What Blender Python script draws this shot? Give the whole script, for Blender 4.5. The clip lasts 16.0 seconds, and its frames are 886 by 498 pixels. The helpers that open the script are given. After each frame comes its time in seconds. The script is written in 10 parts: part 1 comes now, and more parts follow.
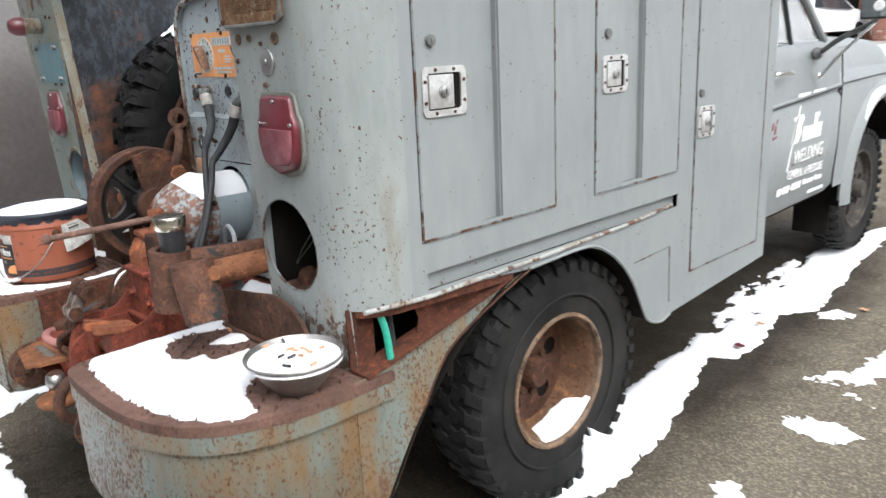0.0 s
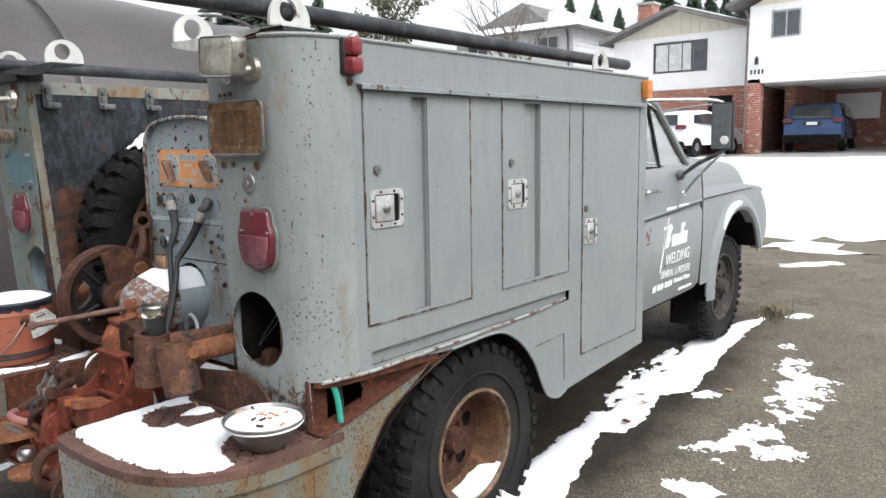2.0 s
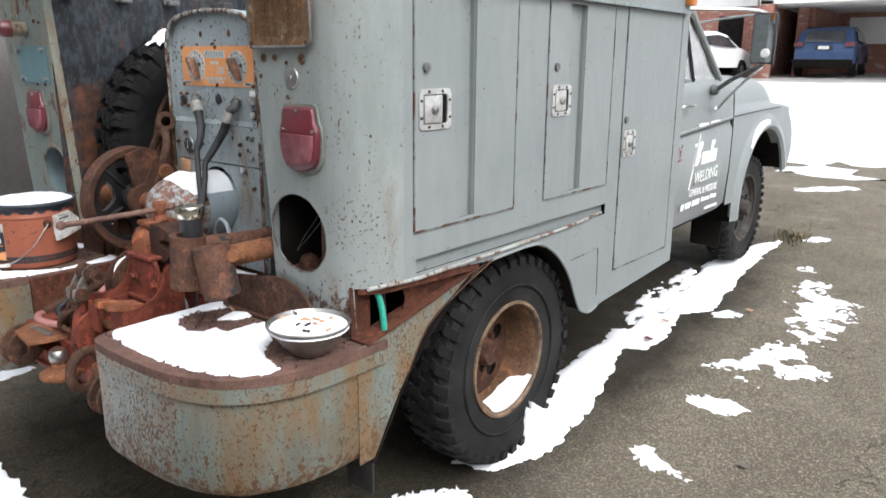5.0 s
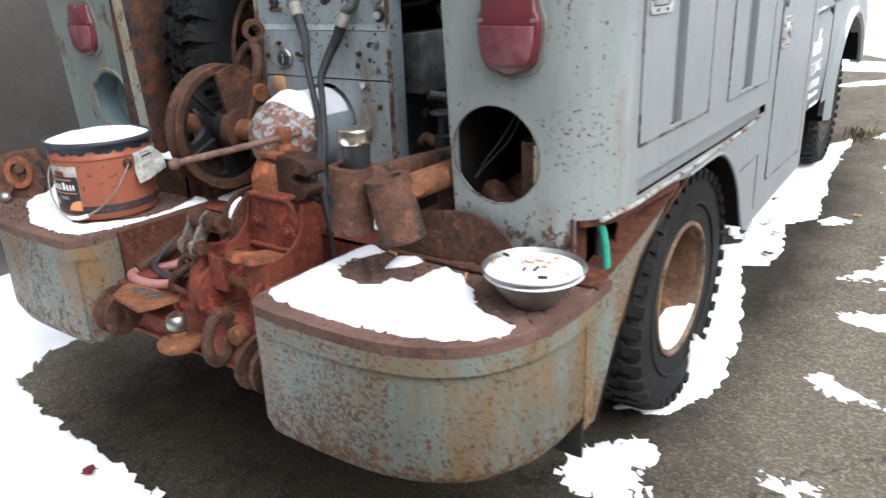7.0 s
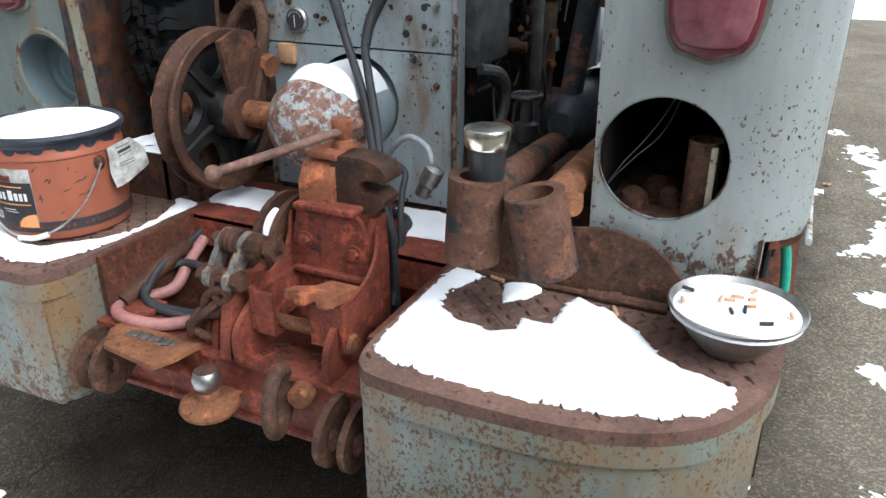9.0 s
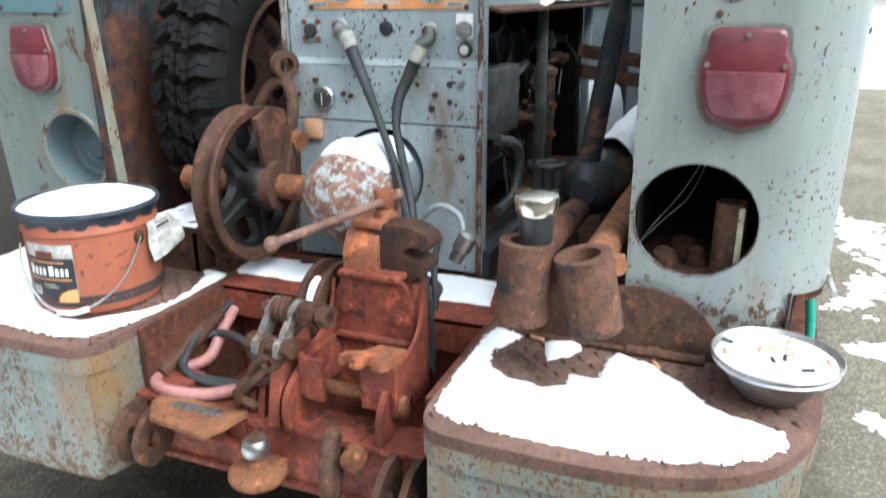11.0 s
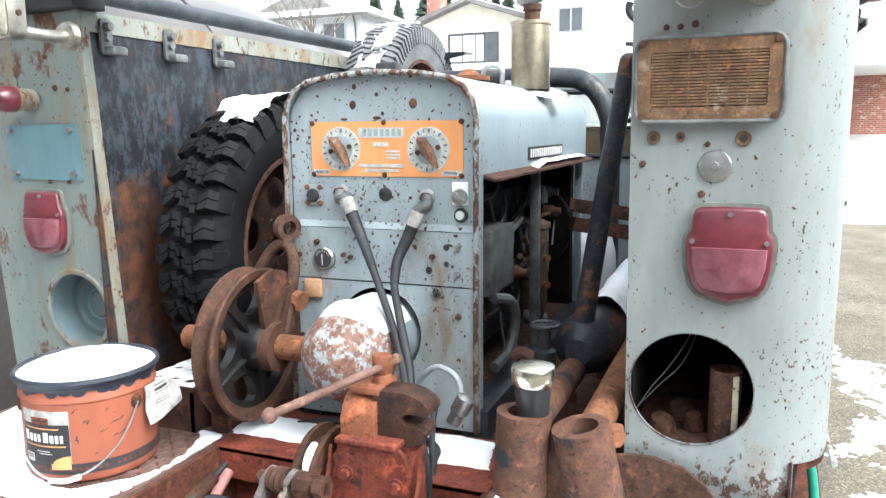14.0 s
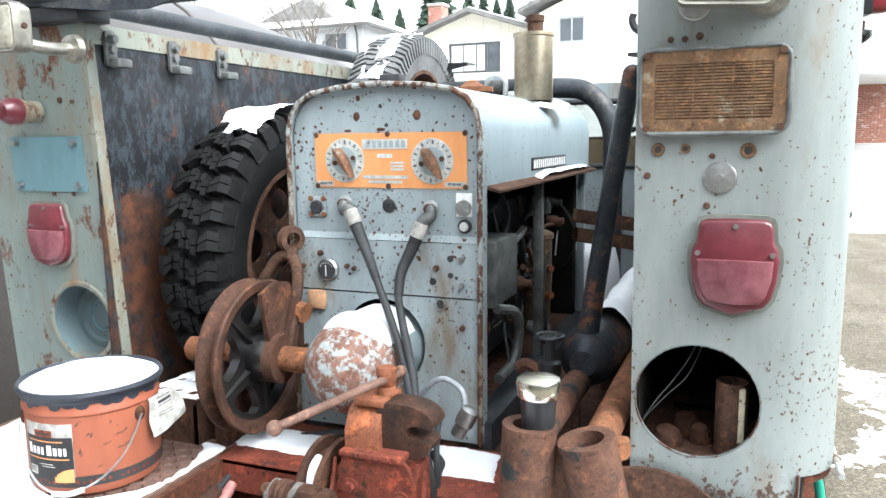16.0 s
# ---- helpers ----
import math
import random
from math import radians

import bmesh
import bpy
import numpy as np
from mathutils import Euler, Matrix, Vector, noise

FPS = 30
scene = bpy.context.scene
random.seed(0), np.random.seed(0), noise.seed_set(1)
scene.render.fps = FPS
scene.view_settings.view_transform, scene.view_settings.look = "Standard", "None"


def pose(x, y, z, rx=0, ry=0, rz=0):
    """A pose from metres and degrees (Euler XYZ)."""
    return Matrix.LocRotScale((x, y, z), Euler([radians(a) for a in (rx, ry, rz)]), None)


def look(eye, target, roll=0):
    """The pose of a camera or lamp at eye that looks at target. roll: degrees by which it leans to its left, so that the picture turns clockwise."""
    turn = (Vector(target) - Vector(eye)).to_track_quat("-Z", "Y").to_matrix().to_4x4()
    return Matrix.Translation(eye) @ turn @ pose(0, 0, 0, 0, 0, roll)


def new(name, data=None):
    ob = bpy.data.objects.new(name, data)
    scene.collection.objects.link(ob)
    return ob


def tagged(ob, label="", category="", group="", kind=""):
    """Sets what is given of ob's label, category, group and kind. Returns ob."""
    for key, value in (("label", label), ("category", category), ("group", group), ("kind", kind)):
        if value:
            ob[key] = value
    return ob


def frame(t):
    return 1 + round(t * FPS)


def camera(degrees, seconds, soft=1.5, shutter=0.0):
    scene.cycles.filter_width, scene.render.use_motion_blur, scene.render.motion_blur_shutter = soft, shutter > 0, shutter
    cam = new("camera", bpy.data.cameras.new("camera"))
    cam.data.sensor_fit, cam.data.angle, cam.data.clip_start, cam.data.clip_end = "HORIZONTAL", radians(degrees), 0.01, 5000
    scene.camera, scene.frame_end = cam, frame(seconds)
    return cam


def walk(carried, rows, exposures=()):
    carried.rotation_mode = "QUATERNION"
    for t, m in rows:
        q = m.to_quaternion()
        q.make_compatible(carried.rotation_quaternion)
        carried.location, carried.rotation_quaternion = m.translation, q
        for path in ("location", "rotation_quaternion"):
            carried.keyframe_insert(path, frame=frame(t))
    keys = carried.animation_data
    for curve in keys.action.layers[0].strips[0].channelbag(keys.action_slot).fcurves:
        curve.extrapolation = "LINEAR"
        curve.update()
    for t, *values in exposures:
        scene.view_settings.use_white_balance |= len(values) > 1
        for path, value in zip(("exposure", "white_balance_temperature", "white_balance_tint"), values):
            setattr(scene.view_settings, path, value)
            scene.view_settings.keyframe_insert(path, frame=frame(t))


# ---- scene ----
cam = camera(61.2, 16.0, 1.5, 0.5)
PATH = [
    (0, (-0.843, -2.162, 1.274), (0.478, -0.754, 0.752), -2.7),
    (0.5, (-1.001, -2.32, 1.288), (0.377, -0.959, 0.79), -0.7),
    (1, (-1.105, -2.442, 1.326), (0.311, -1.098, 0.889), -0.4),
    (1.5, (-1.168, -2.424, 1.348), (0.314, -1.12, 1.025), -0.9),
    (2, (-1.2, -2.401, 1.354), (0.331, -1.145, 1.075), -0.9),
    (2.5, (-1.223, -2.381, 1.36), (0.312, -1.124, 1.108), -0.3),
    (3, (-1.238, -2.366, 1.356), (0.277, -1.08, 1.127), 0.0),
    (3.5, (-1.239, -2.358, 1.331), (0.277, -1.082, 1.061), -0.2),
    (4, (-1.243, -2.348, 1.312), (0.273, -1.086, 0.979), -0.2),
    (4.2, (-1.245, -2.345, 1.309), (0.271, -1.089, 0.954), -0.3),
    (6.3, (-1.211, -1.867, 1.252), (0.274, -0.712, 0.571), 1.3),
    (6.5, (-1.216, -1.791, 1.235), (0.27, -0.644, 0.545), 0.7),
    (7, (-1.294, -1.571, 1.221), (0.216, -0.454, 0.534), -2.3),
    (7.5, (-1.288, -1.39, 1.225), (0.235, -0.305, 0.514), -1.2),
    (8, (-1.201, -1.183, 1.219), (0.351, -0.175, 0.461), -1.4),
    (8.2, (-1.201, -1.111, 1.231), (0.391, -0.179, 0.456), -0.1),
    (10.3, (-1.285, -0.815, 1.219), (0.408, -0.132, 0.403), -1.1),
    (10.5, (-1.304, -0.806, 1.231), (0.394, -0.113, 0.434), -0.7),
    (11, (-1.329, -0.808, 1.246), (0.427, -0.102, 0.601), -0.4),
    (11.5, (-1.339, -0.811, 1.293), (0.465, -0.11, 0.789), -0.0),
    (12, (-1.339, -0.813, 1.312), (0.48, -0.107, 0.871), -0.0),
    (12.5, (-1.339, -0.817, 1.321), (0.486, -0.091, 0.943), -0.4),
    (13, (-1.335, -0.816, 1.321), (0.495, -0.089, 0.973), -0.5),
    (13.5, (-1.337, -0.813, 1.32), (0.498, -0.085, 0.996), -0.3),
    (14, (-1.337, -0.812, 1.324), (0.499, -0.085, 1.01), -0.6),
    (14.5, (-1.336, -0.81, 1.327), (0.501, -0.081, 1.021), -0.5),
    (15, (-1.337, -0.81, 1.328), (0.501, -0.08, 1.03), -0.5),
    (15.5, (-1.336, -0.809, 1.328), (0.502, -0.078, 1.035), -0.8),
    (16, (-1.337, -0.806, 1.329), (0.501, -0.074, 1.039), -0.7),
]
walk(cam, [(t, look(eye, target, roll)) for t, eye, target, roll in PATH], [(0.0, 1.04, 6320, 10), (1.5, 0.87, 6320, 10), (2.5, 0.69, 6320, 10), (3.3, 0.67, 6320, 10), (4.2, 0.79, 6320, 10), (6.3, 0.99, 6160, 10), (8.2, 1.06, 6060, 8), (10.3, 1.17, 5900, 4), (11.0, 1.63, 5900, 3), (12.5, 1.98, 5950, 4), (14.0, 1.98, 6100, 5), (16.0, 1.93, 6100, 5)])

# ---- light ----
world = bpy.data.worlds.new("overcast")
scene.world = world
world.use_nodes = True
wn, wl = world.node_tree.nodes, world.node_tree.links
sky = wn.new("ShaderNodeTexSky")
sky.sky_type, sky.sun_disc, sky.sun_elevation, sky.sun_rotation = "NISHITA", False, radians(48), radians(200)
sky.air_density, sky.dust_density, sky.ozone_density = 1.0, 4.0, 0.5
pale = wn.new("ShaderNodeHueSaturation")
pale.inputs["Saturation"].default_value = 0.12
wl.new(sky.outputs[0], pale.inputs["Color"])
dome_c = wn.new("ShaderNodeTexCoord")
dome_z = wn.new("ShaderNodeSeparateXYZ")
wl.new(dome_c.outputs["Generated"], dome_z.inputs[0])
dome_f = wn.new("ShaderNodeMapRange")
dome_f.inputs[1].default_value, dome_f.inputs[2].default_value, dome_f.inputs[3].default_value, dome_f.inputs[4].default_value = 0.0, 0.9, 1.0, 1.5
wl.new(dome_z.outputs[2], dome_f.inputs[0])
lift = wn.new("ShaderNodeVectorMath")
lift.operation = "SCALE"
wl.new(pale.outputs[0], lift.inputs[0])
wl.new(dome_f.outputs[0], lift.inputs["Scale"])
wl.new(lift.outputs[0], wn["Background"].inputs["Color"])
wn["Background"].inputs["Strength"].default_value = 0.15
sun = new("sun", bpy.data.lights.new("sun", "SUN"))
sun.data.energy, sun.data.angle, sun.data.color = 0.25, radians(40), (0.98, 0.98, 1.0)
sun.matrix_basis = look((2, -8, 9), (0, 0, 0))

# ---- materials ----
def mat(name):
    m = bpy.data.materials.new(name)
    m.use_nodes = True
    return m, m.node_tree.nodes, m.node_tree.links, m.node_tree.nodes["Principled BSDF"]


def noise_node(n, l, scale, detail=6, rough=0.6, stretch=(1, 1, 1), off=0.0):
    c = n.new("ShaderNodeTexCoord")
    mp = n.new("ShaderNodeMapping")
    mp.inputs["Scale"].default_value = stretch
    mp.inputs["Location"].default_value = (off, off * 0.7, off * 1.3)
    t = n.new("ShaderNodeTexNoise")
    t.inputs["Scale"].default_value, t.inputs["Detail"].default_value, t.inputs["Roughness"].default_value = scale, detail, rough
    l.new(c.outputs["Object"], mp.inputs[0])
    l.new(mp.outputs[0], t.inputs["Vector"])
    return t


def ramp(n, l, src, lo, hi, c0=(0, 0, 0), c1=(1, 1, 1)):
    r = n.new("ShaderNodeValToRGB")
    r.color_ramp.elements[0].position, r.color_ramp.elements[1].position = lo, hi
    r.color_ramp.elements[0].color, r.color_ramp.elements[1].color = (*c0, 1), (*c1, 1)
    l.new(src, r.inputs[0])
    return r


def mixc(n, l, fac, a, b, blend="MIX"):
    m = n.new("ShaderNodeMix")
    m.data_type, m.blend_type = "RGBA", blend
    for sock, v in ((m.inputs[0], fac), (m.inputs[6], a), (m.inputs[7], b)):
        if isinstance(v, bpy.types.NodeSocket):
            l.new(v, sock)
        elif isinstance(v, tuple):
            sock.default_value = (*v, 1)
        else:
            sock.default_value = v
    return m.outputs[2]


def bump(n, l, p, src, strength, dist=0.002):
    b = n.new("ShaderNodeBump")
    b.inputs["Strength"].default_value, b.inputs["Distance"].default_value = strength, dist
    l.new(src, b.inputs["Height"])
    l.new(b.outputs[0], p.inputs["Normal"])


def surface(name, c0, c1, rough=0.6, metal=0.0, scale=8.0, fine=90.0, bumps=0.3, dist=0.002, spec=0.4, lo=0.35, hi=0.65):
    """A plain surface of two blended tones, with fine grain."""
    m, n, l, p = mat(name)
    a, b = noise_node(n, l, scale), noise_node(n, l, fine, 3)
    r = ramp(n, l, a.outputs["Fac"], lo, hi, c0, c1)
    g = ramp(n, l, b.outputs["Fac"], 0.3, 0.7, (0.8, 0.8, 0.8), (1.1, 1.1, 1.1))
    l.new(mixc(n, l, 1.0, r.outputs[0], g.outputs[0], "MULTIPLY"), p.inputs["Base Color"])
    p.inputs["Roughness"].default_value, p.inputs["Metallic"].default_value, p.inputs["Specular IOR Level"].default_value = rough, metal, spec
    if bumps:
        bump(n, l, p, b.outputs["Fac"], bumps, dist)
    return m


RUST0, RUST1 = (0.045, 0.021, 0.013), (0.150, 0.072, 0.042)


def painted(name, c0, c1, rust=0.2, rough=0.45, spot=55.0, streak=(1, 1, 1), rough_rust=0.85, patch=9.0, grime=0.15, dots=None, low=0.0, tone=RUST0 + RUST1, speck=0.34, stain=0.12, mottle=0.0):
    """Old paint: two tones, small rust spots, larger rust patches, and rubbed grime."""
    m, n, l, p = mat(name)
    hue = ramp(n, l, noise_node(n, l, 3.2, 5).outputs["Fac"], 0.3, 0.7, c0, c1)
    fine = ramp(n, l, noise_node(n, l, 28, 6, 0.7, (1, 1, 0.25), 3.1).outputs["Fac"], 0.35, 0.75, (1 - grime,) * 3, (1.04, 1.04, 1.04))
    base = mixc(n, l, 1.0, hue.outputs[0], fine.outputs[0], "MULTIPLY")
    wash = ramp(n, l, noise_node(n, l, 6.5, 7, 0.68, (1, 1, 0.35), 41.0).outputs["Fac"], 0.66 - 0.35 * stain, 0.80 - 0.30 * stain, (0, 0, 0), (min(1, stain * 2.2),) * 3)
    base = mixc(n, l, wash.outputs[0], base, (0.175, 0.108, 0.052))
    rc = ramp(n, l, noise_node(n, l, 40, 6, 0.7, (1, 1, 1), 9.0).outputs["Fac"], 0.3, 0.7, tone[:3], tone[3:])
    dots = rust if dots is None else dots
    sp = None
    for size, seed in ((spot, 0.0), (spot * 0.5, 3.7)):
        c = n.new("ShaderNodeTexCoord")
        wob = noise_node(n, l, size * 1.6, 2, 0.5, (1, 1, 1), seed)
        ws = n.new("ShaderNodeVectorMath")
        ws.operation = "MULTIPLY_ADD"
        ws.inputs[1].default_value = (0.95 / size,) * 3
        l.new(wob.outputs["Color"], ws.inputs[0])
        mp = n.new("ShaderNodeMapping")
        mp.inputs["Scale"].default_value = streak
        l.new(c.outputs["Object"], mp.inputs[0])
        l.new(mp.outputs[0], ws.inputs[2])
        v = n.new("ShaderNodeTexVoronoi")
        v.inputs["Scale"].default_value = size
        l.new(ws.outputs[0], v.inputs["Vector"])
        sep = n.new("ShaderNodeSeparateColor")
        l.new(v.outputs["Color"], sep.inputs[0])
        mask = noise_node(n, l, 4.5, 3, 0.5, (1, 1, 1), 12.0 + seed)
        pick = n.new("ShaderNodeMath")
        pick.operation = "MULTIPLY_ADD"
        pick.inputs[1].default_value = 0.9
        l.new(mask.outputs["Fac"], pick.inputs[0])
        l.new(sep.outputs[0], pick.inputs[2])
        rad = n.new("ShaderNodeMapRange")
        part_of = dots * (1.0 if seed == 0.0 else 0.5)
        rad.inputs[1].default_value, rad.inputs[2].default_value = 1.45 - 0.75 * part_of, 1.75
        rad.inputs[3].default_value, rad.inputs[4].default_value = 0.0, speck
        l.new(pick.outputs[0], rad.inputs[0])
        gap = n.new("ShaderNodeMath")
        gap.operation = "SUBTRACT"
        l.new(rad.outputs[0], gap.inputs[0])
        l.new(v.outputs["Distance"], gap.inputs[1])
        hit = ramp(n, l, gap.outputs[0], 0.0, 0.06).outputs[0]
        halo = ramp(n, l, gap.outputs[0], -0.10, 0.0, (0, 0, 0), (0.45, 0.45, 0.45)).outputs[0]
        base = mixc(n, l, halo, base, (0.20, 0.115, 0.05))
        sp = hit if sp is None else mixc(n, l, 1.0, sp, hit, "LIGHTEN")
    big = ramp(n, l, noise_node(n, l, patch, 8, 0.72, (1, 1, 0.6), 21.0).outputs["Fac"], 0.80 - 0.32 * rust, 0.84 - 0.30 * rust)
    both = mixc(n, l, 1.0, sp, big.outputs[0], "LIGHTEN")
    if mottle:
        where = ramp(n, l, noise_node(n, l, 6.0, 5, 0.65, (1, 1, 0.7), 51.0).outputs["Fac"], 0.36, 0.66)
        fleck = n.new("ShaderNodeMath")
        fleck.operation = "MULTIPLY_ADD"
        fleck.inputs[1].default_value = 0.16
        l.new(where.outputs[0], fleck.inputs[0])
        l.new(noise_node(n, l, 120, 5, 0.62, (1, 1, 0.85), 57.0).outputs["Fac"], fleck.inputs[2])
        at = 0.745 - 0.16 * mottle
        both = mixc(n, l, 1.0, both, ramp(n, l, fleck.outputs[0], at, at + 0.05, (0, 0, 0), (0.9, 0.9, 0.9)).outputs[0], "LIGHTEN")
    if low:
        c = n.new("ShaderNodeTexCoord")
        z = n.new("ShaderNodeSeparateXYZ")
        l.new(c.outputs["Object"], z.inputs[0])
        wear = n.new("ShaderNodeMath")
        wear.operation = "SUBTRACT"
        l.new(noise_node(n, l, 48, 7, 0.72, (1, 1, 0.8), 33.0).outputs["Fac"], wear.inputs[0])
        h = n.new("ShaderNodeMapRange")
        h.inputs[1].default_value, h.inputs[2].default_value, h.inputs[3].default_value, h.inputs[4].default_value = low, low + 0.22, 0.47, 0.75
        l.new(z.outputs[2], h.inputs[0])
        l.new(h.outputs[0], wear.inputs[1])
        both = mixc(n, l, 1.0, both, ramp(n, l, wear.outputs[0], 0.01, 0.05, (0, 0, 0), (0.9, 0.9, 0.9)).outputs[0], "LIGHTEN")
    l.new(mixc(n, l, both, base, rc.outputs[0]), p.inputs["Base Color"])
    rr = n.new("ShaderNodeMapRange")
    rr.inputs[3].default_value, rr.inputs[4].default_value = rough, rough_rust
    l.new(both, rr.inputs[0])
    l.new(rr.outputs[0], p.inputs["Roughness"])
    p.inputs["Specular IOR Level"].default_value = 0.4
    bump(n, l, p, both, 0.35, 0.0012)
    return m


def rusty(name, c0=(0.028, 0.013, 0.009), c1=(0.098, 0.047, 0.029), scale=14, rough=0.85, paint_col=None, keep=0.5, flake=11, glint=0.75):
    m, n, l, p = mat(name)
    a = noise_node(n, l, scale, 9, 0.72)
    f = noise_node(n, l, 140, 4, 0.7)
    col = ramp(n, l, a.outputs["Fac"], 0.34, 0.66, c0, c1).outputs[0]
    glow = ramp(n, l, noise_node(n, l, scale * 2.3, 7, 0.7, (1, 1, 1), 17.0).outputs["Fac"], 0.54, 0.66, (0, 0, 0), (glint,) * 3)
    col = mixc(n, l, glow.outputs[0], col, tuple(min(1.0, c * f) for c, f in zip(c1, (1.75, 1.45, 1.15))))
    pit = ramp(n, l, noise_node(n, l, 75, 3, 0.6, (1, 1, 1), 27.0).outputs["Fac"], 0.60, 0.68, (0, 0, 0), (0.7, 0.7, 0.7))
    col = mixc(n, l, pit.outputs[0], col, tuple(c * 0.5 for c in c0))
    if paint_col:
        k = ramp(n, l, noise_node(n, l, flake, 9, 0.75, (1, 1, 1), 7.0).outputs["Fac"], keep, keep + 0.05)
        col = mixc(n, l, k.outputs[0], col, paint_col)
    g = ramp(n, l, f.outputs["Fac"], 0.3, 0.7, (0.72, 0.72, 0.72), (1.2, 1.2, 1.2))
    l.new(mixc(n, l, 1.0, col, g.outputs[0], "MULTIPLY"), p.inputs["Base Color"])
    p.inputs["Roughness"].default_value, p.inputs["Specular IOR Level"].default_value = rough, 0.25
    bump(n, l, p, f.outputs["Fac"], 0.5, 0.0015)
    return m


def scuffed(name):
    """Black paint rubbed to blue-grey in drips, breaking into rust lower down."""
    m, n, l, p = mat(name)
    c = n.new("ShaderNodeTexCoord")
    z = n.new("ShaderNodeSeparateXYZ")
    l.new(c.outputs["Object"], z.inputs[0])
    drip = ramp(n, l, noise_node(n, l, 44, 10, 0.78, (1, 1, 0.45), 2.0).outputs["Fac"], 0.47, 0.57, (0.002, 0.003, 0.005), (0.026, 0.035, 0.044))
    h = n.new("ShaderNodeMapRange")
    h.inputs[1].default_value, h.inputs[2].default_value, h.inputs[3].default_value, h.inputs[4].default_value = 0.75, 1.5, 0.12, -0.05
    l.new(z.outputs[2], h.inputs[0])
    add = n.new("ShaderNodeMath")
    l.new(noise_node(n, l, 10, 10, 0.80, (1, 1, 0.7), 14.0).outputs["Fac"], add.inputs[0])
    l.new(h.outputs[0], add.inputs[1])
    k = ramp(n, l, add.outputs[0], 0.505, 0.575)
    rc = ramp(n, l, noise_node(n, l, 22, 6, 0.7, (1, 1, 1), 6.0).outputs["Fac"], 0.35, 0.68, (0.013, 0.008, 0.006), (0.105, 0.038, 0.018))
    l.new(mixc(n, l, k.outputs[0], drip.outputs[0], rc.outputs[0]), p.inputs["Base Color"])
    p.inputs["Roughness"].default_value = 0.6
    bump(n, l, p, add.outputs[0], 0.3, 0.002)
    return m


def snowy():
    m, n, l, p = mat("snow")
    a = noise_node(n, l, 60, 6, 0.7)
    r = ramp(n, l, noise_node(n, l, 9, 4).outputs["Fac"], 0.3, 0.7, (0.80, 0.82, 0.86), (0.90, 0.91, 0.93))
    l.new(r.outputs[0], p.inputs["Base Color"])
    p.inputs["Roughness"].default_value = 0.7
    p.inputs["Subsurface Weight"].default_value = 0.0
    bump(n, l, p, a.outputs["Fac"], 0.35, 0.004)
    return m


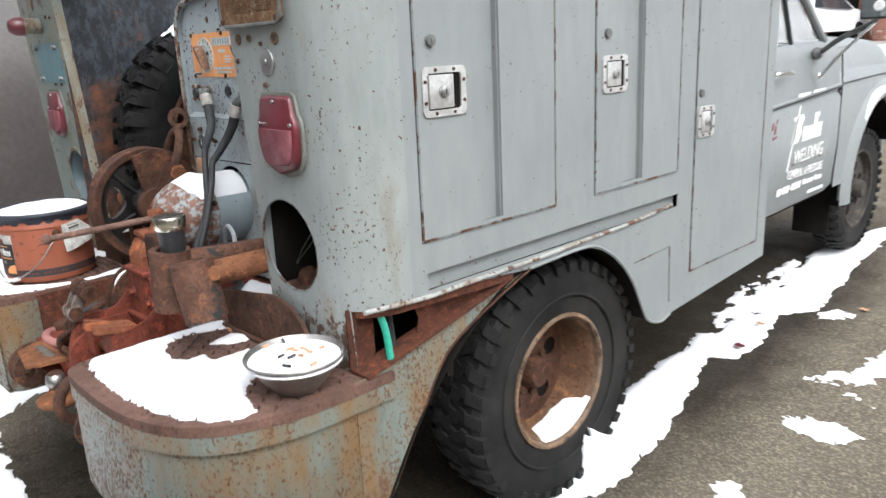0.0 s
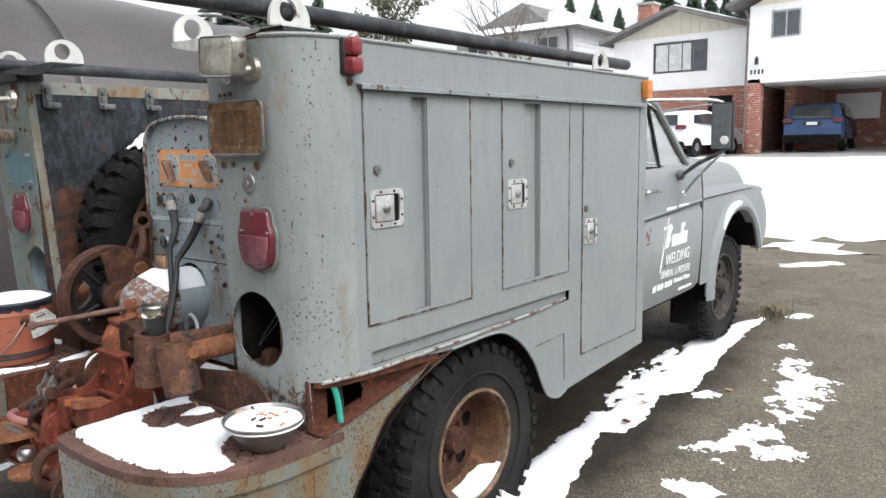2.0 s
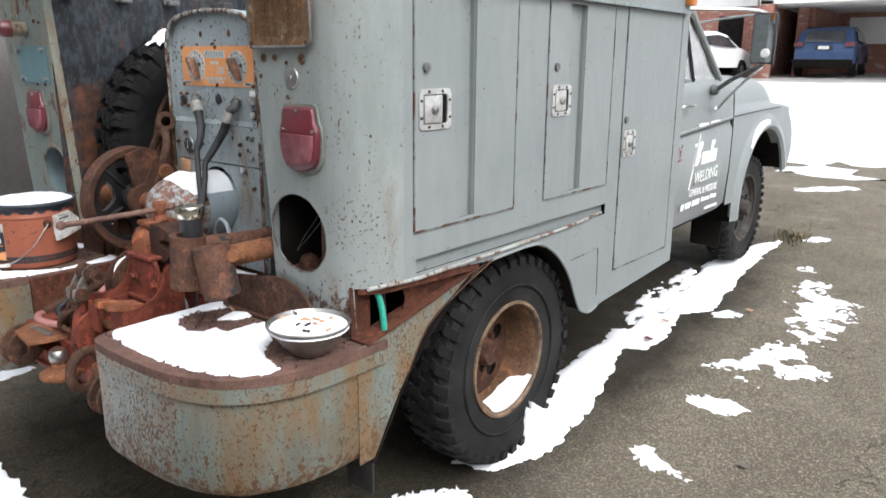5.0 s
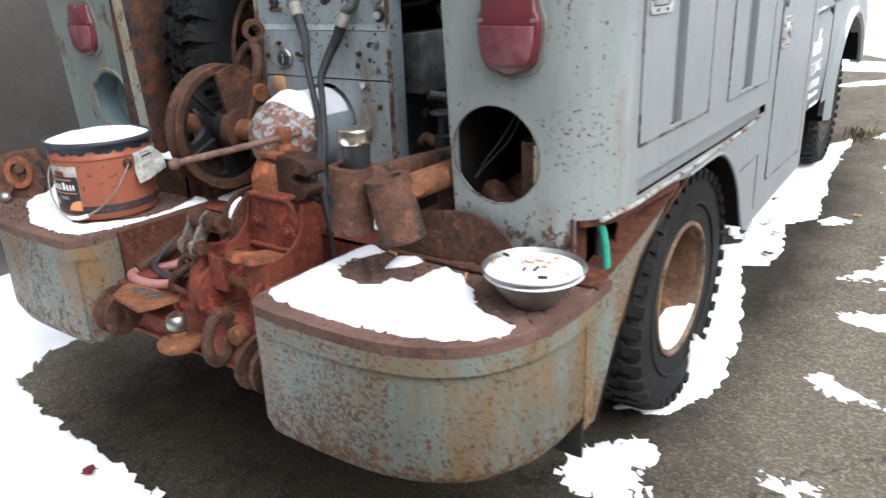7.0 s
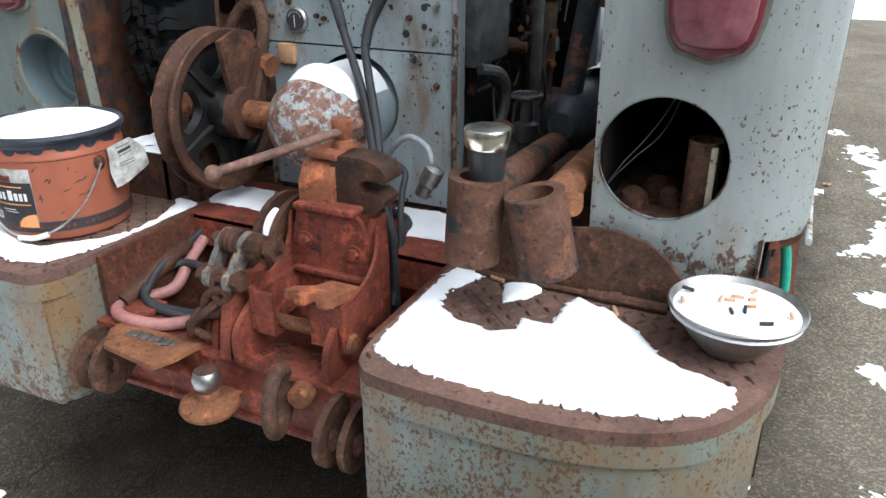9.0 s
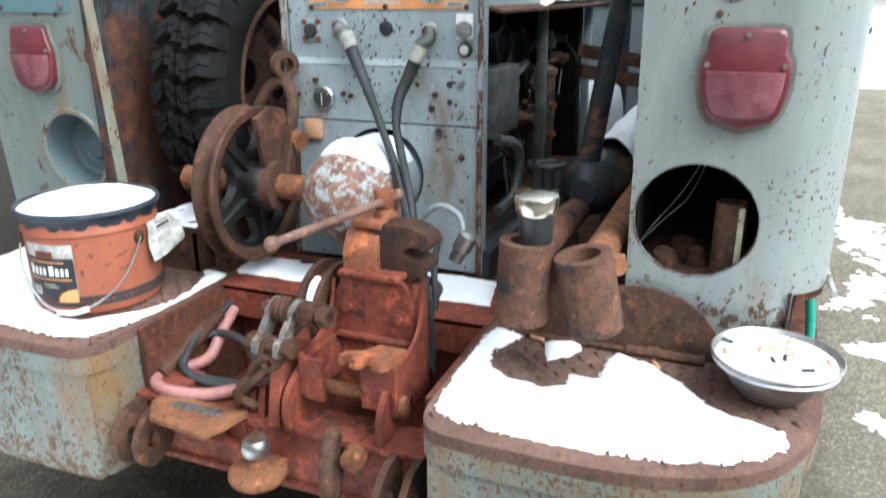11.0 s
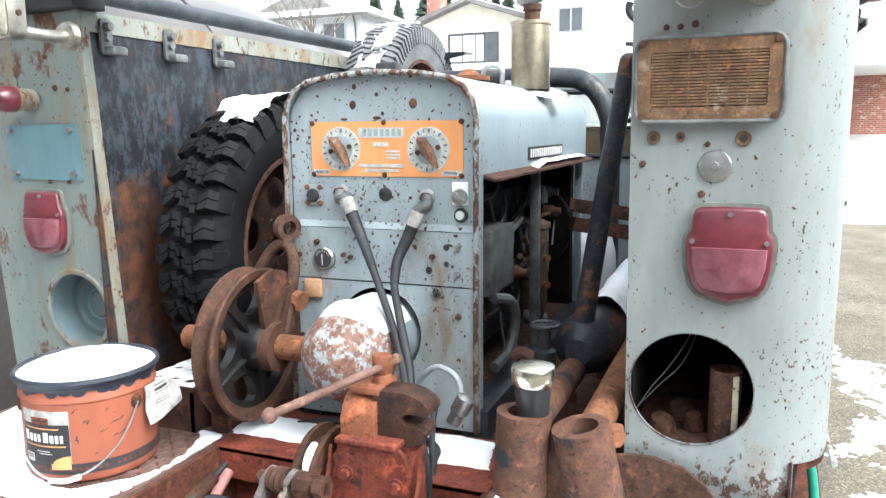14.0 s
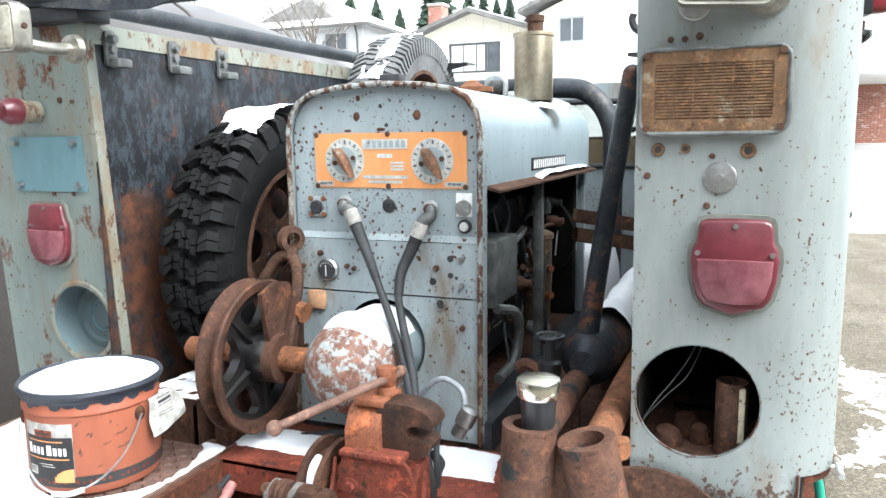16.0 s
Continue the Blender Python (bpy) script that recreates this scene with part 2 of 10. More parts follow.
def asphalt():
    m, n, l, p = mat("asphalt")
    c = n.new("ShaderNodeTexCoord")
    v = n.new("ShaderNodeTexVoronoi")
    v.inputs["Scale"].default_value = 175
    l.new(c.outputs["Object"], v.inputs["Vector"])
    stone = n.new("ShaderNodeValToRGB")
    stone.color_ramp.elements[0].color, stone.color_ramp.elements[1].color = (0.085, 0.080, 0.070, 1), (0.36, 0.335, 0.285, 1)
    e = stone.color_ramp.elements.new(0.6)
    e.color = (0.150, 0.140, 0.122, 1)
    l.new(v.outputs["Color"], stone.inputs[0])
    big = ramp(n, l, noise_node(n, l, 0.9, 6, 0.65).outputs["Fac"], 0.3, 0.72, (0.75, 0.73, 0.70), (1.12, 1.12, 1.10))
    wet = ramp(n, l, noise_node(n, l, 2.3, 5, 0.6, (1, 1, 1), 4.0).outputs["Fac"], 0.45, 0.62)
    col = mixc(n, l, 1.0, stone.outputs[0], big.outputs[0], "MULTIPLY")
    crack = n.new("ShaderNodeTexVoronoi")
    crack.feature = "DISTANCE_TO_EDGE"
    crack.inputs["Scale"].default_value = 0.55
    wob = noise_node(n, l, 3.0, 5)
    va = n.new("ShaderNodeVectorMath")
    va.operation = "ADD"
    l.new(c.outputs["Object"], va.inputs[0])
    l.new(wob.outputs["Color"], va.inputs[1])
    l.new(va.outputs[0], crack.inputs["Vector"])
    cr = ramp(n, l, crack.outputs["Distance"], 0.001, 0.006, (0.35, 0.35, 0.35), (1, 1, 1))
    col = mixc(n, l, 1.0, col, cr.outputs[0], "MULTIPLY")
    # Two soft patches by the truck: wet asphalt plus painted-in truck shade.
    damp_shade = None
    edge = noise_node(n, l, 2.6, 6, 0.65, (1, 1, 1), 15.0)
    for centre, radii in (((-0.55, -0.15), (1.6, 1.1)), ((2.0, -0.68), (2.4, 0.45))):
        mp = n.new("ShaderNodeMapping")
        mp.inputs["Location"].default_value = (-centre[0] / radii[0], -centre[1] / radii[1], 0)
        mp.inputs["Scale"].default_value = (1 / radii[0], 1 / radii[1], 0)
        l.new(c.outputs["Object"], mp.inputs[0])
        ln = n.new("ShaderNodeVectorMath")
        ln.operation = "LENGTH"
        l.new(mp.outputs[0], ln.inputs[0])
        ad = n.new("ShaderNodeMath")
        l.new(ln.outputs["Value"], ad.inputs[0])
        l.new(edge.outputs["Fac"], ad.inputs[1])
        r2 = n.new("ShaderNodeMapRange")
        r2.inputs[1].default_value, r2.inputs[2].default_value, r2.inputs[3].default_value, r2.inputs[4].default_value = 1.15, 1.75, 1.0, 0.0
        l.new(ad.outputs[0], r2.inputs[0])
        damp_shade = r2.outputs[0] if damp_shade is None else mixc(n, l, 1.0, damp_shade, r2.outputs[0], "LIGHTEN")
    col = mixc(n, l, 1.0, col, mixc(n, l, damp_shade, (1.0, 1.0, 1.0), (0.20, 0.19, 0.175)), "MULTIPLY")
    col = mixc(n, l, 1.0, col, (0.98, 0.915, 0.82), "MULTIPLY")
    l.new(col, p.inputs["Base Color"])
    rr = n.new("ShaderNodeMapRange")
    rr.inputs[3].default_value, rr.inputs[4].default_value = 0.85, 0.55
    l.new(wet.outputs[0], rr.inputs[0])
    l.new(rr.outputs[0], p.inputs["Roughness"])
    p.inputs["Specular IOR Level"].default_value = 0.22
    bump(n, l, p, v.outputs["Distance"], 0.6, 0.006)
    return m


def glass(name, tint=(0.52, 0.55, 0.53), rough=0.02):
    m, n, l, p = mat(name)
    p.inputs["Base Color"].default_value = (*tint, 1)
    p.inputs["Transmission Weight"].default_value, p.inputs["Roughness"].default_value, p.inputs["IOR"].default_value = 1.0, rough, 1.2
    return m


def brickwork():
    m, n, l, p = mat("brickwork")
    c = n.new("ShaderNodeTexCoord")
    sep, com = n.new("ShaderNodeSeparateXYZ"), n.new("ShaderNodeCombineXYZ")
    l.new(c.outputs["Object"], sep.inputs[0])
    add = n.new("ShaderNodeMath")
    l.new(sep.outputs[0], add.inputs[0])
    l.new(sep.outputs[1], add.inputs[1])
    l.new(add.outputs[0], com.inputs[0])
    l.new(sep.outputs[2], com.inputs[1])
    b = n.new("ShaderNodeTexBrick")
    l.new(com.outputs[0], b.inputs["Vector"])
    b.inputs["Color1"].default_value, b.inputs["Color2"].default_value, b.inputs["Mortar"].default_value = (0.32, 0.10, 0.06, 1), (0.22, 0.075, 0.05, 1), (0.32, 0.28, 0.25, 1)
    b.inputs["Scale"].default_value, b.inputs["Brick Width"].default_value, b.inputs["Row Height"].default_value, b.inputs["Mortar Size"].default_value = 1.0, 0.24, 0.08, 0.008
    pale_b = ramp(n, l, noise_node(n, l, 3.0, 3, 0.6, (1, 1, 2.5), 5.0).outputs["Fac"], 0.60, 0.62)
    l.new(mixc(n, l, pale_b.outputs[0], b.outputs["Color"], (0.42, 0.33, 0.28)), p.inputs["Base Color"])
    p.inputs["Roughness"].default_value = 0.9
    return m


DEEPRUST = (0.026, 0.013, 0.008, 0.105, 0.046, 0.023)
GREY = painted("grey_blue_paint", (0.232, 0.256, 0.250), (0.276, 0.300, 0.290), rust=0.40, spot=95, streak=(1, 1, 0.8), dots=0.80, low=0.672, stain=0.30, patch=24, tone=DEEPRUST, mottle=0.10)
GREY_CLEAN = painted("grey_blue_door_paint", (0.205, 0.223, 0.226), (0.240, 0.256, 0.255), rust=0.10, spot=85, dots=0.42, stain=0.1, grime=0.08, tone=DEEPRUST)
GREEN = painted("grey_green_paint", (0.145, 0.18, 0.163), (0.20, 0.232, 0.205), rust=0.57, spot=150, streak=(1, 1, 0.8), patch=13, grime=0.3, dots=1.25, low=0.31, tone=(0.060, 0.030, 0.015, 0.165, 0.088, 0.042), speck=0.42, stain=0.62, mottle=0.75)
PALE = painted("pale_green_paint", (0.152, 0.186, 0.172), (0.195, 0.224, 0.205), rust=0.72, spot=85, dots=0.95, low=0.62, stain=0.4)
BOXDARK = scuffed("dark_rusted_paint")
WELDBLUE = painted("machine_blue_grey_paint", (0.285, 0.335, 0.352), (0.340, 0.390, 0.402), rust=0.46, spot=70, dots=0.85, speck=0.40, stain=0.34, tone=DEEPRUST, mottle=0.25)
WELDEDGE = painted("chipped_machine_edge", (0.30, 0.33, 0.33), (0.36, 0.38, 0.37), rust=1.06, spot=90, dots=1.3, stain=0.6, patch=40, tone=(0.035, 0.018, 0.012, 0.125, 0.060, 0.036))
SEAM2 = painted("drip_rail_paint", (0.21, 0.245, 0.255), (0.25, 0.28, 0.285), rust=0.72, spot=60, dots=0.9, stain=0.3, patch=18)
LIPPAINT = painted("chipped_pale_lip", (0.30, 0.31, 0.30), (0.40, 0.41, 0.39), rust=0.92, spot=70, dots=1.2, stain=0.5, patch=14)
SATIN = surface("satin_latch_steel", (0.46, 0.46, 0.45), (0.64, 0.64, 0.62), 0.48, 0.6, 20, 90, 0.1)
SEAM = painted("rusting_door_seam", (0.13, 0.145, 0.147), (0.19, 0.205, 0.207), rust=0.95, spot=60, dots=1.2, stain=0.3, patch=30, tone=DEEPRUST)
WELDTOP = painted("machine_hood_paint", (0.26, 0.32, 0.35), (0.32, 0.385, 0.41), rust=0.42, spot=60, dots=0.55, rough=0.28, stain=0.2)
RUST = rusty("rust")
RUSTB = rusty("brown_rust", (0.033, 0.018, 0.013), (0.112, 0.058, 0.038), 14)
RUSTRED = rusty("red_oxide", (0.085, 0.021, 0.014), (0.225, 0.060, 0.037), 12, 0.68, (0.05, 0.026, 0.018), 0.60)
RUSTOR = rusty("orange_rust", (0.095, 0.038, 0.019), (0.225, 0.098, 0.048), 16)
RUSTGREEN = rusty("rust_with_old_paint", (0.055, 0.027, 0.018), (0.135, 0.066, 0.043), 14, 0.75, (0.022, 0.027, 0.028), 0.535)
DOME = rusty("flaking_dome", (0.13, 0.062, 0.045), (0.25, 0.14, 0.105), 18, 0.6, (0.33, 0.36, 0.36), 0.50, 40)
DECK = rusty("rusted_plate", (0.082, 0.046, 0.036), (0.160, 0.094, 0.074), 9, glint=0.25)
DECKWORN = rusty("rubbed_tread", (0.045, 0.024, 0.018), (0.100, 0.056, 0.043), 20, 0.55, glint=0.2)
RUSTPANEL = rusty("deep_red_rust", (0.040, 0.015, 0.010), (0.115, 0.042, 0.024), 22)
VISE = rusty("orange_cast_rust", (0.13, 0.045, 0.023), (0.28, 0.105, 0.055), 9, 0.7, (0.030, 0.028, 0.026), 0.60)
SNOW = snowy()
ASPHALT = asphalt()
DUSTYRUBBER = surface("dusty_tyre_rubber", (0.009, 0.009, 0.009), (0.027, 0.026, 0.025), 0.75, 0, 5, 120, 0.3, spec=0.2)
RUBBER = surface("tyre_rubber", (0.005, 0.005, 0.0055), (0.014, 0.014, 0.014), 0.70, 0, 9, 120, 0.3, spec=0.16)
BLACK = surface("black_paint", (0.012, 0.013, 0.014), (0.035, 0.036, 0.04), 0.38, 0, 7, 60, 0.15)
BLACKRUST = rusty("black_pipe_paint", (0.016, 0.019, 0.023), (0.062, 0.068, 0.076), 6, 0.4, (0.13, 0.055, 0.03), 0.62)
# Near-black of dark parts; in recesses it holds their shade as colour.
DARK = surface("dark_parts_and_shade", (0.004, 0.0035, 0.003), (0.012, 0.010, 0.0085), 0.9, 0, 6, 50, 0.2, spec=0.15)
CHROME = surface("chrome", (0.62, 0.62, 0.62), (0.74, 0.74, 0.73), 0.22, 1.0, 20, 90, 0.06)
STEEL = surface("dull_steel", (0.36, 0.36, 0.35), (0.50, 0.50, 0.49), 0.42, 1.0, 14, 100, 0.2)
ALU = surface("weathered_aluminium", (0.50, 0.51, 0.51), (0.68, 0.69, 0.69), 0.38, 0.9, 6, 60, 0.15)
WHITE = surface("white_stucco", (0.74, 0.74, 0.73), (0.80, 0.80, 0.79), 0.9, 0, 2, 70, 0.3)
CREAM = surface("cream_siding", (0.62, 0.58, 0.47), (0.68, 0.64, 0.53), 0.8, 0, 2, 60, 0.2)
SHINGLE = surface("roof_shingle", (0.12, 0.115, 0.11), (0.20, 0.19, 0.18), 0.9, 0, 4, 40, 0.4)
TRIM = surface("dark_trim", (0.09, 0.085, 0.08), (0.14, 0.135, 0.13), 0.7)
BRICK = brickwork()
LENS = surface("red_lens", (0.085, 0.011, 0.017), (0.145, 0.028, 0.037), 0.32, 0, 12, 60, 0.05, spec=0.6)
LENSLOW = surface("red_lens_worn", (0.130, 0.030, 0.040), (0.22, 0.080, 0.093), 0.5, 0, 25, 80, 0.1)
LENSBRIGHT = surface("bright_red_lens", (0.15, 0.014, 0.018), (0.21, 0.026, 0.030), 0.3, 0, 12, 60, 0.05, spec=0.6)
AMBER = surface("amber_lens", (0.55, 0.17, 0.03), (0.65, 0.24, 0.06), 0.3, 0, 12, 60, 0.05)
ORANGE = painted("orange_panel_paint", (0.72, 0.30, 0.11), (0.78, 0.36, 0.15), rust=0.02, rough=0.4)
PAILC = painted("pail_orange_paint", (0.29, 0.088, 0.050), (0.35, 0.113, 0.064), rust=0.2, rough=0.5, spot=60, dots=0.5, tone=(0.02, 0.02, 0.022, 0.10, 0.05, 0.03), streak=(1, 1, 2.5))
NAVY = surface("navy_paint", (0.018, 0.022, 0.033), (0.045, 0.050, 0.062), 0.5)
OIL = surface("oily_black_iron", (0.005, 0.005, 0.006), (0.016, 0.015, 0.014), 0.3, 0, 14, 70, 0.3, spec=0.5)
TAPE = surface("dirty_grey_tape", (0.26, 0.25, 0.23), (0.46, 0.44, 0.41), 0.8, 0, 30, 90, 0.3)
PAPER = surface("dirty_paper", (0.55, 0.54, 0.50), (0.70, 0.69, 0.66), 0.8, 0, 20, 60, 0.3)
TAGPAPER = surface("stained_paper", (0.22, 0.21, 0.19), (0.50, 0.49, 0.46), 0.8, 0, 30, 90, 0.3)
LETTER = surface("sign_white", (0.78, 0.78, 0.77), (0.84, 0.84, 0.83), 0.6)
SOOTY = surface("old_grease", (0.05, 0.035, 0.03), (0.13, 0.06, 0.04), 0.6)
INK = surface("label_black", (0.02, 0.02, 0.022), (0.04, 0.04, 0.042), 0.5)
TARP = surface("tarp_grey_brown", (0.060, 0.053, 0.050), (0.088, 0.078, 0.074), 0.32, 0, 1.2, 35, 0.25, 0.003, spec=0.6)
PINK = surface("pink_hose_rubber", (0.30, 0.13, 0.12), (0.38, 0.18, 0.165), 0.5)
TEAL = surface("green_hose_rubber", (0.03, 0.34, 0.24), (0.06, 0.42, 0.30), 0.45)
CABLE = surface("grey_cable_rubber", (0.018, 0.019, 0.021), (0.042, 0.044, 0.047), 0.6)
LTGREY = surface("light_grey_cable", (0.25, 0.27, 0.29), (0.33, 0.35, 0.37), 0.5)
LAMPGLASS = surface("clear_ribbed_lens", (0.20, 0.185, 0.145), (0.44, 0.42, 0.35), 0.18, 0, 14, 90, 0.3, spec=0.7)
NICKEL = surface("aged_nickel", (0.34, 0.32, 0.27), (0.52, 0.50, 0.44), 0.32, 0.85, 12, 80, 0.15)
EARPAINT = painted("worn_white_ear_paint", (0.50, 0.51, 0.48), (0.62, 0.62, 0.58), rust=0.45, spot=90, dots=0.7, stain=0.3, patch=18)
VENT = rusty("rusted_grille", (0.085, 0.045, 0.024), (0.19, 0.115, 0.062), 22, 0.7, (0.27, 0.235, 0.175), 0.60)
PIPERUST = rusty("worn_black_pipe", (0.012, 0.015, 0.019), (0.035, 0.04, 0.047), 9, 0.33, (0.13, 0.058, 0.034), 0.545)
EDGE = painted("pale_chipped_edge", (0.17, 0.195, 0.17), (0.25, 0.25, 0.205), rust=0.80, spot=80, dots=1.0, stain=0.55, patch=26)
HASP = surface("dull_grey_hasp", (0.085, 0.09, 0.088), (0.18, 0.185, 0.18), 0.55, 0.3, 20, 90, 0.3)
GREYTYRE = surface("weathered_tyre_rubber", (0.10, 0.10, 0.10), (0.17, 0.17, 0.17), 0.8, 0, 9, 120, 0.3)
GLASS = glass("window_glass", (0.93, 0.95, 0.94))
REARGLASS = glass("dirty_rear_glass", (0.62, 0.65, 0.62), 0.02)
PANE = surface("house_window_glass", (0.05, 0.06, 0.07), (0.08, 0.09, 0.10), 0.08, 0, 2, 30, 0.0, spec=0.8)
CURTAIN = surface("curtain", (0.45, 0.46, 0.45), (0.62, 0.63, 0.61), 0.9, 0, 3, 20, 0.2)
CARWHITE = surface("white_car_paint", (0.68, 0.69, 0.70), (0.72, 0.73, 0.74), 0.2, 0, 2, 60, 0)
CARBLUE = surface("blue_car_paint", (0.035, 0.075, 0.17), (0.05, 0.09, 0.20), 0.2, 0, 2, 60, 0)
CARGLASS = surface("car_glass", (0.02, 0.025, 0.03), (0.04, 0.045, 0.05), 0.06, 0, 2, 60, 0, spec=0.8)
BARK = surface("bark", (0.09, 0.075, 0.06), (0.16, 0.14, 0.12), 0.9)
CONIFER = surface("conifer_needles", (0.025, 0.045, 0.03), (0.05, 0.075, 0.05), 0.8)
LEAFG = surface("autumn_leaf_green", (0.07, 0.085, 0.04), (0.13, 0.13, 0.07), 0.7)
BRASS = surface("tarnished_exhaust", (0.46, 0.37, 0.24), (0.66, 0.58, 0.44), 0.28, 1.0, 6, 60, 0.1)
TAN = surface("tan_leaf_and_filter", (0.42, 0.22, 0.12), (0.58, 0.36, 0.22), 0.8)
PIPEBROWN = surface("brown_downpipe", (0.13, 0.10, 0.085), (0.18, 0.14, 0.12), 0.5)
GREYSIDING = surface("pale_clapboard", (0.60, 0.61, 0.62), (0.68, 0.69, 0.70), 0.8, 0, 2, 60, 0.2)
CONC = surface("concrete", (0.30, 0.29, 0.27), (0.38, 0.37, 0.35), 0.9, 0, 1.5, 50, 0.3)
BLUEPLATE = painted("blue_patch_paint", (0.105, 0.190, 0.215), (0.13, 0.215, 0.240), rust=0.12)
MUD = surface("mud_flap_rubber", (0.02, 0.019, 0.018), (0.04, 0.038, 0.036), 0.85)

# ---- mesh helpers ----
def B():
    return bmesh.new()


BUILT = []


def nudge(start, d, m=None):
    """Sets all that was built since start d further on, or by the matrix m."""
    m = m or Matrix.Translation(d)
    for me in {o.data.name: o.data for o in BUILT[start:]}.values():
        me.transform(m)
        me.update()


def raise_storeys(start, side):
    """Lifts what was built since start: the ground floor grows taller, the rest keeps its size."""
    for me in {o.data.name: o.data for o in BUILT[start:]}.values():
        for v in me.vertices:
            v.co.y += side
            v.co.z += 0.45 * min(1.0, max(0.0, (v.co.z - 1.2) / 1.6))
        me.update()


def part(name, bm, material, parent=None, label="", smooth=True, angle=38):
    me = bpy.data.meshes.new(name)
    bmesh.ops.recalc_face_normals(bm, faces=bm.faces[:])
    bm.to_mesh(me)
    bm.free()
    if smooth:
        me.polygons.foreach_set("use_smooth", [True] * len(me.polygons))
        me.set_sharp_from_angle(angle=radians(angle))
    me.materials.append(material)
    ob = new(name, me)
    ob.parent = parent
    BUILT.append(ob)
    if label:
        ob["label"] = label
    return ob


def thing(name, label, category, group="", kind=""):
    return tagged(new(name), label, category, group, kind)


def solo(name, bm, material, label, category, group="", kind=""):
    return tagged(part(name, bm, material), label, category, group, kind)


def box(bm, x0, x1, y0, y1, z0, z1, bev=0.0, m=None):
    r = bmesh.ops.create_cube(bm, size=1.0, matrix=Matrix.Translation(((x0 + x1) / 2, (y0 + y1) / 2, (z0 + z1) / 2)) @ Matrix.Diagonal((abs(x1 - x0), abs(y1 - y0), abs(z1 - z0), 1)))
    vs = r["verts"]
    if bev:
        es = list({e for v in vs for e in v.link_edges})
        q = bmesh.ops.bevel(bm, geom=es, offset=bev, segments=2, profile=0.5, affect="EDGES")
        vs = list({v for f in q["faces"] for v in f.verts} | {v for v in vs if v.is_valid})
    if m is not None:
        bmesh.ops.transform(bm, matrix=m, verts=vs)
    return vs


def frame_of(axis):
    a = Vector(axis).normalized()
    u = a.cross(Vector((0, 0, 1)) if abs(a.z) < 0.9 else Vector((1, 0, 0))).normalized()
    return u, a.cross(u), a


def lathe(bm, profile, p, axis, n=24):
    """Turn (radius, height along the axis) pairs round the axis through p."""
    u, v, a = frame_of(axis)
    p = Vector(p)
    rings = []
    for r, h in profile:
        if r < 1e-6:
            rings.append([bm.verts.new(p + a * h)])
        else:
            rings.append([bm.verts.new(p + a * h + (u * math.cos(2 * math.pi * k / n) + v * math.sin(2 * math.pi * k / n)) * r) for k in range(n)])
    for a0, b0 in zip(rings, rings[1:]):
        for k in range(n):
            q = []
            for w in (a0[k % len(a0)], a0[(k + 1) % n % len(a0)], b0[(k + 1) % n % len(b0)], b0[k % len(b0)]):
                if w not in q:
                    q.append(w)
            if len(q) > 2:
                bm.faces.new(q)
    return rings


def cyl(bm, p, q, r, r2=None, n=16):
    p, q = Vector(p), Vector(q)
    h = (q - p).length
    r2 = r if r2 is None else r2
    lathe(bm, [(0, 0), (r, 0), (r2, h), (0, h)], p, q - p, n)


def pipe(bm, p, q, r, ri, n=20):
    """A hollow pipe with real wall thickness."""
    p, q = Vector(p), Vector(q)
    h = (q - p).length
    lathe(bm, [(ri, 0), (r, 0), (r, h), (ri, h), (ri, 0)], p, q - p, n)


def curve_pts(pts, k=6, closed=False):
    P = [Vector(p) for p in pts]
    out = []
    m = len(P)
    for i in range(m if closed else m - 1):
        a, b = P[i], P[(i + 1) % m]
        z = P[(i - 1) % m] if closed or i > 0 else a * 2 - b
        c = P[(i + 2) % m] if closed or i + 2 < m else b * 2 - a
        for s in range(k):
            t = s / k
            out.append(0.5 * ((2 * a) + (b - z) * t + (2 * z - 5 * a + 4 * b - c) * t * t + (3 * a - z - 3 * b + c) * t ** 3))
    if not closed:
        out.append(P[-1])
    return out


def tube(bm, pts, r, n=10, k=6, closed=False, r1=None):
    P = curve_pts(pts, k, closed) if k > 1 else [Vector(p) for p in pts]
    rings, up = [], None
    for i, p in enumerate(P):
        d = (P[(i + 1) % len(P)] - P[i - 1]) if closed or 0 < i < len(P) - 1 else (P[1] - P[0] if i == 0 else P[-1] - P[-2])
        d.normalize()
        if up is None:
            up = frame_of(d)[0]
        up = (up - d * up.dot(d)).normalized()
        w = d.cross(up)
        rad = r if r1 is None else r + (r1 - r) * i / (len(P) - 1)
        rings.append([bm.verts.new(p + (up * math.cos(2 * math.pi * j / n) + w * math.sin(2 * math.pi * j / n)) * rad) for j in range(n)])
    pairs = list(zip(rings, rings[1:])) + ([(rings[-1], rings[0])] if closed else [])
    for a, b in pairs:
        for j in range(n):
            bm.faces.new((a[j], a[(j + 1) % n], b[(j + 1) % n], b[j]))
    if not closed:
        bm.faces.new(rings[0][::-1])
        bm.faces.new(rings[-1])


def circ(cu, cv, r, n=28, ru=None):
    return [(cu + r * math.cos(2 * math.pi * k / n), cv + (ru or r) * math.sin(2 * math.pi * k / n)) for k in range(n)]


def rrect(u0, u1, v0, v1, r, n=5):
    out = []
    for cu, cv, a in ((u1 - r, v1 - r, 0), (u0 + r, v1 - r, 90), (u0 + r, v0 + r, 180), (u1 - r, v0 + r, 270)):
        out += [(cu + r * math.cos(radians(a + 90 * k / n)), cv + r * math.sin(radians(a + 90 * k / n))) for k in range(n + 1)]
    return out


def YZ(x):
    return lambda u, v, w: (x + w, u, v)


def XZ(y):
    return lambda u, v, w: (u, y + w, v)


def XY(z):
    return lambda u, v, w: (u, v, z + w)


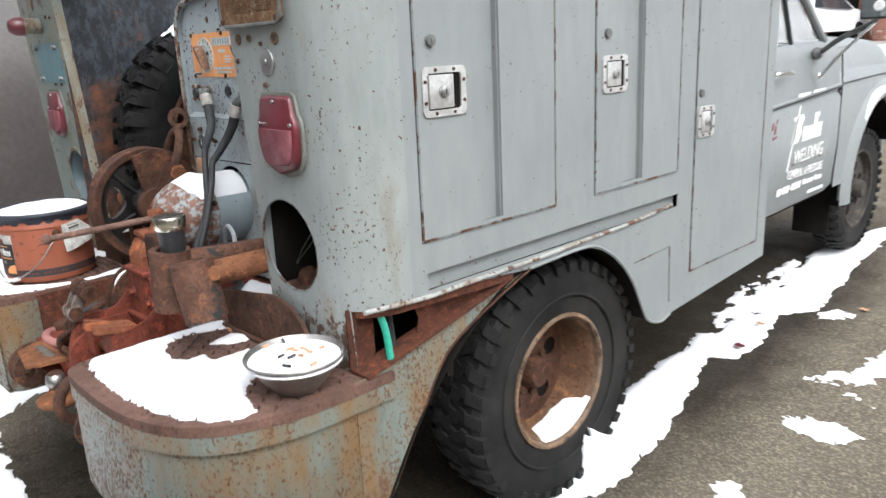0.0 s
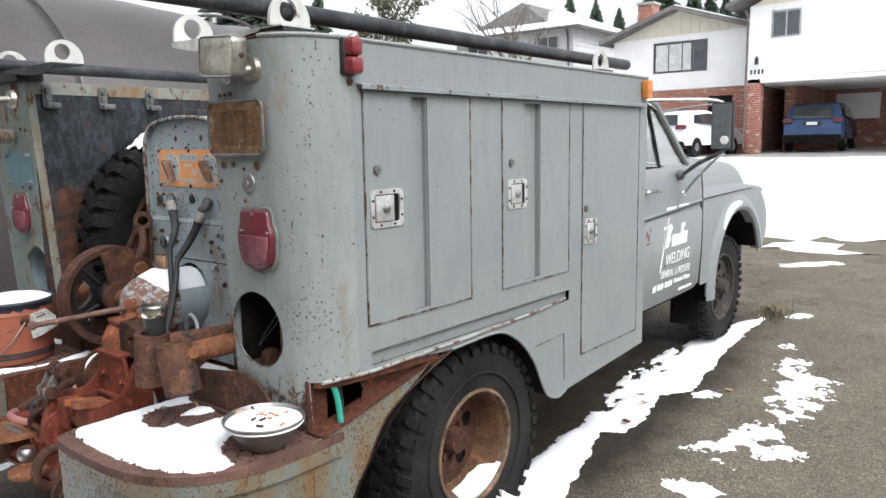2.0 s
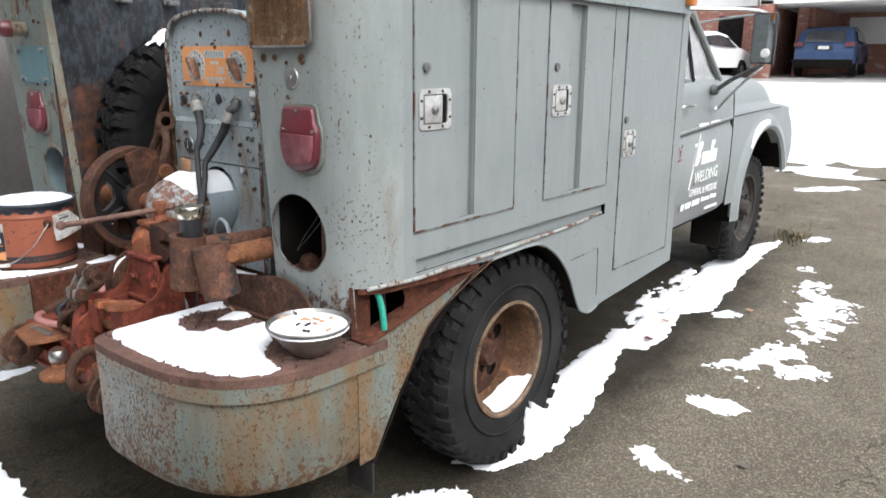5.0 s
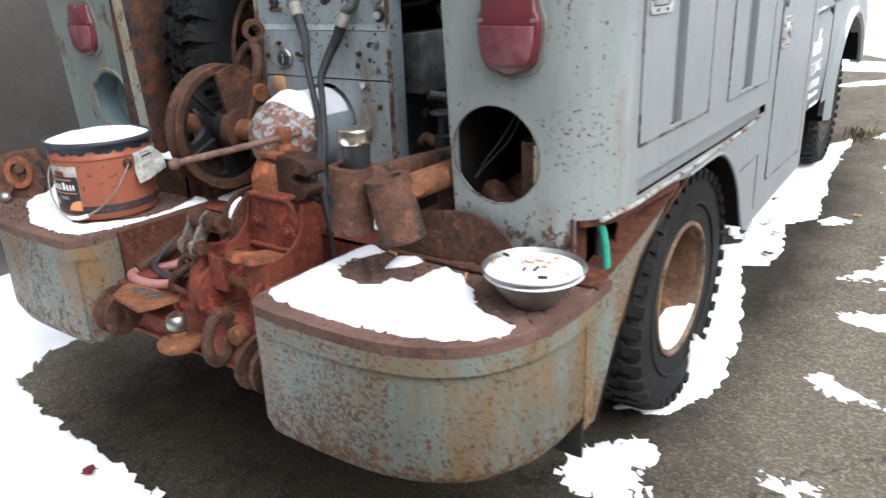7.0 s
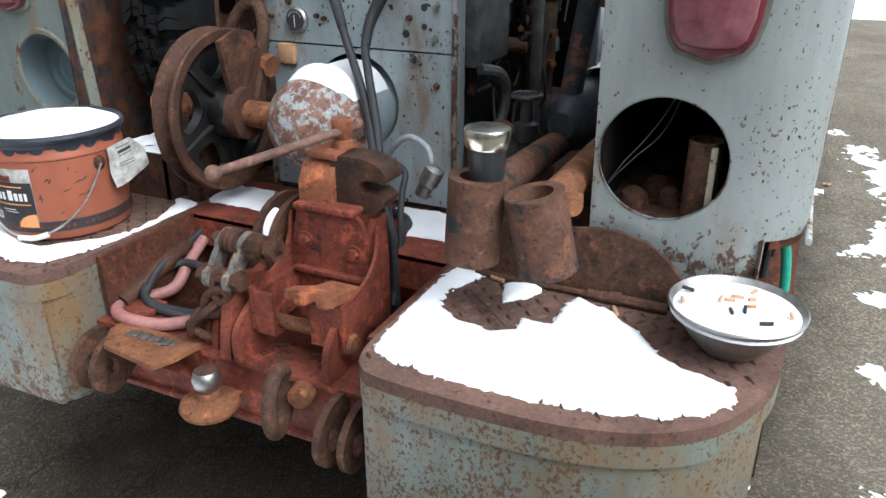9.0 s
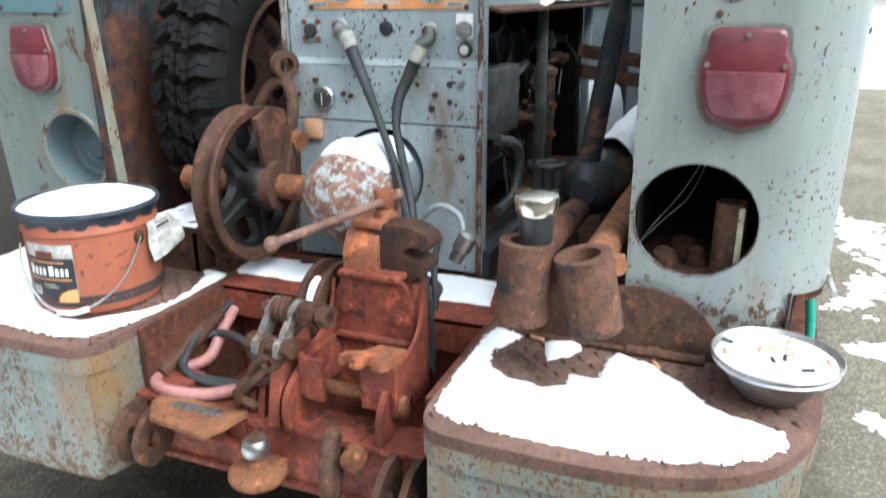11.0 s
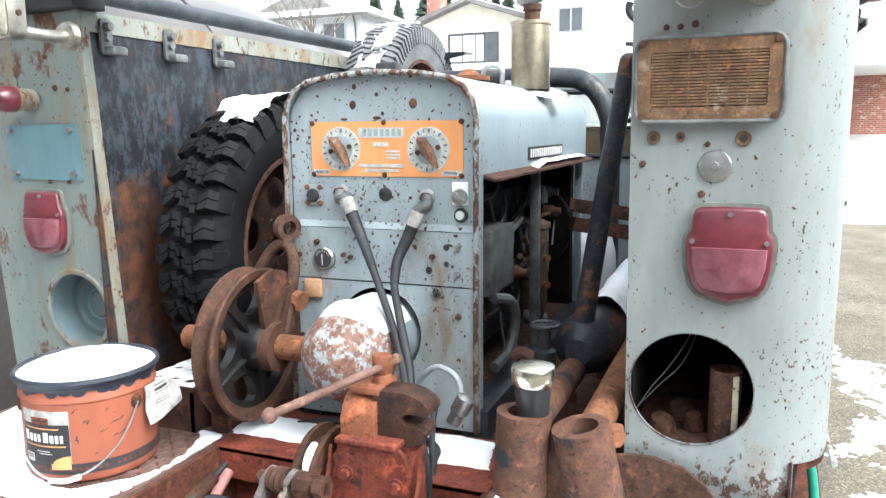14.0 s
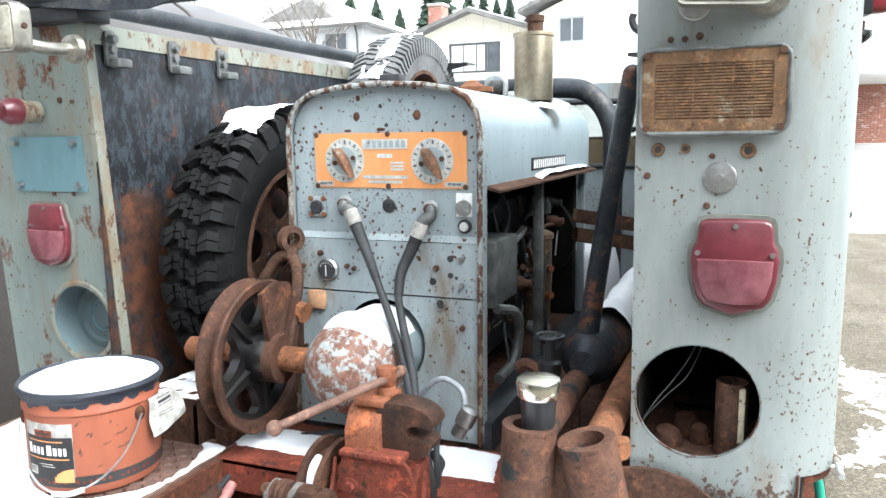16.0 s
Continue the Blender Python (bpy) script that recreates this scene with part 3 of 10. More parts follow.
def plate(bm, outer, holes, f, t):
    """A sheet of thickness t with holes, laid by f(u, v, w)."""
    edges, loops = [], []
    for loop in [outer] + list(holes):
        vs = [bm.verts.new(f(u, v, 0)) for u, v in loop]
        loops.append(vs)
        edges += [bm.edges.new((vs[i], vs[(i + 1) % len(vs)])) for i in range(len(vs))]
    faces = [g for g in bmesh.ops.triangle_fill(bm, edges=edges, use_beauty=True, use_dissolve=False)["geom"] if isinstance(g, bmesh.types.BMFace)]
    off = Vector(f(0, 0, t)) - Vector(f(0, 0, 0))
    twin = {}
    for loop in loops:
        for v in loop:
            twin[v] = bm.verts.new(v.co + off)
    for fc in faces:
        bm.faces.new([twin[v] for v in reversed(fc.verts)])
    for loop in loops:
        for i in range(len(loop)):
            a, b = loop[i], loop[(i + 1) % len(loop)]
            bm.faces.new((a, b, twin[b], twin[a]))


def strip(bm, pts, f, h, t):
    """A wall of thickness t standing on an open line of (u, v) points; f lays (u, v, height)."""
    P = [Vector(p) for p in pts]
    cols = []
    for i, p in enumerate(P):
        d = (P[min(i + 1, len(P) - 1)] - P[max(i - 1, 0)]).normalized()
        nrm = Vector((-d.y, d.x)) * t
        q = p + nrm
        cols.append([bm.verts.new(f(p.x, p.y, 0)), bm.verts.new(f(p.x, p.y, h)), bm.verts.new(f(q.x, q.y, h)), bm.verts.new(f(q.x, q.y, 0))])
    for a, b in zip(cols, cols[1:]):
        for j in range(4):
            bm.faces.new((a[j], a[(j + 1) % 4], b[(j + 1) % 4], b[j]))
    bm.faces.new(cols[0])
    bm.faces.new(cols[-1][::-1])


def rings(bm, rows):
    """Skins closed rings one after another and caps both ends."""
    vs = [[bm.verts.new(p) for p in r] for r in rows]
    for a, b in zip(vs, vs[1:]):
        for j in range(len(a)):
            k = (j + 1) % len(a)
            bm.faces.new((a[j], a[k], b[k], b[j]))
    bm.faces.new(vs[0][::-1])
    bm.faces.new(vs[-1])


def loft(bm, rows):
    vs = [[bm.verts.new(p) for p in r] for r in rows]
    for a, b in zip(vs, vs[1:]):
        for j in range(len(a) - 1):
            bm.faces.new((a[j], a[j + 1], b[j + 1], b[j]))
    return vs


def sphere(bm, c, r, s=(1, 1, 1), n=20):
    bmesh.ops.create_uvsphere(bm, u_segments=n, v_segments=n // 2, radius=r, matrix=Matrix.Translation(c) @ Matrix.Diagonal((*s, 1)))


def words(name, text, size, m, material, parent=None, shear=0.0, depth=0.0008):
    cu = bpy.data.curves.new(name, "FONT")
    cu.body, cu.size, cu.extrude, cu.shear, cu.align_x, cu.align_y = text, size, depth, shear, "CENTER", "CENTER"
    tmp = bpy.data.objects.new(name, cu)
    me = bpy.data.meshes.new_from_object(tmp)
    bpy.data.objects.remove(tmp)
    me.transform(m)
    me.materials.append(material)
    ob = new(name, me)
    ob.parent = parent
    return ob


def ground_z(x):
    return -0.088 + 0.0455 * x if x < 6 else (0.185 + 0.0281 * (x - 6) if x < 34 else 0.972)

# ---- ground, street and snow ----
def ground():
    bm = B()
    xs = [-300, -60, -20] + [-8 + 0.5 * i for i in range(29)] + [8, 12, 18, 24, 30, 34, 40, 80, 300]
    ys = [-300, -80, -30, -10, -4, -2, 0, 2, 4, 10, 30, 80, 300]
    grid = [[bm.verts.new((x, y, ground_z(max(x, -20)))) for y in ys] for x in xs]
    for i in range(len(xs) - 1):
        for j in range(len(ys) - 1):
            bm.faces.new((grid[i][j], grid[i + 1][j], grid[i + 1][j + 1], grid[i][j + 1]))
    return solo("ground", bm, ASPHALT, "worn damp grey asphalt driveway and street, darkened with shade at the truck", "ground", kind="structure")


def fractal(x, y, s, seed=0.0):
    return noise.fractal(Vector((x * s + seed, y * s - seed, seed * 0.37)), 0.6, 2.1, 5)


def snow(name, inside, x0, x1, y0, y1, step, height, base, label, soft=0.05, category="snow", kind="stuff"):
    """A thin blanket of snow where inside(x, y) is above nought, thinning to its edge."""
    bm = B()
    nx, ny = int((x1 - x0) / step) + 1, int((y1 - y0) / step) + 1
    val = [[inside(x0 + i * step, y0 + j * step) for j in range(ny)] for i in range(nx)]
    made = {}

    def vert(i, j):
        if (i, j) not in made:
            x, y, v = x0 + i * step, y0 + j * step, val[i][j]
            k = min(1.0, max(0.0, v / soft)) ** 0.5
            if v <= 0:
                e = step * 0.25
                gx, gy = (inside(x + e, y) - inside(x - e, y)) / (2 * e), (inside(x, y + e) - inside(x, y - e)) / (2 * e)
                g2 = gx * gx + gy * gy + 1e-6
                q = min(1.0, 1.3 * step * math.sqrt(g2) / (abs(v) + 1e-9))
                x, y = x - v * gx / g2 * q, y - v * gy / g2 * q
            made[i, j] = bm.verts.new((x, y, base(x, y) + (height * k * (0.85 + 0.3 * fractal(x, y, 9, 2.0)) if v > 0 else -0.0015)))
        return made[i, j]

    for i in range(nx - 1):
        for j in range(ny - 1):
            if max(val[i][j], val[i + 1][j], val[i][j + 1], val[i + 1][j + 1]) > 0:
                bm.faces.new((vert(i, j), vert(i + 1, j), vert(i + 1, j + 1), vert(i, j + 1)))
    return tagged(part(name, bm, SNOW, angle=80), label, category, kind=kind)


def capsules(segs):
    def f(x, y):
        best = -9
        for ax, ay, bx, by, r in segs:
            dx, dy = bx - ax, by - ay
            t = max(0, min(1, ((x - ax) * dx + (y - ay) * dy) / (dx * dx + dy * dy + 1e-9)))
            best = max(best, r - math.hypot(x - ax - t * dx, y - ay - t * dy))
        return best
    return f


def outline(pts):
    """How far inside (+) or outside (-) a closed outline a point lies."""
    def f(x, y):
        best, inside = 9.0, False
        for (ax, ay), (bx, by) in zip(pts, pts[1:] + pts[:1]):
            dx, dy = bx - ax, by - ay
            t = max(0, min(1, ((x - ax) * dx + (y - ay) * dy) / (dx * dx + dy * dy + 1e-9)))
            best = min(best, math.hypot(x - ax - t * dx, y - ay - t * dy))
            if (ay > y) != (by > y) and x < ax + (y - ay) * dx / dy:
                inside = not inside
        return best if inside else -best
    return f


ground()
# Two walls out of view, added to block light from the low sky.
bm = B()
box(bm, -8.3, -8.0, -13.0, 9.0, -0.7, 4.6)
solo("wall_behind", bm, TRIM, "unseen plain dark wall added behind to cut low sky light", "wall", kind="structure")
bm = B()
box(bm, -8.0, 7.0, -13.3, -13.0, -0.7, 4.2)
solo("wall_side", bm, TRIM, "unseen plain dark wall added at the side to cut low sky light", "wall", kind="structure")
gz = lambda x, y: ground_z(x)
strip_mask = outline([(0.60, -0.78), (0.74, -0.82), (1.0, -0.79), (1.18, -0.75), (1.3, -0.74), (1.53, -0.71), (1.91, -0.70), (2.12, -0.67), (2.31, -0.61), (2.52, -0.60), (2.82, -0.56), (3.2, -0.61), (3.63, -0.70), (4.0, -0.77), (4.22, -0.87), (4.16, -0.90), (3.74, -0.88), (3.05, -0.94), (2.58, -0.97), (2.44, -0.88), (2.33, -0.90), (2.10, -0.93), (1.93, -0.94), (1.86, -0.83), (1.77, -0.84), (1.60, -0.90), (1.45, -0.95), (1.24, -0.99), (1.0, -1.015), (0.81, -1.01), (0.67, -0.95)])
snow("snow_strip", lambda x, y: strip_mask(x, y) + 0.022 * fractal(x, y, 5.5) + 0.012 * fractal(x, y, 22, 2.0) - (max(0.0, 0.055 + 0.16 * fractal(x * 0.5, y, 13, 6.0)) if 2.05 < x < 3.3 and y > -0.80 else 0), 0.5, 4.4, -1.05, -0.5, 0.012, 0.018, gz, "long strip of thin snow melting on the asphalt")
patch_mask = capsules([(1.98, -1.33, 2.28, -1.45, 0.10), (2.05, -1.52, 2.12, -1.56, 0.05), (2.62, -1.46, 3.05, -1.46, 0.11), (3.0, -1.36, 3.35, -1.33, 0.06)])
snow("snow_patch", lambda x, y: patch_mask(x, y) - 0.035 + 0.12 * fractal(x, y, 7.5, 3.0) + 0.07 * fractal(x, y, 26, 4.0), 1.7, 3.6, -1.85, -1.1, 0.011, 0.010, gz, "broken patch of melting snow on asphalt")
patch2 = capsules([(1.59, -1.32, 1.58, -1.42, 0.055), (1.09, -1.30, 1.04, -1.38, 0.05), (0.30, -0.86, 0.42, -0.90, 0.085), (0.27, -0.93, 0.3, -0.95, 0.05), (3.6, -1.15, 3.65, -1.2, 0.03), (0.50, -1.28, 0.51, -1.34, 0.03), (2.55, -1.05, 2.62, -1.07, 0.03), (6.1, -0.55, 6.4, -0.85, 0.08), (4.35, -1.05, 4.4, -1.1, 0.05)])
snow("snow_patch", lambda x, y: patch2(x, y) + 0.045 * fractal(x, y, 7.5, 8.0) + 0.03 * fractal(x, y, 28, 1.0), 0.0, 7.2, -1.7, -0.3, 0.013, 0.010, gz, "small ragged patch of snow on asphalt")
drift = outline([(0.60, 2.5), (0.30, 2.05), (0.17, 1.83), (0.11, 1.42), (0.07, 1.20), (-0.12, 1.22), (-0.27, 1.10), (-0.34, 0.90), (-0.355, 0.6), (-0.37, 0.30), (-0.40, 0.05), (-0.50, -0.20), (-0.9, -0.35), (-1.5, -0.32), (-2.1, -0.05), (-2.45, 0.5), (-2.55, 1.3), (-2.5, 2.0), (-2.3, 2.5)])
snow("snow_drift", lambda x, y: drift(x, y) + 0.020 * fractal(x, y, 5.5, 5.0) + 0.018 * fractal(x, y, 24, 2.0) - max(0.0, 0.10 - 0.5 * max(0.0, y - 0.02)) * (0.5 + 1.2 * fractal(x, y, 14, 7.0)), -2.7, 0.6, -0.45, 2.45, 0.02, 0.018, gz, "thin trampled snow on the asphalt behind the truck")


def street(x, y):
    v = min((x - 7.6) * 0.10, (25.0 - x) * 0.10) + 0.16 * fractal(x * 1.0, y * 0.35, 0.8, 1.0)
    for tx in (8.9, 10.7, 15.6):
        v -= 0.14 * max(0, 1 - abs(x - tx - 0.15 * fractal(tx, y * 0.3, 0.6)) / 0.22)
    return v


snow("street_snow", street, 6.4, 26.0, -24.0, 34.0, 0.2, 0.03, gz, "snow cover on the street with dark wheel tracks", 0.06)

bm = B()
for y0, y1, x0, x1 in ((-7.0, 6.6, 23.8, 33.6), (6.9, 12.5, 24.2, 28.0)):
    vs = [bm.verts.new((x, y, ground_z(x) + dz)) for dz in (0.012, -0.1) for x, y in ((x0, y0), (x1, y0), (x1, y1), (x0, y1))]
    for q in ((0, 1, 2, 3), (7, 6, 5, 4), (0, 4, 5, 1), (1, 5, 6, 2), (2, 6, 7, 3), (3, 7, 4, 0)):
        bm.faces.new([vs[j] for j in q])
solo("driveway", bm, CONC, "pale concrete driveways and carport floor across the street", "driveway", kind="structure")

# ---- tarp-covered shelter beside the truck ----
def shelter():
    bm = B()
    prof = [(0.0, 0.0), (0.02, 0.9), (0.10, 1.5), (0.32, 2.0), (0.75, 2.38), (1.35, 2.58), (2.0, 2.58), (2.6, 2.38), (3.0, 2.0), (3.2, 1.5), (3.3, 0.9), (3.3, 0.0)]
    rows = []
    n = 64
    for i in range(n + 1):
        x = -3.4 + 9.6 * i / n
        k = abs(((x - 1.05) / 1.75) % 1.0 - 0.5) * 2
        bulge = 0.05 * (1 - k * k)
        end = max(0.0, (x - 4.6) / 1.6)
        sc = (1 - 0.06 * max(0, x - 1) / 4) * math.sqrt(max(0.02, 1 - min(1, end) ** 2.2))
        row = []
        for v in curve_pts([(y, z, 0) for y, z in prof], 3):
            f = v.y / 2.58
            row.append(bm.verts.new((x, 2.15 + v.x + (1.65 - v.x) * 0.04 * -1 * f - bulge * f * (1 if v.x < 1.65 else -1) + 0.012 * fractal(x, v.y, 2.5), ground_z(0) + v.y * sc + bulge * f + 0.012 * fractal(x, v.x + v.y, 3.0, 4.0))))
        rows.append(row)
    for a, b in zip(rows, rows[1:]):
        for j in range(len(a) - 1):
            bm.faces.new((a[j], a[j + 1], b[j + 1], b[j]))
    bm.faces.new(rows[0])
    t = thing("fabric_shelter", "large arched shelter covered in grey-brown tarpaulin", "shelter")
    part("cover", bm, TARP, t, angle=60)
    vent = B()
    lathe(vent, [(0, 0), (0.03, 0.0), (0.03, 0.05), (0.08, 0.06), (0.08, 0.08), (0, 0.09)], (2.9, 3.6, 2.46), (0, 0, 1), 14)
    part("roof_vent", vent, ALU, t)
    for rx in (1.05, -0.7, 2.8):
        rb = B()
        tube(rb, [(rx, 2.10 + v.x + (1.65 - v.x) * -0.04 * v.y / 2.58, ground_z(0) + v.y + 0.004) for v in curve_pts([(y, z, 0) for y, z in prof], 3)], 0.012, 6, 1)
        part("seam", rb, TARP, t)
    return t


shelter()
# unseen wall added behind the shelter's end to darken what faces it
bm = B()
box(bm, -4.6, -4.4, 0.7, 9.0, -0.6, 3.0, 0.01)
solo("wall_yard", bm, surface("unseen_wall_dark", (0.050, 0.042, 0.036), (0.085, 0.072, 0.062), 0.8, 0, 3, 40, 0.3), "unseen dark wall added by the shelter end to block light", "wall", kind="structure")

# ---- houses across the street ----
def window(parent, x, y0, y1, z0, z1, bars=(), curtain=False, fr=0.06):
    b = B()
    plate(b, [(y0, z0), (y1, z0), (y1, z1), (y0, z1)], [[(y0 + fr, z0 + fr), (y1 - fr, z0 + fr), (y1 - fr, z1 - fr), (y0 + fr, z1 - fr)]], YZ(x - 0.05), 0.06)
    for yb in bars:
        box(b, x - 0.045, x + 0.01, yb - 0.025, yb + 0.025, z0 + fr, z1 - fr)
    w = part("window", b, ALU if not curtain else TRIM, parent, "framed house window")
    ys = [y0 + fr] + list(bars) + [y1 - fr]
    for a, c in zip(ys, ys[1:]):
        g = B()
        box(g, x - 0.02, x - 0.012, a, c, z0 + fr, z1 - fr)
        part("pane", g, PANE, w)
    if curtain:
        c = B()
        ys = [y0 + 0.65 + (y1 - y0 - 0.75) * k / 30 for k in range(31)]
        ring = [(x - 0.045 + 0.012 * (k % 2), yy) for k, yy in enumerate(ys)] + [(x - 0.03, yy) for yy in ys[::-1]]
        ring.append(ring[0])
        lo, hi = [[c.verts.new((a, b, zz)) for a, b in ring[:-1]] for zz in (z0 + 0.08, z1 - 0.1)]
        for k in range(len(lo)):
            j = (k + 1) % len(lo)
            c.faces.new((lo[k], lo[j], hi[j], hi[k]))
        part("curtain", c, CURTAIN, w, "pale pleated curtain")


def slab(bm, a, b, c, d, t):
    vs = [bm.verts.new(p) for p in (a, b, c, d)] + [bm.verts.new(Vector(p) - Vector((0, 0, t))) for p in (a, b, c, d)]
    for q in ((0, 1, 2, 3), (7, 6, 5, 4), (0, 4, 5, 1), (1, 5, 6, 2), (2, 6, 7, 3), (3, 7, 4, 0)):
        bm.faces.new([vs[i] for i in q])


def roof(parent, x0, x1, ya, za, yp, zp, yb, zb):
    r = B()
    slab(r, (x0, ya, za), (x0, yp, zp), (x1, yp, zp), (x1, ya, za), 0.16)
    slab(r, (x0, yp, zp), (x0, yb, zb), (x1, yb, zb), (x1, yp, zp), 0.16)
    ro = part("roof", r, SHINGLE, parent, "shingled roof edge")
    s = B()
    slab(s, (x0 + 0.25, ya, za + 0.06), (x0 + 0.25, yp, zp + 0.06), (x1, yp, zp + 0.06), (x1, ya, za + 0.06), 0.055)
    slab(s, (x0 + 0.25, yp, zp + 0.06), (x0 + 0.25, yb, zb + 0.06), (x1, yb, zb + 0.06), (x1, yp, zp + 0.06), 0.055)
    part("roof_snow", s, SNOW, ro, "snow lying on the roof")


def house_a():
    h = thing("house", "white stucco split-level house over a brick carport", "house")
    b = B()
    plate(b, [(6.16, 3.0), (-7.0, 3.05), (-7.0, 5.55), (6.16, 5.52)], [[(5.40, 4.40), (4.46, 4.40), (4.46, 5.28), (5.40, 5.28)]], YZ(27.0), 0.2)
    box(b, 27.2, 36, 5.96, 6.16, 3.0, 5.5)
    box(b, 27.0, 36, -7.0, 6.16, 2.86, 3.0)
    part("wall", b, WHITE, h)
    g = B()
    plate(g, [(6.16, 5.52), (-7.0, 5.55), (-0.4, 8.35)], [], YZ(27.03), 0.15)
    part("gable", g, CREAM, h, "cream boarded gable")
    for k in range(34):
        gb = B()
        y = 5.9 - k * 0.36
        top = 5.52 + (6.16 - y) * 0.43 if y > -0.4 else 8.3 - (-0.4 - y) * 0.43
        box(gb, 27.0, 27.03, y - 0.02, y + 0.02, 5.56, max(5.6, top))
        part("batten", gb, CREAM, h)
    roof(h, 26.4, 36, 6.85, 5.62, -0.4, 8.75, -7.6, 5.6)
    window(h, 27.05, 4.45, 5.42, 4.38, 5.30, (4.93,))
    for y0, y1, x0 in ((5.72, 6.16, 27.0), (5.15, 5.52, 29.4), (-6.9, -6.4, 27.0)):
        p = B()
        box(p, x0, x0 + 0.45, y0, y1, ground_z(x0) - 0.05, 3.0, 0.01)
        part("brick_pillar", p, BRICK, h)
    w = B()
    box(w, 33.6, 33.8, -7, 6.16, 0.9, 2.95)
    box(w, 29.8, 33.6, 5.0, 5.16, 0.9, 2.95)
    part("carport_wall", w, BRICK, h, "brick wall at the back of the carport")
    sw = B()
    box(sw, 28.6, 33.6, 6.2, 6.34, 0.8, 2.85)
    part("carport_side_wall", sw, BRICK, h)
    d = B()
    box(d, 33.5, 33.6, 3.0, 4.6, 1.9, 2.7, 0.01)
    part("carport_window", d, LETTER, h, "white carport window")
    l = B()
    box(l, 26.86, 26.99, 5.80, 5.90, 3.5, 3.72, 0.01)
    cyl(l, (26.92, 5.85, 3.72), (26.92, 5.85, 3.8), 0.05, 0.01, 8)
    part("porch_lamp", l, INK, h)
    for k in range(4):
        nb = B()
        box(nb, 26.985, 27.0, 6.04 - 0.13 * k - 0.03, 6.04 - 0.13 * k + 0.03, 3.17, 3.33)
        part("sign_bar", nb, INK, h)
    dp = B()
    tube(dp, [(26.9, 6.3, 5.4), (26.95, 6.25, 5.2), (27.0, 6.22, 5.0), (27.0, 6.22, 1.0)], 0.04, 8, 3)
    part("downpipe", dp, PIPEBROWN, h, "brown downpipe")
    bench = thing("bench", "pale slatted bench in the carport", "bench")
    for z, x0 in ((1.35, 31.0), (1.62, 31.4), (1.8, 31.42)):
        q = B()
        box(q, x0, x0 + (0.4 if z < 1.5 else 0.03), 5.15, 6.0, z, z + 0.05 if z < 1.5 else z + 0.12)
        part("slat", q, CURTAIN, bench)
    for y in (5.2, 5.92):
        q = B()
        box(q, 31.05, 31.4, y, y + 0.05, ground_z(31.2), 1.36)
        part("leg", q, INK, bench)


def house_b():
    h = thing("house", "white stucco house with a low gable above a brick ground floor", "house")
    b = B()
    plate(b, [(11.9, 2.85), (6.3, 2.88), (6.3, 5.0), (11.9, 4.9)], [[(10.15, 3.55), (8.03, 3.55), (8.03, 4.70), (10.15, 4.70)]], YZ(28.0), 0.2)
    box(b, 28.2, 38, 11.7, 11.9, 0.8, 4.9)
    part("wall", b, WHITE, h)
    br = B()
    box(br, 28.02, 28.25, 6.3, 11.9, 0.8, 2.85)
    part("brick_wall", br, BRICK, h)
    g = B()
    plate(g, [(11.9, 4.9), (6.3, 5.0), (9.2, 5.88)], [], YZ(28.03), 0.15)
    part("gable", g, CREAM, h, "cream boarded gable")
    for k in range(15):
        gb = B()
        y = 11.6 - k * 0.36
        top = 4.9 + (11.9 - y) * 0.36 if y > 9.2 else 5.88 - (9.2 - y) * 0.32
        box(gb, 28.0, 28.03, y - 0.02, y + 0.02, 4.95, max(5.0, top))
        part("batten", gb, CREAM, h)
    roof(h, 27.4, 38, 12.3, 4.95, 9.2, 6.02, 6.2, 5.05)
    window(h, 28.05, 8.0, 10.18, 3.52, 4.72, (8.55, 9.0, 9.55), True)
    c = B()
    box(c, 32, 32.7, 12.02, 12.75, 4.5, 7.0, 0.01)
    part("chimney", c, BRICK, h)
    c2 = B()
    box(c2, 31.95, 32.75, 11.97, 12.8, 7.0, 7.12)
    part("chimney_cap", c2, CONC, h)
    # Near-black sheet on the brick draws the shade of an open garage.
    d = B()
    box(d, 27.95, 28.02, 7.0, 7.9, 0.95, 2.6, 0.01)
    part("garage_door", d, DARK, h, "near-black sheet for the shade in the garage opening")


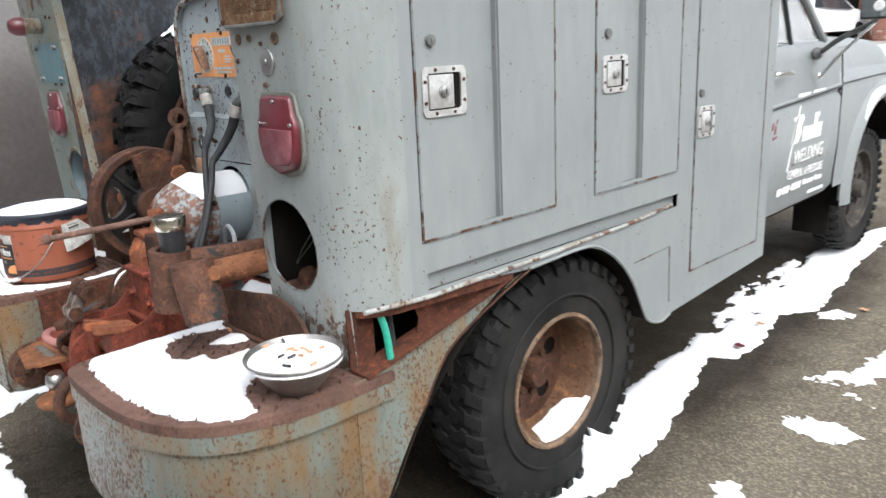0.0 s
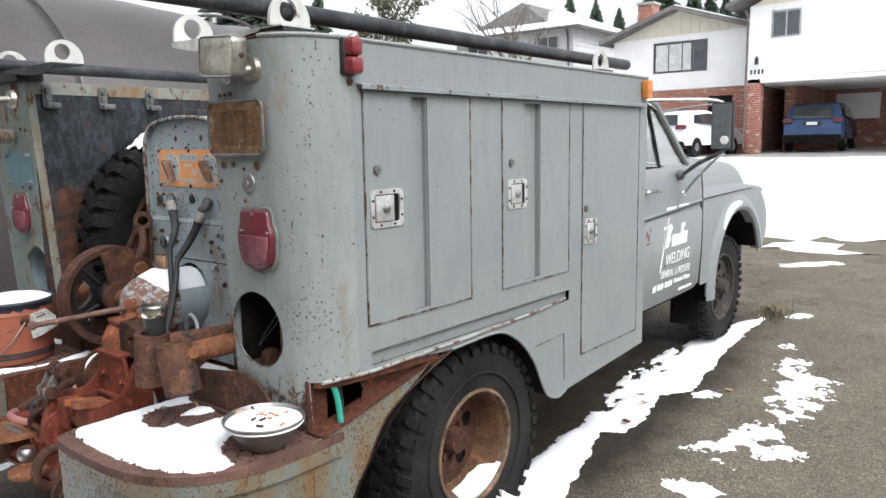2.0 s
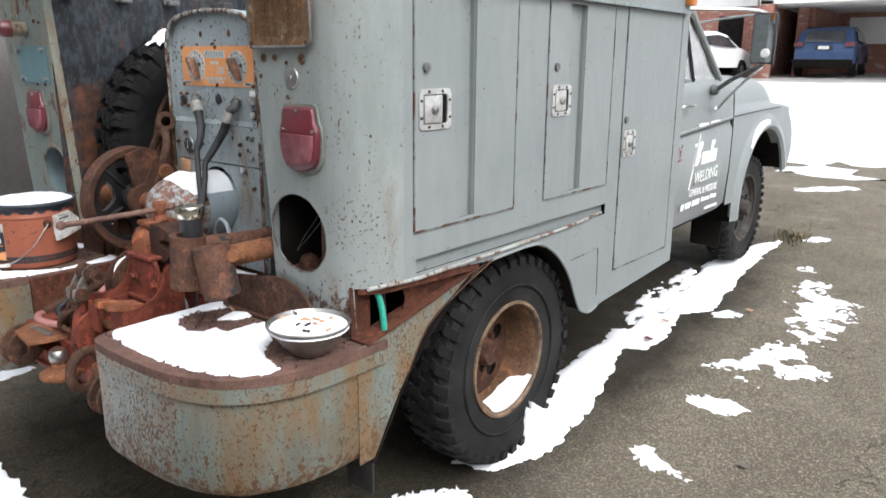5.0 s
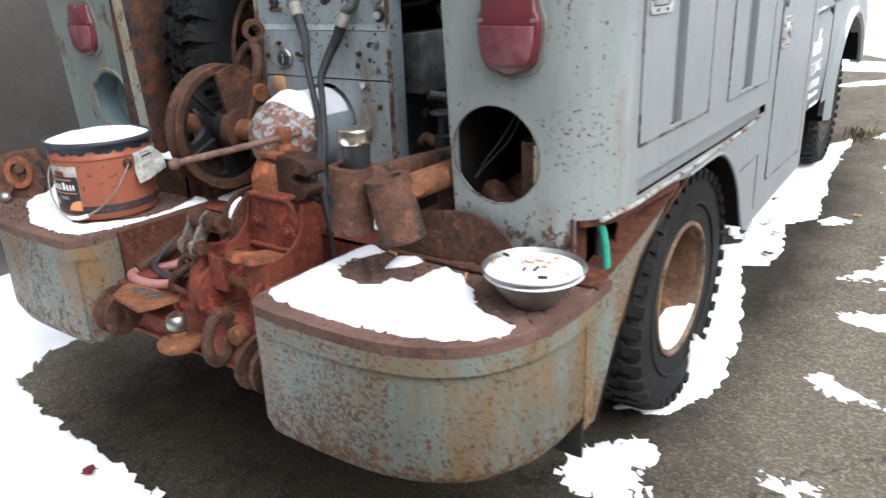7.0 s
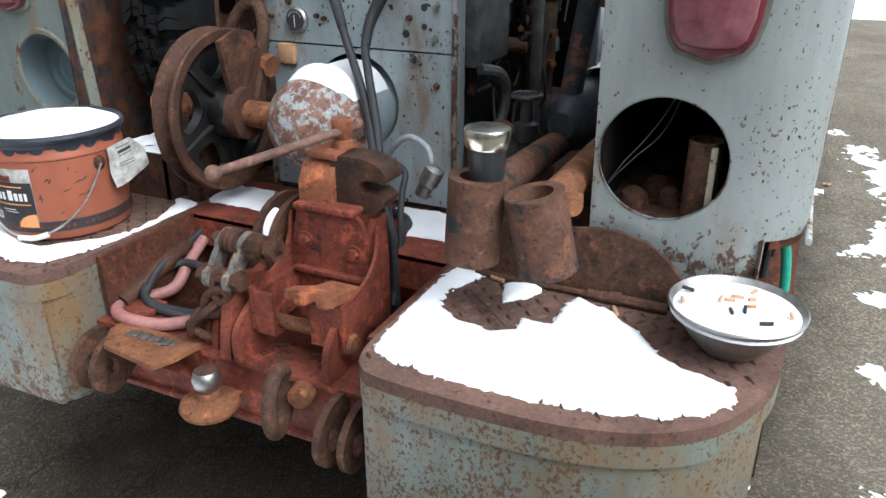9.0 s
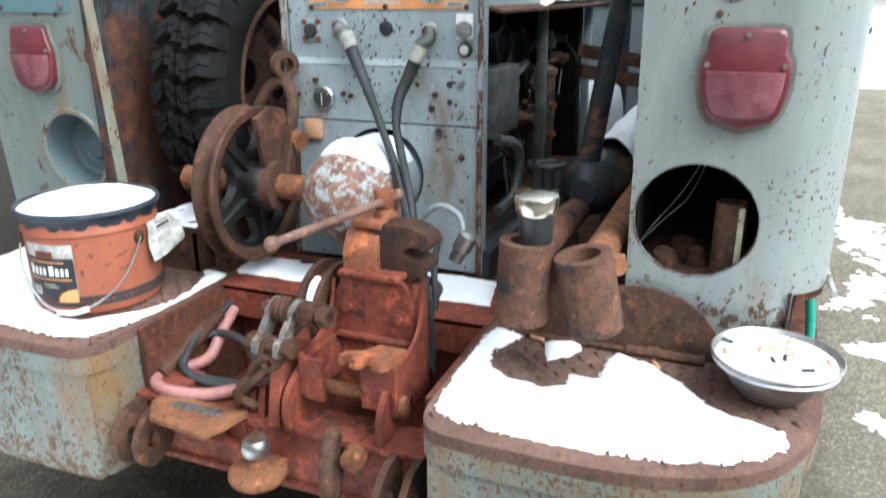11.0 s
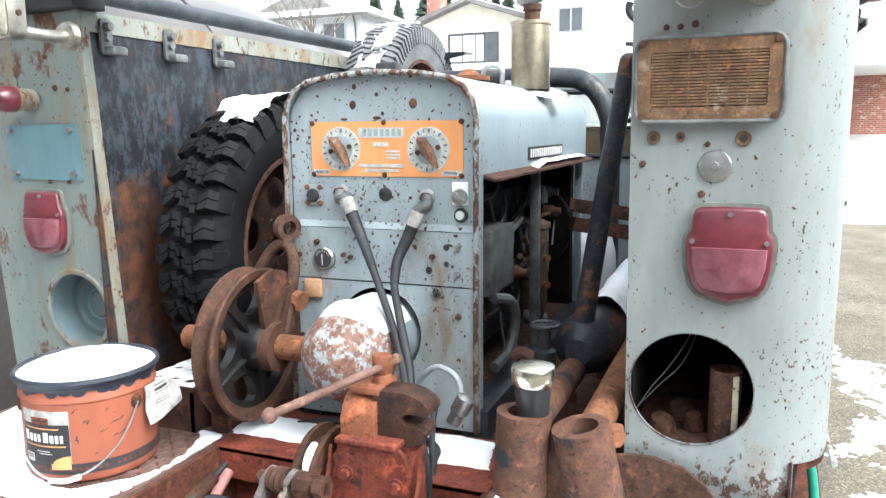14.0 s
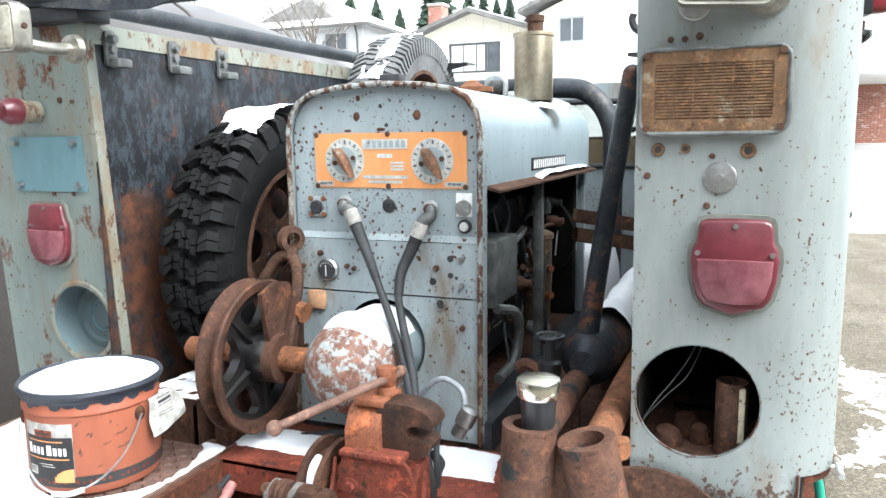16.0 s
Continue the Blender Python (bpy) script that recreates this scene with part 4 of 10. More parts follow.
def house_c(y0, y1, x, zb, ze, zp, label):
    h = thing("house", label, "house")
    b = B()
    box(b, x, x + 9, y0, y1, zb, ze)
    part("wall", b, GREYSIDING, h)
    for k in range(14):
        z = ze - 0.25 - 0.22 * k
        c = B()
        slab(c, (x - 0.03, y0 - 0.03, z), (x - 0.03, y1, z), (x + 9, y1, z), (x + 9, y0 - 0.03, z), 0.03)
        part("clapboard", c, GREYSIDING, h)
    r = B()
    e = 0.6
    a, c = [(x - e, y0 - e, ze), (x - e, y1 + e, ze), (x + 9 + e, y1 + e, ze), (x + 9 + e, y0 - e, ze)], [(x + 4, y0 + 3, zp), (x + 4, y1 - 3, zp)]
    vs = [r.verts.new(p) for p in a + c]
    for q in ((0, 1, 5, 4), (1, 2, 5), (2, 3, 4, 5), (3, 0, 4), (3, 2, 1, 0)):
        r.faces.new([vs[i] for i in q])
    ro = part("roof", r, SNOW, h, "hipped roof under snow", False)
    g = B()
    yc = y0 + 4.3
    vs = [g.verts.new(p) for p in ((x + 1.0, yc - 2.3, ze + 0.45), (x + 1.0, yc + 3.4, ze + 0.45), (x + 1.6, yc, zp + 0.25), (x + 5.0, yc - 2.3, zp - 0.4), (x + 5.0, yc + 3.4, zp - 0.4), (x + 5.0, yc, zp + 0.25))]
    for q in ((0, 1, 2), (0, 2, 5, 3), (1, 4, 5, 2), (3, 5, 4)):
        g.faces.new([vs[i] for i in q])
    part("dormer", g, SHINGLE, ro, "bare grey shingled roof gable", False)
    e2 = B()
    box(e2, x - 0.66, x - 0.56, y0 - 0.6, y1 + 0.6, ze - 0.14, ze + 0.02)
    box(e2, x - 0.56, x + 9.5, y0 - 0.66, y0 - 0.56, ze - 0.14, ze + 0.02)
    part("gutter", e2, TRIM, h)
    dp = B()
    tube(dp, [(x - 0.55, y0 + 0.55, ze - 0.1), (x - 0.15, y0 + 0.25, ze - 0.5), (x - 0.1, y0 + 0.25, zb)], 0.055, 8, 3)
    part("downpipe", dp, TRIM, h)
    window(h, x - 0.06, y0 + 0.85, y0 + 2.25, ze - 1.3, ze - 0.35, (y0 + 1.5,))
    window(h, x - 0.06, y1 - 2.4, y1 - 0.9, ze - 1.3, ze - 0.35, (y1 - 1.65,))


N0 = len(BUILT)
house_a()
house_b()
raise_storeys(N0, 0.32)
house_c(18.1, 26.0, 35, 1.0, 7.38, 9.1, "white bungalow with a snowy hipped roof farther off")
house_c(31.0, 42.0, 42, 1.0, 6.4, 7.8, "pale house with a snowy roof in the distance")

# ---- parked cars ----
def suv(x, y, yaw, paint, label, size=0.98):
    c = thing("car", label, "car")
    m = Matrix.Translation((x, y, ground_z(x))) @ Matrix.Rotation(radians(yaw), 4, "Z") @ Matrix.Scale(size, 4)
    side = [(-2.15, 0.42), (-2.22, 0.75), (-2.14, 1.02), (-1.88, 1.42), (-1.55, 1.57), (-1.0, 1.63), (-0.4, 1.64), (0.3, 1.54), (1.05, 1.12), (1.6, 1.03), (2.0, 0.92), (2.2, 0.72), (2.2, 0.42)]

    def put(name, bm, material, par=c, lab=""):
        o = part(name, bm, material, par, lab)
        o.data.transform(m)
        return o

    bm = B()
    rows = []
    for w, s in ((-0.91, 0.94), (-0.86, 0.985), (-0.5, 1.0), (0.5, 1.0), (0.86, 0.985), (0.91, 0.94)):
        row = []
        for px, pz in side:
            yy = w if pz < 1.1 else w * (1 - 0.32 * (pz - 1.1))
            row.append(bm.verts.new((px * s, yy, 0.3 + (pz - 0.3) * s)))
        rows.append(row)
    for a, b in zip(rows, rows[1:]):
        for j in range(len(a)):
            k = (j + 1) % len(a)
            bm.faces.new((a[j], a[k], b[k], b[j]))
    bm.faces.new(rows[0])
    bm.faces.new(rows[-1][::-1])
    put("body", bm, paint)
    g = B()
    plate(g, [(-0.62, 1.10), (0.62, 1.10), (0.55, 1.46), (-0.55, 1.46)], [], lambda u, v, w: (-2.16 + (v - 1.02) * 0.42 - 0.02 + w, u, v), 0.02)
    put("rear_window", g, CARGLASS)
    for sgn in (-1, 1):
        g = B()
        plate(g, [(-1.50, 1.17), (0.82, 1.09), (0.28, 1.43), (-0.4, 1.51), (-1.35, 1.44)], [], lambda u, v, w: (u, sgn * (0.925 * (1 - 0.32 * (v - 1.1)) - w), v), 0.02)
        put("side_window", g, CARGLASS)
        g = B()
        box(g, -2.27, -2.0, sgn * 0.62, sgn * 0.9, 0.95, 1.10, 0.02)
        put("tail_light", g, LENS)
        for wx in (-1.32, 1.32):
            w = B()
            lathe(w, [(0.0, 0), (0.2, 0.0), (0.24, 0.02), (0.33, 0.0), (0.345, 0.05), (0.345, 0.2), (0.2, 0.22), (0, 0.22)], (wx, sgn * 0.93, 0.345), (0, -sgn, 0), 20)
            wo = put("wheel", w, RUBBER)
            r = B()
            lathe(r, [(0.0, -0.01), (0.06, -0.01), (0.2, 0.015), (0.2, 0.03), (0, 0.03)], (wx, sgn * 0.935, 0.345), (0, -sgn, 0), 16)
            put("rim", r, STEEL, wo)
    g = B()
    box(g, -2.27, -2.1, -0.26, 0.26, 0.86, 0.98, 0.01)
    put("plate_recess", g, INK)
    g = B()
    box(g, -2.28, -2.26, -0.16, 0.16, 0.87, 0.97)
    put("number_plate", g, LETTER)
    g = B()
    box(g, -2.3, -1.9, -0.88, 0.88, 0.28, 0.55, 0.05)
    put("bumper", g, DARK)
    return c


suv(30.4, 4.72, 5, CARBLUE, "blue compact SUV parked in the carport", 1.07)
suv(26.0, 8.05, -8, CARWHITE, "white compact SUV parked on a driveway", 1.0)

# ---- trees ----
def conifer(x, y, h, seed):
    rnd = random.Random(seed)
    t = thing("conifer_tree", "dark green conifer standing behind the houses", "tree", "distant conifers")
    b = B()
    cyl(b, (x, y, 0.5), (x, y, h), 0.22, 0.02, 7)
    part("trunk", b, BARK, t)
    c = B()
    for k in range(1300):
        f = rnd.random() ** 0.8
        z = 2.0 + (h - 2.0) * f
        r = (1 - f) ** 0.85 * h * 0.25 * (0.35 + 0.75 * rnd.random()) + 0.08
        a = rnd.random() * 6.283
        tip = Vector((x + r * math.cos(a), y + r * math.sin(a), z - r * 0.35))
        root = Vector((x, y, z))
        w = Vector((-math.sin(a), math.cos(a), 0)) * (0.06 + 0.09 * r)
        mid = root.lerp(tip, 0.6)
        vs = [c.verts.new(p) for p in (root, mid + w - Vector((0, 0, 0.12)), tip, mid - w - Vector((0, 0, 0.12)), mid + Vector((0, 0, 0.08)))]
        for q in ((0, 1, 4), (1, 2, 4), (2, 3, 4), (3, 0, 4)):
            c.faces.new([vs[i] for i in q])
    part("crown", c, CONIFER, t, smooth=False)


def bare_tree(x, y, h, seed, leaves=0, label="bare deciduous tree with fine upright branches"):
    rnd = random.Random(seed)
    t = thing("tree", label, "tree")
    b, lv = B(), B()

    def grow(p, d, length, r, level):
        q = p + d * length
        cyl(b, p, q, r, r * 0.62, 5)
        if leaves and level >= 2:
            for _ in range(leaves):
                c = p.lerp(q, rnd.random()) + Vector((rnd.uniform(-.35, .35), rnd.uniform(-.35, .35), rnd.uniform(-.5, .2)))
                e = Vector((rnd.uniform(-1, 1), rnd.uniform(-1, 1), rnd.uniform(-1, 1))).normalized() * 0.11
                g = e.cross(Vector((rnd.uniform(-1, 1), rnd.uniform(-1, 1), rnd.uniform(-1, 1)))).normalized() * 0.07
                lv.faces.new([lv.verts.new(c + w) for w in (e, g, -e, -g)])
        if level < 4:
            for _ in range(3 if level < 3 else 2):
                nd = (d + Vector((rnd.uniform(-.6, .6), rnd.uniform(-.6, .6), rnd.uniform(-.05, .4)))).normalized()
                grow(p.lerp(q, rnd.uniform(0.55, 1.0)), nd, length * rnd.uniform(0.55, 0.8), r * 0.55, level + 1)

    grow(Vector((x, y, ground_z(x) - 0.1)), Vector((0, 0, 1)), h * 0.32, 0.11, 0)
    part("trunk", b, BARK, t)
    if leaves:
        part("crown", lv, LEAFG, t, "sparse yellowing leaves", False)
    else:
        lv.free()


for cx, cy, ch, sd in ((48, 25.8, 11.9, 21), (48, 23.7, 11.2, 22), (48, 21.9, 10.4, 1), (49, 20.9, 9.2, 2), (49, 19.9, 12.8, 3), (50, 19.3, 13.2, 4), (52, 18.2, 12.2, 5), (53, 17.4, 12.0, 12), (55, 17.0, 11.8, 6), (56, 16.3, 12.2, 13), (58, 15.2, 12.0, 7), (31, 39.2, 15.5, 14), (31, 41.8, 16.5, 11), (32, 45.0, 17.0, 17), (32, 34.8, 11.2, 15)):
    conifer(cx, cy, ch, sd)
bare_tree(24, 14.1, 9.4, 3)
bare_tree(24.6, 14.9, 8.4, 9)
bare_tree(30, 28.4, 14.5, 6, 34, "tall thin tree with sparse yellow-green leaves")
bare_tree(30, 33.5, 10.5, 16, 8, "thin tree with a few brown leaves behind the shelter")

# ---- the truck ----
truck = thing("utility_truck", "old grey-blue welding service truck with rust and twin tool boxes", "truck")
W, CABY = 0.985, 0.88
FARBOX = (0.05, 0.052, 0.010)
POST = (-0.021, -0.025, -0.005)


def SL(z):
    """The lean of the rear posts: how far forward they stand at height z."""
    return max(-0.006, 0.06 * (1.47 - z))


def RP(x):
    return lambda u, v, w: (x + w + SL(v), u, v)



# rear post of the tool box: sheet with the round opening, and the rounded corner
N0 = len(BUILT)
bm = B()
plate(bm, [(-0.61, 0.565), (-0.61, 1.62), (-0.838, 1.62), (-0.838, 0.745), (-0.838, 0.565)], [circ(-0.723, 0.866, 0.107, 40)], RP(0.0), 0.003)
part("rear_post", bm, GREY, truck, "rounded grey-blue rear post with rust spots")
bm = B()
strip(bm, [(0.0, -0.838), (0.004, -0.872), (0.018, -0.899)], lambda u, v, w: (u + SL(0.565 + w), v, 0.565 + w), 0.182, 0.003)
part("post_foot", bm, GREY, truck)
nudge(N0, POST)
bm = B()
corner = [(0.147 - 0.168 * math.cos(radians(4.5 * k)), -0.863 - (W - 0.863) * math.sin(radians(4.5 * k))) for k in range(21)] + [(0.165, -W)]
strip(bm, corner, lambda u, v, w: (u + SL(0.745 + w) * max(0.0, 1 - (u + 0.021) / 0.168), v, 0.738 + w), 0.882, 0.003)
part("rear_corner", bm, GREY, truck)
bm = B()
tube(bm, [(0.165, -W - 0.001, 0.744)] + [(0.35, -W - 0.001, 0.738), (0.56, -W - 0.001, 0.722)], 0.003, 6, 2)
part("rusted_edge", bm, SEAM, truck, "rust-eaten folded edge")
bm = B()
strip(bm, [(u + 0.002, v + 0.003) for u, v in corner[8:21]] + [(0.30, -W + 0.003), (0.50, -W + 0.003)], lambda u, v, w: (u + SL(0.745) * max(0.0, 1 - (u + 0.021) / 0.168), v, 0.722 - 0.02 * max(0.0, (u - 0.16) / 0.4) + w), 0.024, 0.003)
part("rust_lip", bm, RUSTPANEL, truck, "rusted underside of the folded edge")
bm = B()
box(bm, 0.03, 0.10, -0.922, -0.918, 0.60, 0.742)
part("foot_return", bm, RUSTPANEL, truck)

DOORS = [(0.200, 0.668, 0.862, 1.498, (0.39, 0.462)), (0.835, 1.278, 0.862, 1.498, (0.965, 1.072)), (1.375, 1.878, 0.512, 1.498, None)]
bottom = [(0.165, 0.745), (0.56, 0.722), (0.68, 0.73), (0.80, 0.725), (0.90, 0.69), (0.98, 0.63), (1.04, 0.56), (1.09, 0.47), (1.13, 0.415), (1.20, 0.39), (1.26, 0.40), (1.95, 0.44)]
bm = B()
holes = [[(a + 0.0, c), (b, c), (b, d), (a, d)] for a, b, c, d, _ in DOORS]
holes.append([(0.212, 0.752), (1.285, 0.752), (1.285, 0.792), (0.212, 0.792)])
plate(bm, bottom + [(1.95, 1.62), (0.165, 1.62)], holes, XZ(-W), 0.003)
part("box_side", bm, GREY_CLEAN, truck, "grey-blue painted sheet steel tool box side")
bm = B()
plate(bm, [(0.21, 0.748), (1.288, 0.748), (1.288, 0.796), (0.21, 0.796)], [], XZ(-W + 0.018), 0.003)
part("side_groove", bm, GREY_CLEAN, truck)
bm = B()
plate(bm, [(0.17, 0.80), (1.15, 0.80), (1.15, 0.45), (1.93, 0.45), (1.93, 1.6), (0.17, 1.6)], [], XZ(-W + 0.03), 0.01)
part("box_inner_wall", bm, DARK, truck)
for a, b, c, d, g in DOORS:
    bm = B()
    e = 0.0022
    groove = [[(g[0], c + 0.014), (g[1], c + 0.014), (g[1], d - 0.014), (g[0], d - 0.014)]] if g else []
    plate(bm, [(a + e, c + e), (b - e, c + e), (b - e, d - e), (a + e, d - e)], groove, XZ(-W - 0.002), 0.006)
    door = part("compartment_door", bm, GREY_CLEAN, truck, "grey-blue steel compartment door")
    if g:
        bm = B()
        plate(bm, [(g[0] - 0.004, c + 0.010), (g[1] + 0.004, c + 0.010), (g[1] + 0.004, d - 0.010), (g[0] - 0.004, d - 0.010)], [], XZ(-W + 0.018), 0.003)
        part("channel_floor", bm, GREY_CLEAN, door)
        for gx in (g[0], g[1]):
            bm = B()
            box(bm, gx - 0.003, gx + 0.001, -W + 0.004, -W + 0.018, c + 0.010, d - 0.010)
            part("channel_wall", bm, GREY_CLEAN, door)
    lx, lz = {0.2: (0.283, 1.182), 0.835: (0.922, 1.182), 1.375: (1.44, 1.004)}[a]
    fx, fz = {0.2: (0.064, 0.052), 0.835: (0.058, 0.049), 1.375: (0.052, 0.049)}[a]
    y = -W - 0.002
    bm = B()
    plate(bm, rrect(lx - fx, lx + fx, lz - fz, lz + fz, 0.014), [rrect(lx - fx + 0.014, lx + fx - 0.016, lz - fz + 0.014, lz + fz - 0.014, 0.006)], XZ(y - 0.005), 0.005)
    bmesh.ops.bevel(bm, geom=[e for e in bm.edges if e.calc_face_angle(0) > 1.2], offset=0.0015, segments=1, affect="EDGES")
    latch = part("latch", bm, SATIN, door, "chrome paddle latch")
    # No recess is cut: this flat near-black face paints the cup's shade.
    bm = B()
    box(bm, lx - fx + 0.013, lx + fx - 0.015, y - 0.0012, y - 0.0002, lz - fz + 0.013, lz + fz - 0.013)
    part("latch_cup", bm, DARK, latch, "flat near-black face painting the shade in the steel latch cup")
    bm = B()
    box(bm, lx - fx + 0.016, lx + fx * 0.36, y - 0.009, y - 0.0012, lz - fz + 0.017, lz + fz - 0.017, 0.002)
    part("paddle", bm, SATIN, latch)
    bm = B()
    lathe(bm, [(0, 0.010), (0.008, 0.010), (0.012, 0.008), (0.013, 0)], (lx - fx * 0.15, y - 0.009, lz), (0, -1, 0), 16)
    part("key_lock", bm, STEEL, latch)
    bm = B()
    box(bm, lx - fx * 0.15 - 0.0012, lx - fx * 0.15 + 0.0012, y - 0.0200, y - 0.0185, lz - 0.005, lz + 0.005)
    part("key_slot", bm, INK, latch)
    for rx, rz in ((-1, -0.42), (-1, 0.42), (1, -0.42), (1, 0.42), (-0.42, -1), (0.42, -1), (-0.42, 1), (0.42, 1)):
        px, pz = lx + rx * (fx - (0.007 if abs(rx) == 1 else 0)), lz + rz * (fz - (0.007 if abs(rz) == 1 else 0))
        bm = B()
        cyl(bm, (px, y - 0.0075, pz), (px, y - 0.004, pz), 0.0036, 0.0042, 8)
        part("rivet", bm, RUSTB, latch)
    if a < 1.5:
        bm = B()
        kx = lx - 0.035
        cyl(bm, (kx, y - 0.008, lz + 0.105 if a < 1 else lz + 0.09), (kx, y, lz + 0.105 if a < 1 else lz + 0.09), 0.012, 0.0135, 14)
        box(bm, kx - 0.001, kx + 0.001, y - 0.0095, y - 0.007, (lz + 0.105 if a < 1 else lz + 0.09) - 0.005, (lz + 0.105 if a < 1 else lz + 0.09) + 0.005)
        part("lock", bm, HASP, door, "small round key lock")
    for x0, x1, z0, z1 in ((a + 0.004, b - 0.004, c + 0.001, c + 0.007), (a + 0.001, a + 0.006, c + 0.007, d - 0.007), (b - 0.006, b - 0.001, c + 0.007, d - 0.007)):
        bm = B()
        box(bm, x0, x1, -W - 0.0035, -W, z0, z1)
        part("rusted_seam", bm, SEAM, door)

bm = B()
plate(bm, [(0.0, 0.0), (0.022, -0.004), (0.022, -0.016), (0.018, -0.016), (0.018, -0.006), (0.0, -0.006)], [], lambda u, v, w: (0.185 + w, -W - u, 1.512 + v), 1.72)
part("drip_rail", bm, SEAM2, truck, "folded drip rail with rusted lip")
bm = B()
box(bm, 1.947, 1.952, -W + 0.003, -0.635, 0.44, 1.62)
part("box_end", bm, GREY_CLEAN, truck)
bm = B()
plate(bm, [(0.037, 0.565), (1.945, 0.565), (1.945, 1.62), (-0.025, 1.62)], [], XZ(-0.638), 0.003)
part("box_inner_side", bm, GREY_CLEAN, truck)
bm = B()
top = [(-0.027, -0.635)] + [(u - 0.006 * max(0.0, 1 - (u + 0.021) / 0.168), v) for u, v in corner[:21:2]] + [(1.95, -W), (1.95, -0.635)]
plate(bm, top, [], XY(1.618), 0.005)
part("box_roof", bm, RUST, truck, "rusted flat box top with edge flange")
bm = B()
tube(bm, [(u, v, 1.622) for u, v in top[1:-1]], 0.006, 6, 1)
part("box_top_edge", bm, GREY, truck)
# inside of the box behind the round opening
N0 = len(BUILT)
bm = B()
box(bm, 0.055, 0.13, -0.855, -0.62, 0.742, 0.75)
box(bm, 0.13, 0.5, -0.905, -0.62, 0.742, 0.75)
box(bm, 0.5, 0.51, -0.905, -0.62, 0.746, 1.3)
part("box_shelf", bm, RUSTB, truck)
# Near-black panels line the box so its inside shade is in the colour.
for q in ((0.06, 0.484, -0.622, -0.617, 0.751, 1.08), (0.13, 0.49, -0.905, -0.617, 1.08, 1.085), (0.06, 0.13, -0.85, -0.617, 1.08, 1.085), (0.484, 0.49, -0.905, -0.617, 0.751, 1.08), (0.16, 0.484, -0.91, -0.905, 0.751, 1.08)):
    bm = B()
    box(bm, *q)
    part("lining_panel", bm, DARK, truck, "near-black panels holding the shade inside the tool box")
bm = B()
pipe(bm, (0.10, -0.782, 0.75), (0.10, -0.782, 0.892), 0.028, 0.024, 20)
part("pipe_stub", bm, RUSTB, truck, "rusted pipe stub inside the post")
bm = B()
box(bm, 0.0735, 0.082, -0.805, -0.794, 0.756, 0.886, 0.002)
part("paint_streak_strip", bm, rusty("flaking_cream_paint", (0.05, 0.025, 0.015), (0.12, 0.06, 0.035), 20, 0.7, (0.50, 0.45, 0.33), 0.44, 30), truck, "flaking cream paint on the pipe")
bm = B()
tube(bm, [(0.105, -0.610, 0.765), (0.113, -0.622, 0.79), (0.12, -0.645, 0.83), (0.13, -0.678, 0.875), (0.14, -0.71, 0.93), (0.16, -0.735, 1.0)], 0.0013, 6)
tube(bm, [(0.11, -0.606, 0.765), (0.118, -0.630, 0.80), (0.13, -0.662, 0.838), (0.135, -0.70, 0.88), (0.145, -0.722, 0.93), (0.165, -0.738, 1.0)], 0.0013, 6)
part("loose_wire", bm, HASP, truck, "loose pale wires")
bm = B()
for px, py, rr in ((0.12, -0.67, 0.028), (0.15, -0.73, 0.022), (0.2, -0.70, 0.03)):
    lathe(bm, [(0, 0), (rr, 0), (rr, 0.02), (rr * 0.6, 0.035), (0, 0.035)], (px, py, 0.75), (-0.4, 0.1, 1), 10)
part("scrap", bm, RUST, truck)

bm = B()
lathe(bm, [(0.1045, 0.004), (0.1052, -0.001), (0.1072, -0.001), (0.108, 0.0005)], (SL(0.866), -0.723, 0.866), (1, 0, 0.06), 44)
part("opening_rim", bm, SEAM, truck, "rust-chipped rim of the round opening")
nudge(N0, POST)
# wheel well, recessed rusty panel and the splash strip below the box
bm = B()
plate(bm, [(0.155, 0.612), (0.28, 0.652), (0.42, 0.675), (0.57, 0.73), (0.3, 0.745), (0.165, 0.745), (0.195, 0.725), (0.213, 0.68), (0.205, 0.64), (0.185, 0.61)], [], XZ(-0.945), 0.004)
part("recess_panel", bm, RUSTPANEL, truck, "heavily rusted recessed panel")
bm = B()
plate(bm, [(0.03, 0.600), (0.26, 0.650), (0.48, 0.703), (0.475, 0.708), (0.255, 0.656), (0.03, 0.606)], [], XZ(-W + 0.001), 0.062)
part("recess_ledge", bm, RUSTPANEL, truck)
# Near-black sheets behind the recess draw the shade in its opening.
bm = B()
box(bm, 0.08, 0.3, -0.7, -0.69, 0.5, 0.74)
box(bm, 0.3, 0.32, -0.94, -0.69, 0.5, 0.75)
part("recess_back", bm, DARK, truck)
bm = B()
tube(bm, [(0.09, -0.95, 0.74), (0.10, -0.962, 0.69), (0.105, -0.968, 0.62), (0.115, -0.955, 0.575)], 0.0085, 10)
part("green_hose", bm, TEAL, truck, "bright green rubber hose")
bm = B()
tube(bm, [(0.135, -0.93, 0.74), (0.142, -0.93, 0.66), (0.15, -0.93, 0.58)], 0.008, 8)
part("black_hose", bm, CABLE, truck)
# Wheel well and its back are near black: shade painted into the colour.
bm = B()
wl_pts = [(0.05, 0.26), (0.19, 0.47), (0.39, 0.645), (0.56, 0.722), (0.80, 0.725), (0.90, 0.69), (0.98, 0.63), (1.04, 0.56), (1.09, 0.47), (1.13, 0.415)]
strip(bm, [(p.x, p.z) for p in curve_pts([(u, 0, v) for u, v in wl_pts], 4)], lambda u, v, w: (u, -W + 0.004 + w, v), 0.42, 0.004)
part("wheel_well", bm, DARK, truck, "inner wheel well with its shade put into a near-black colour")
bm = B()
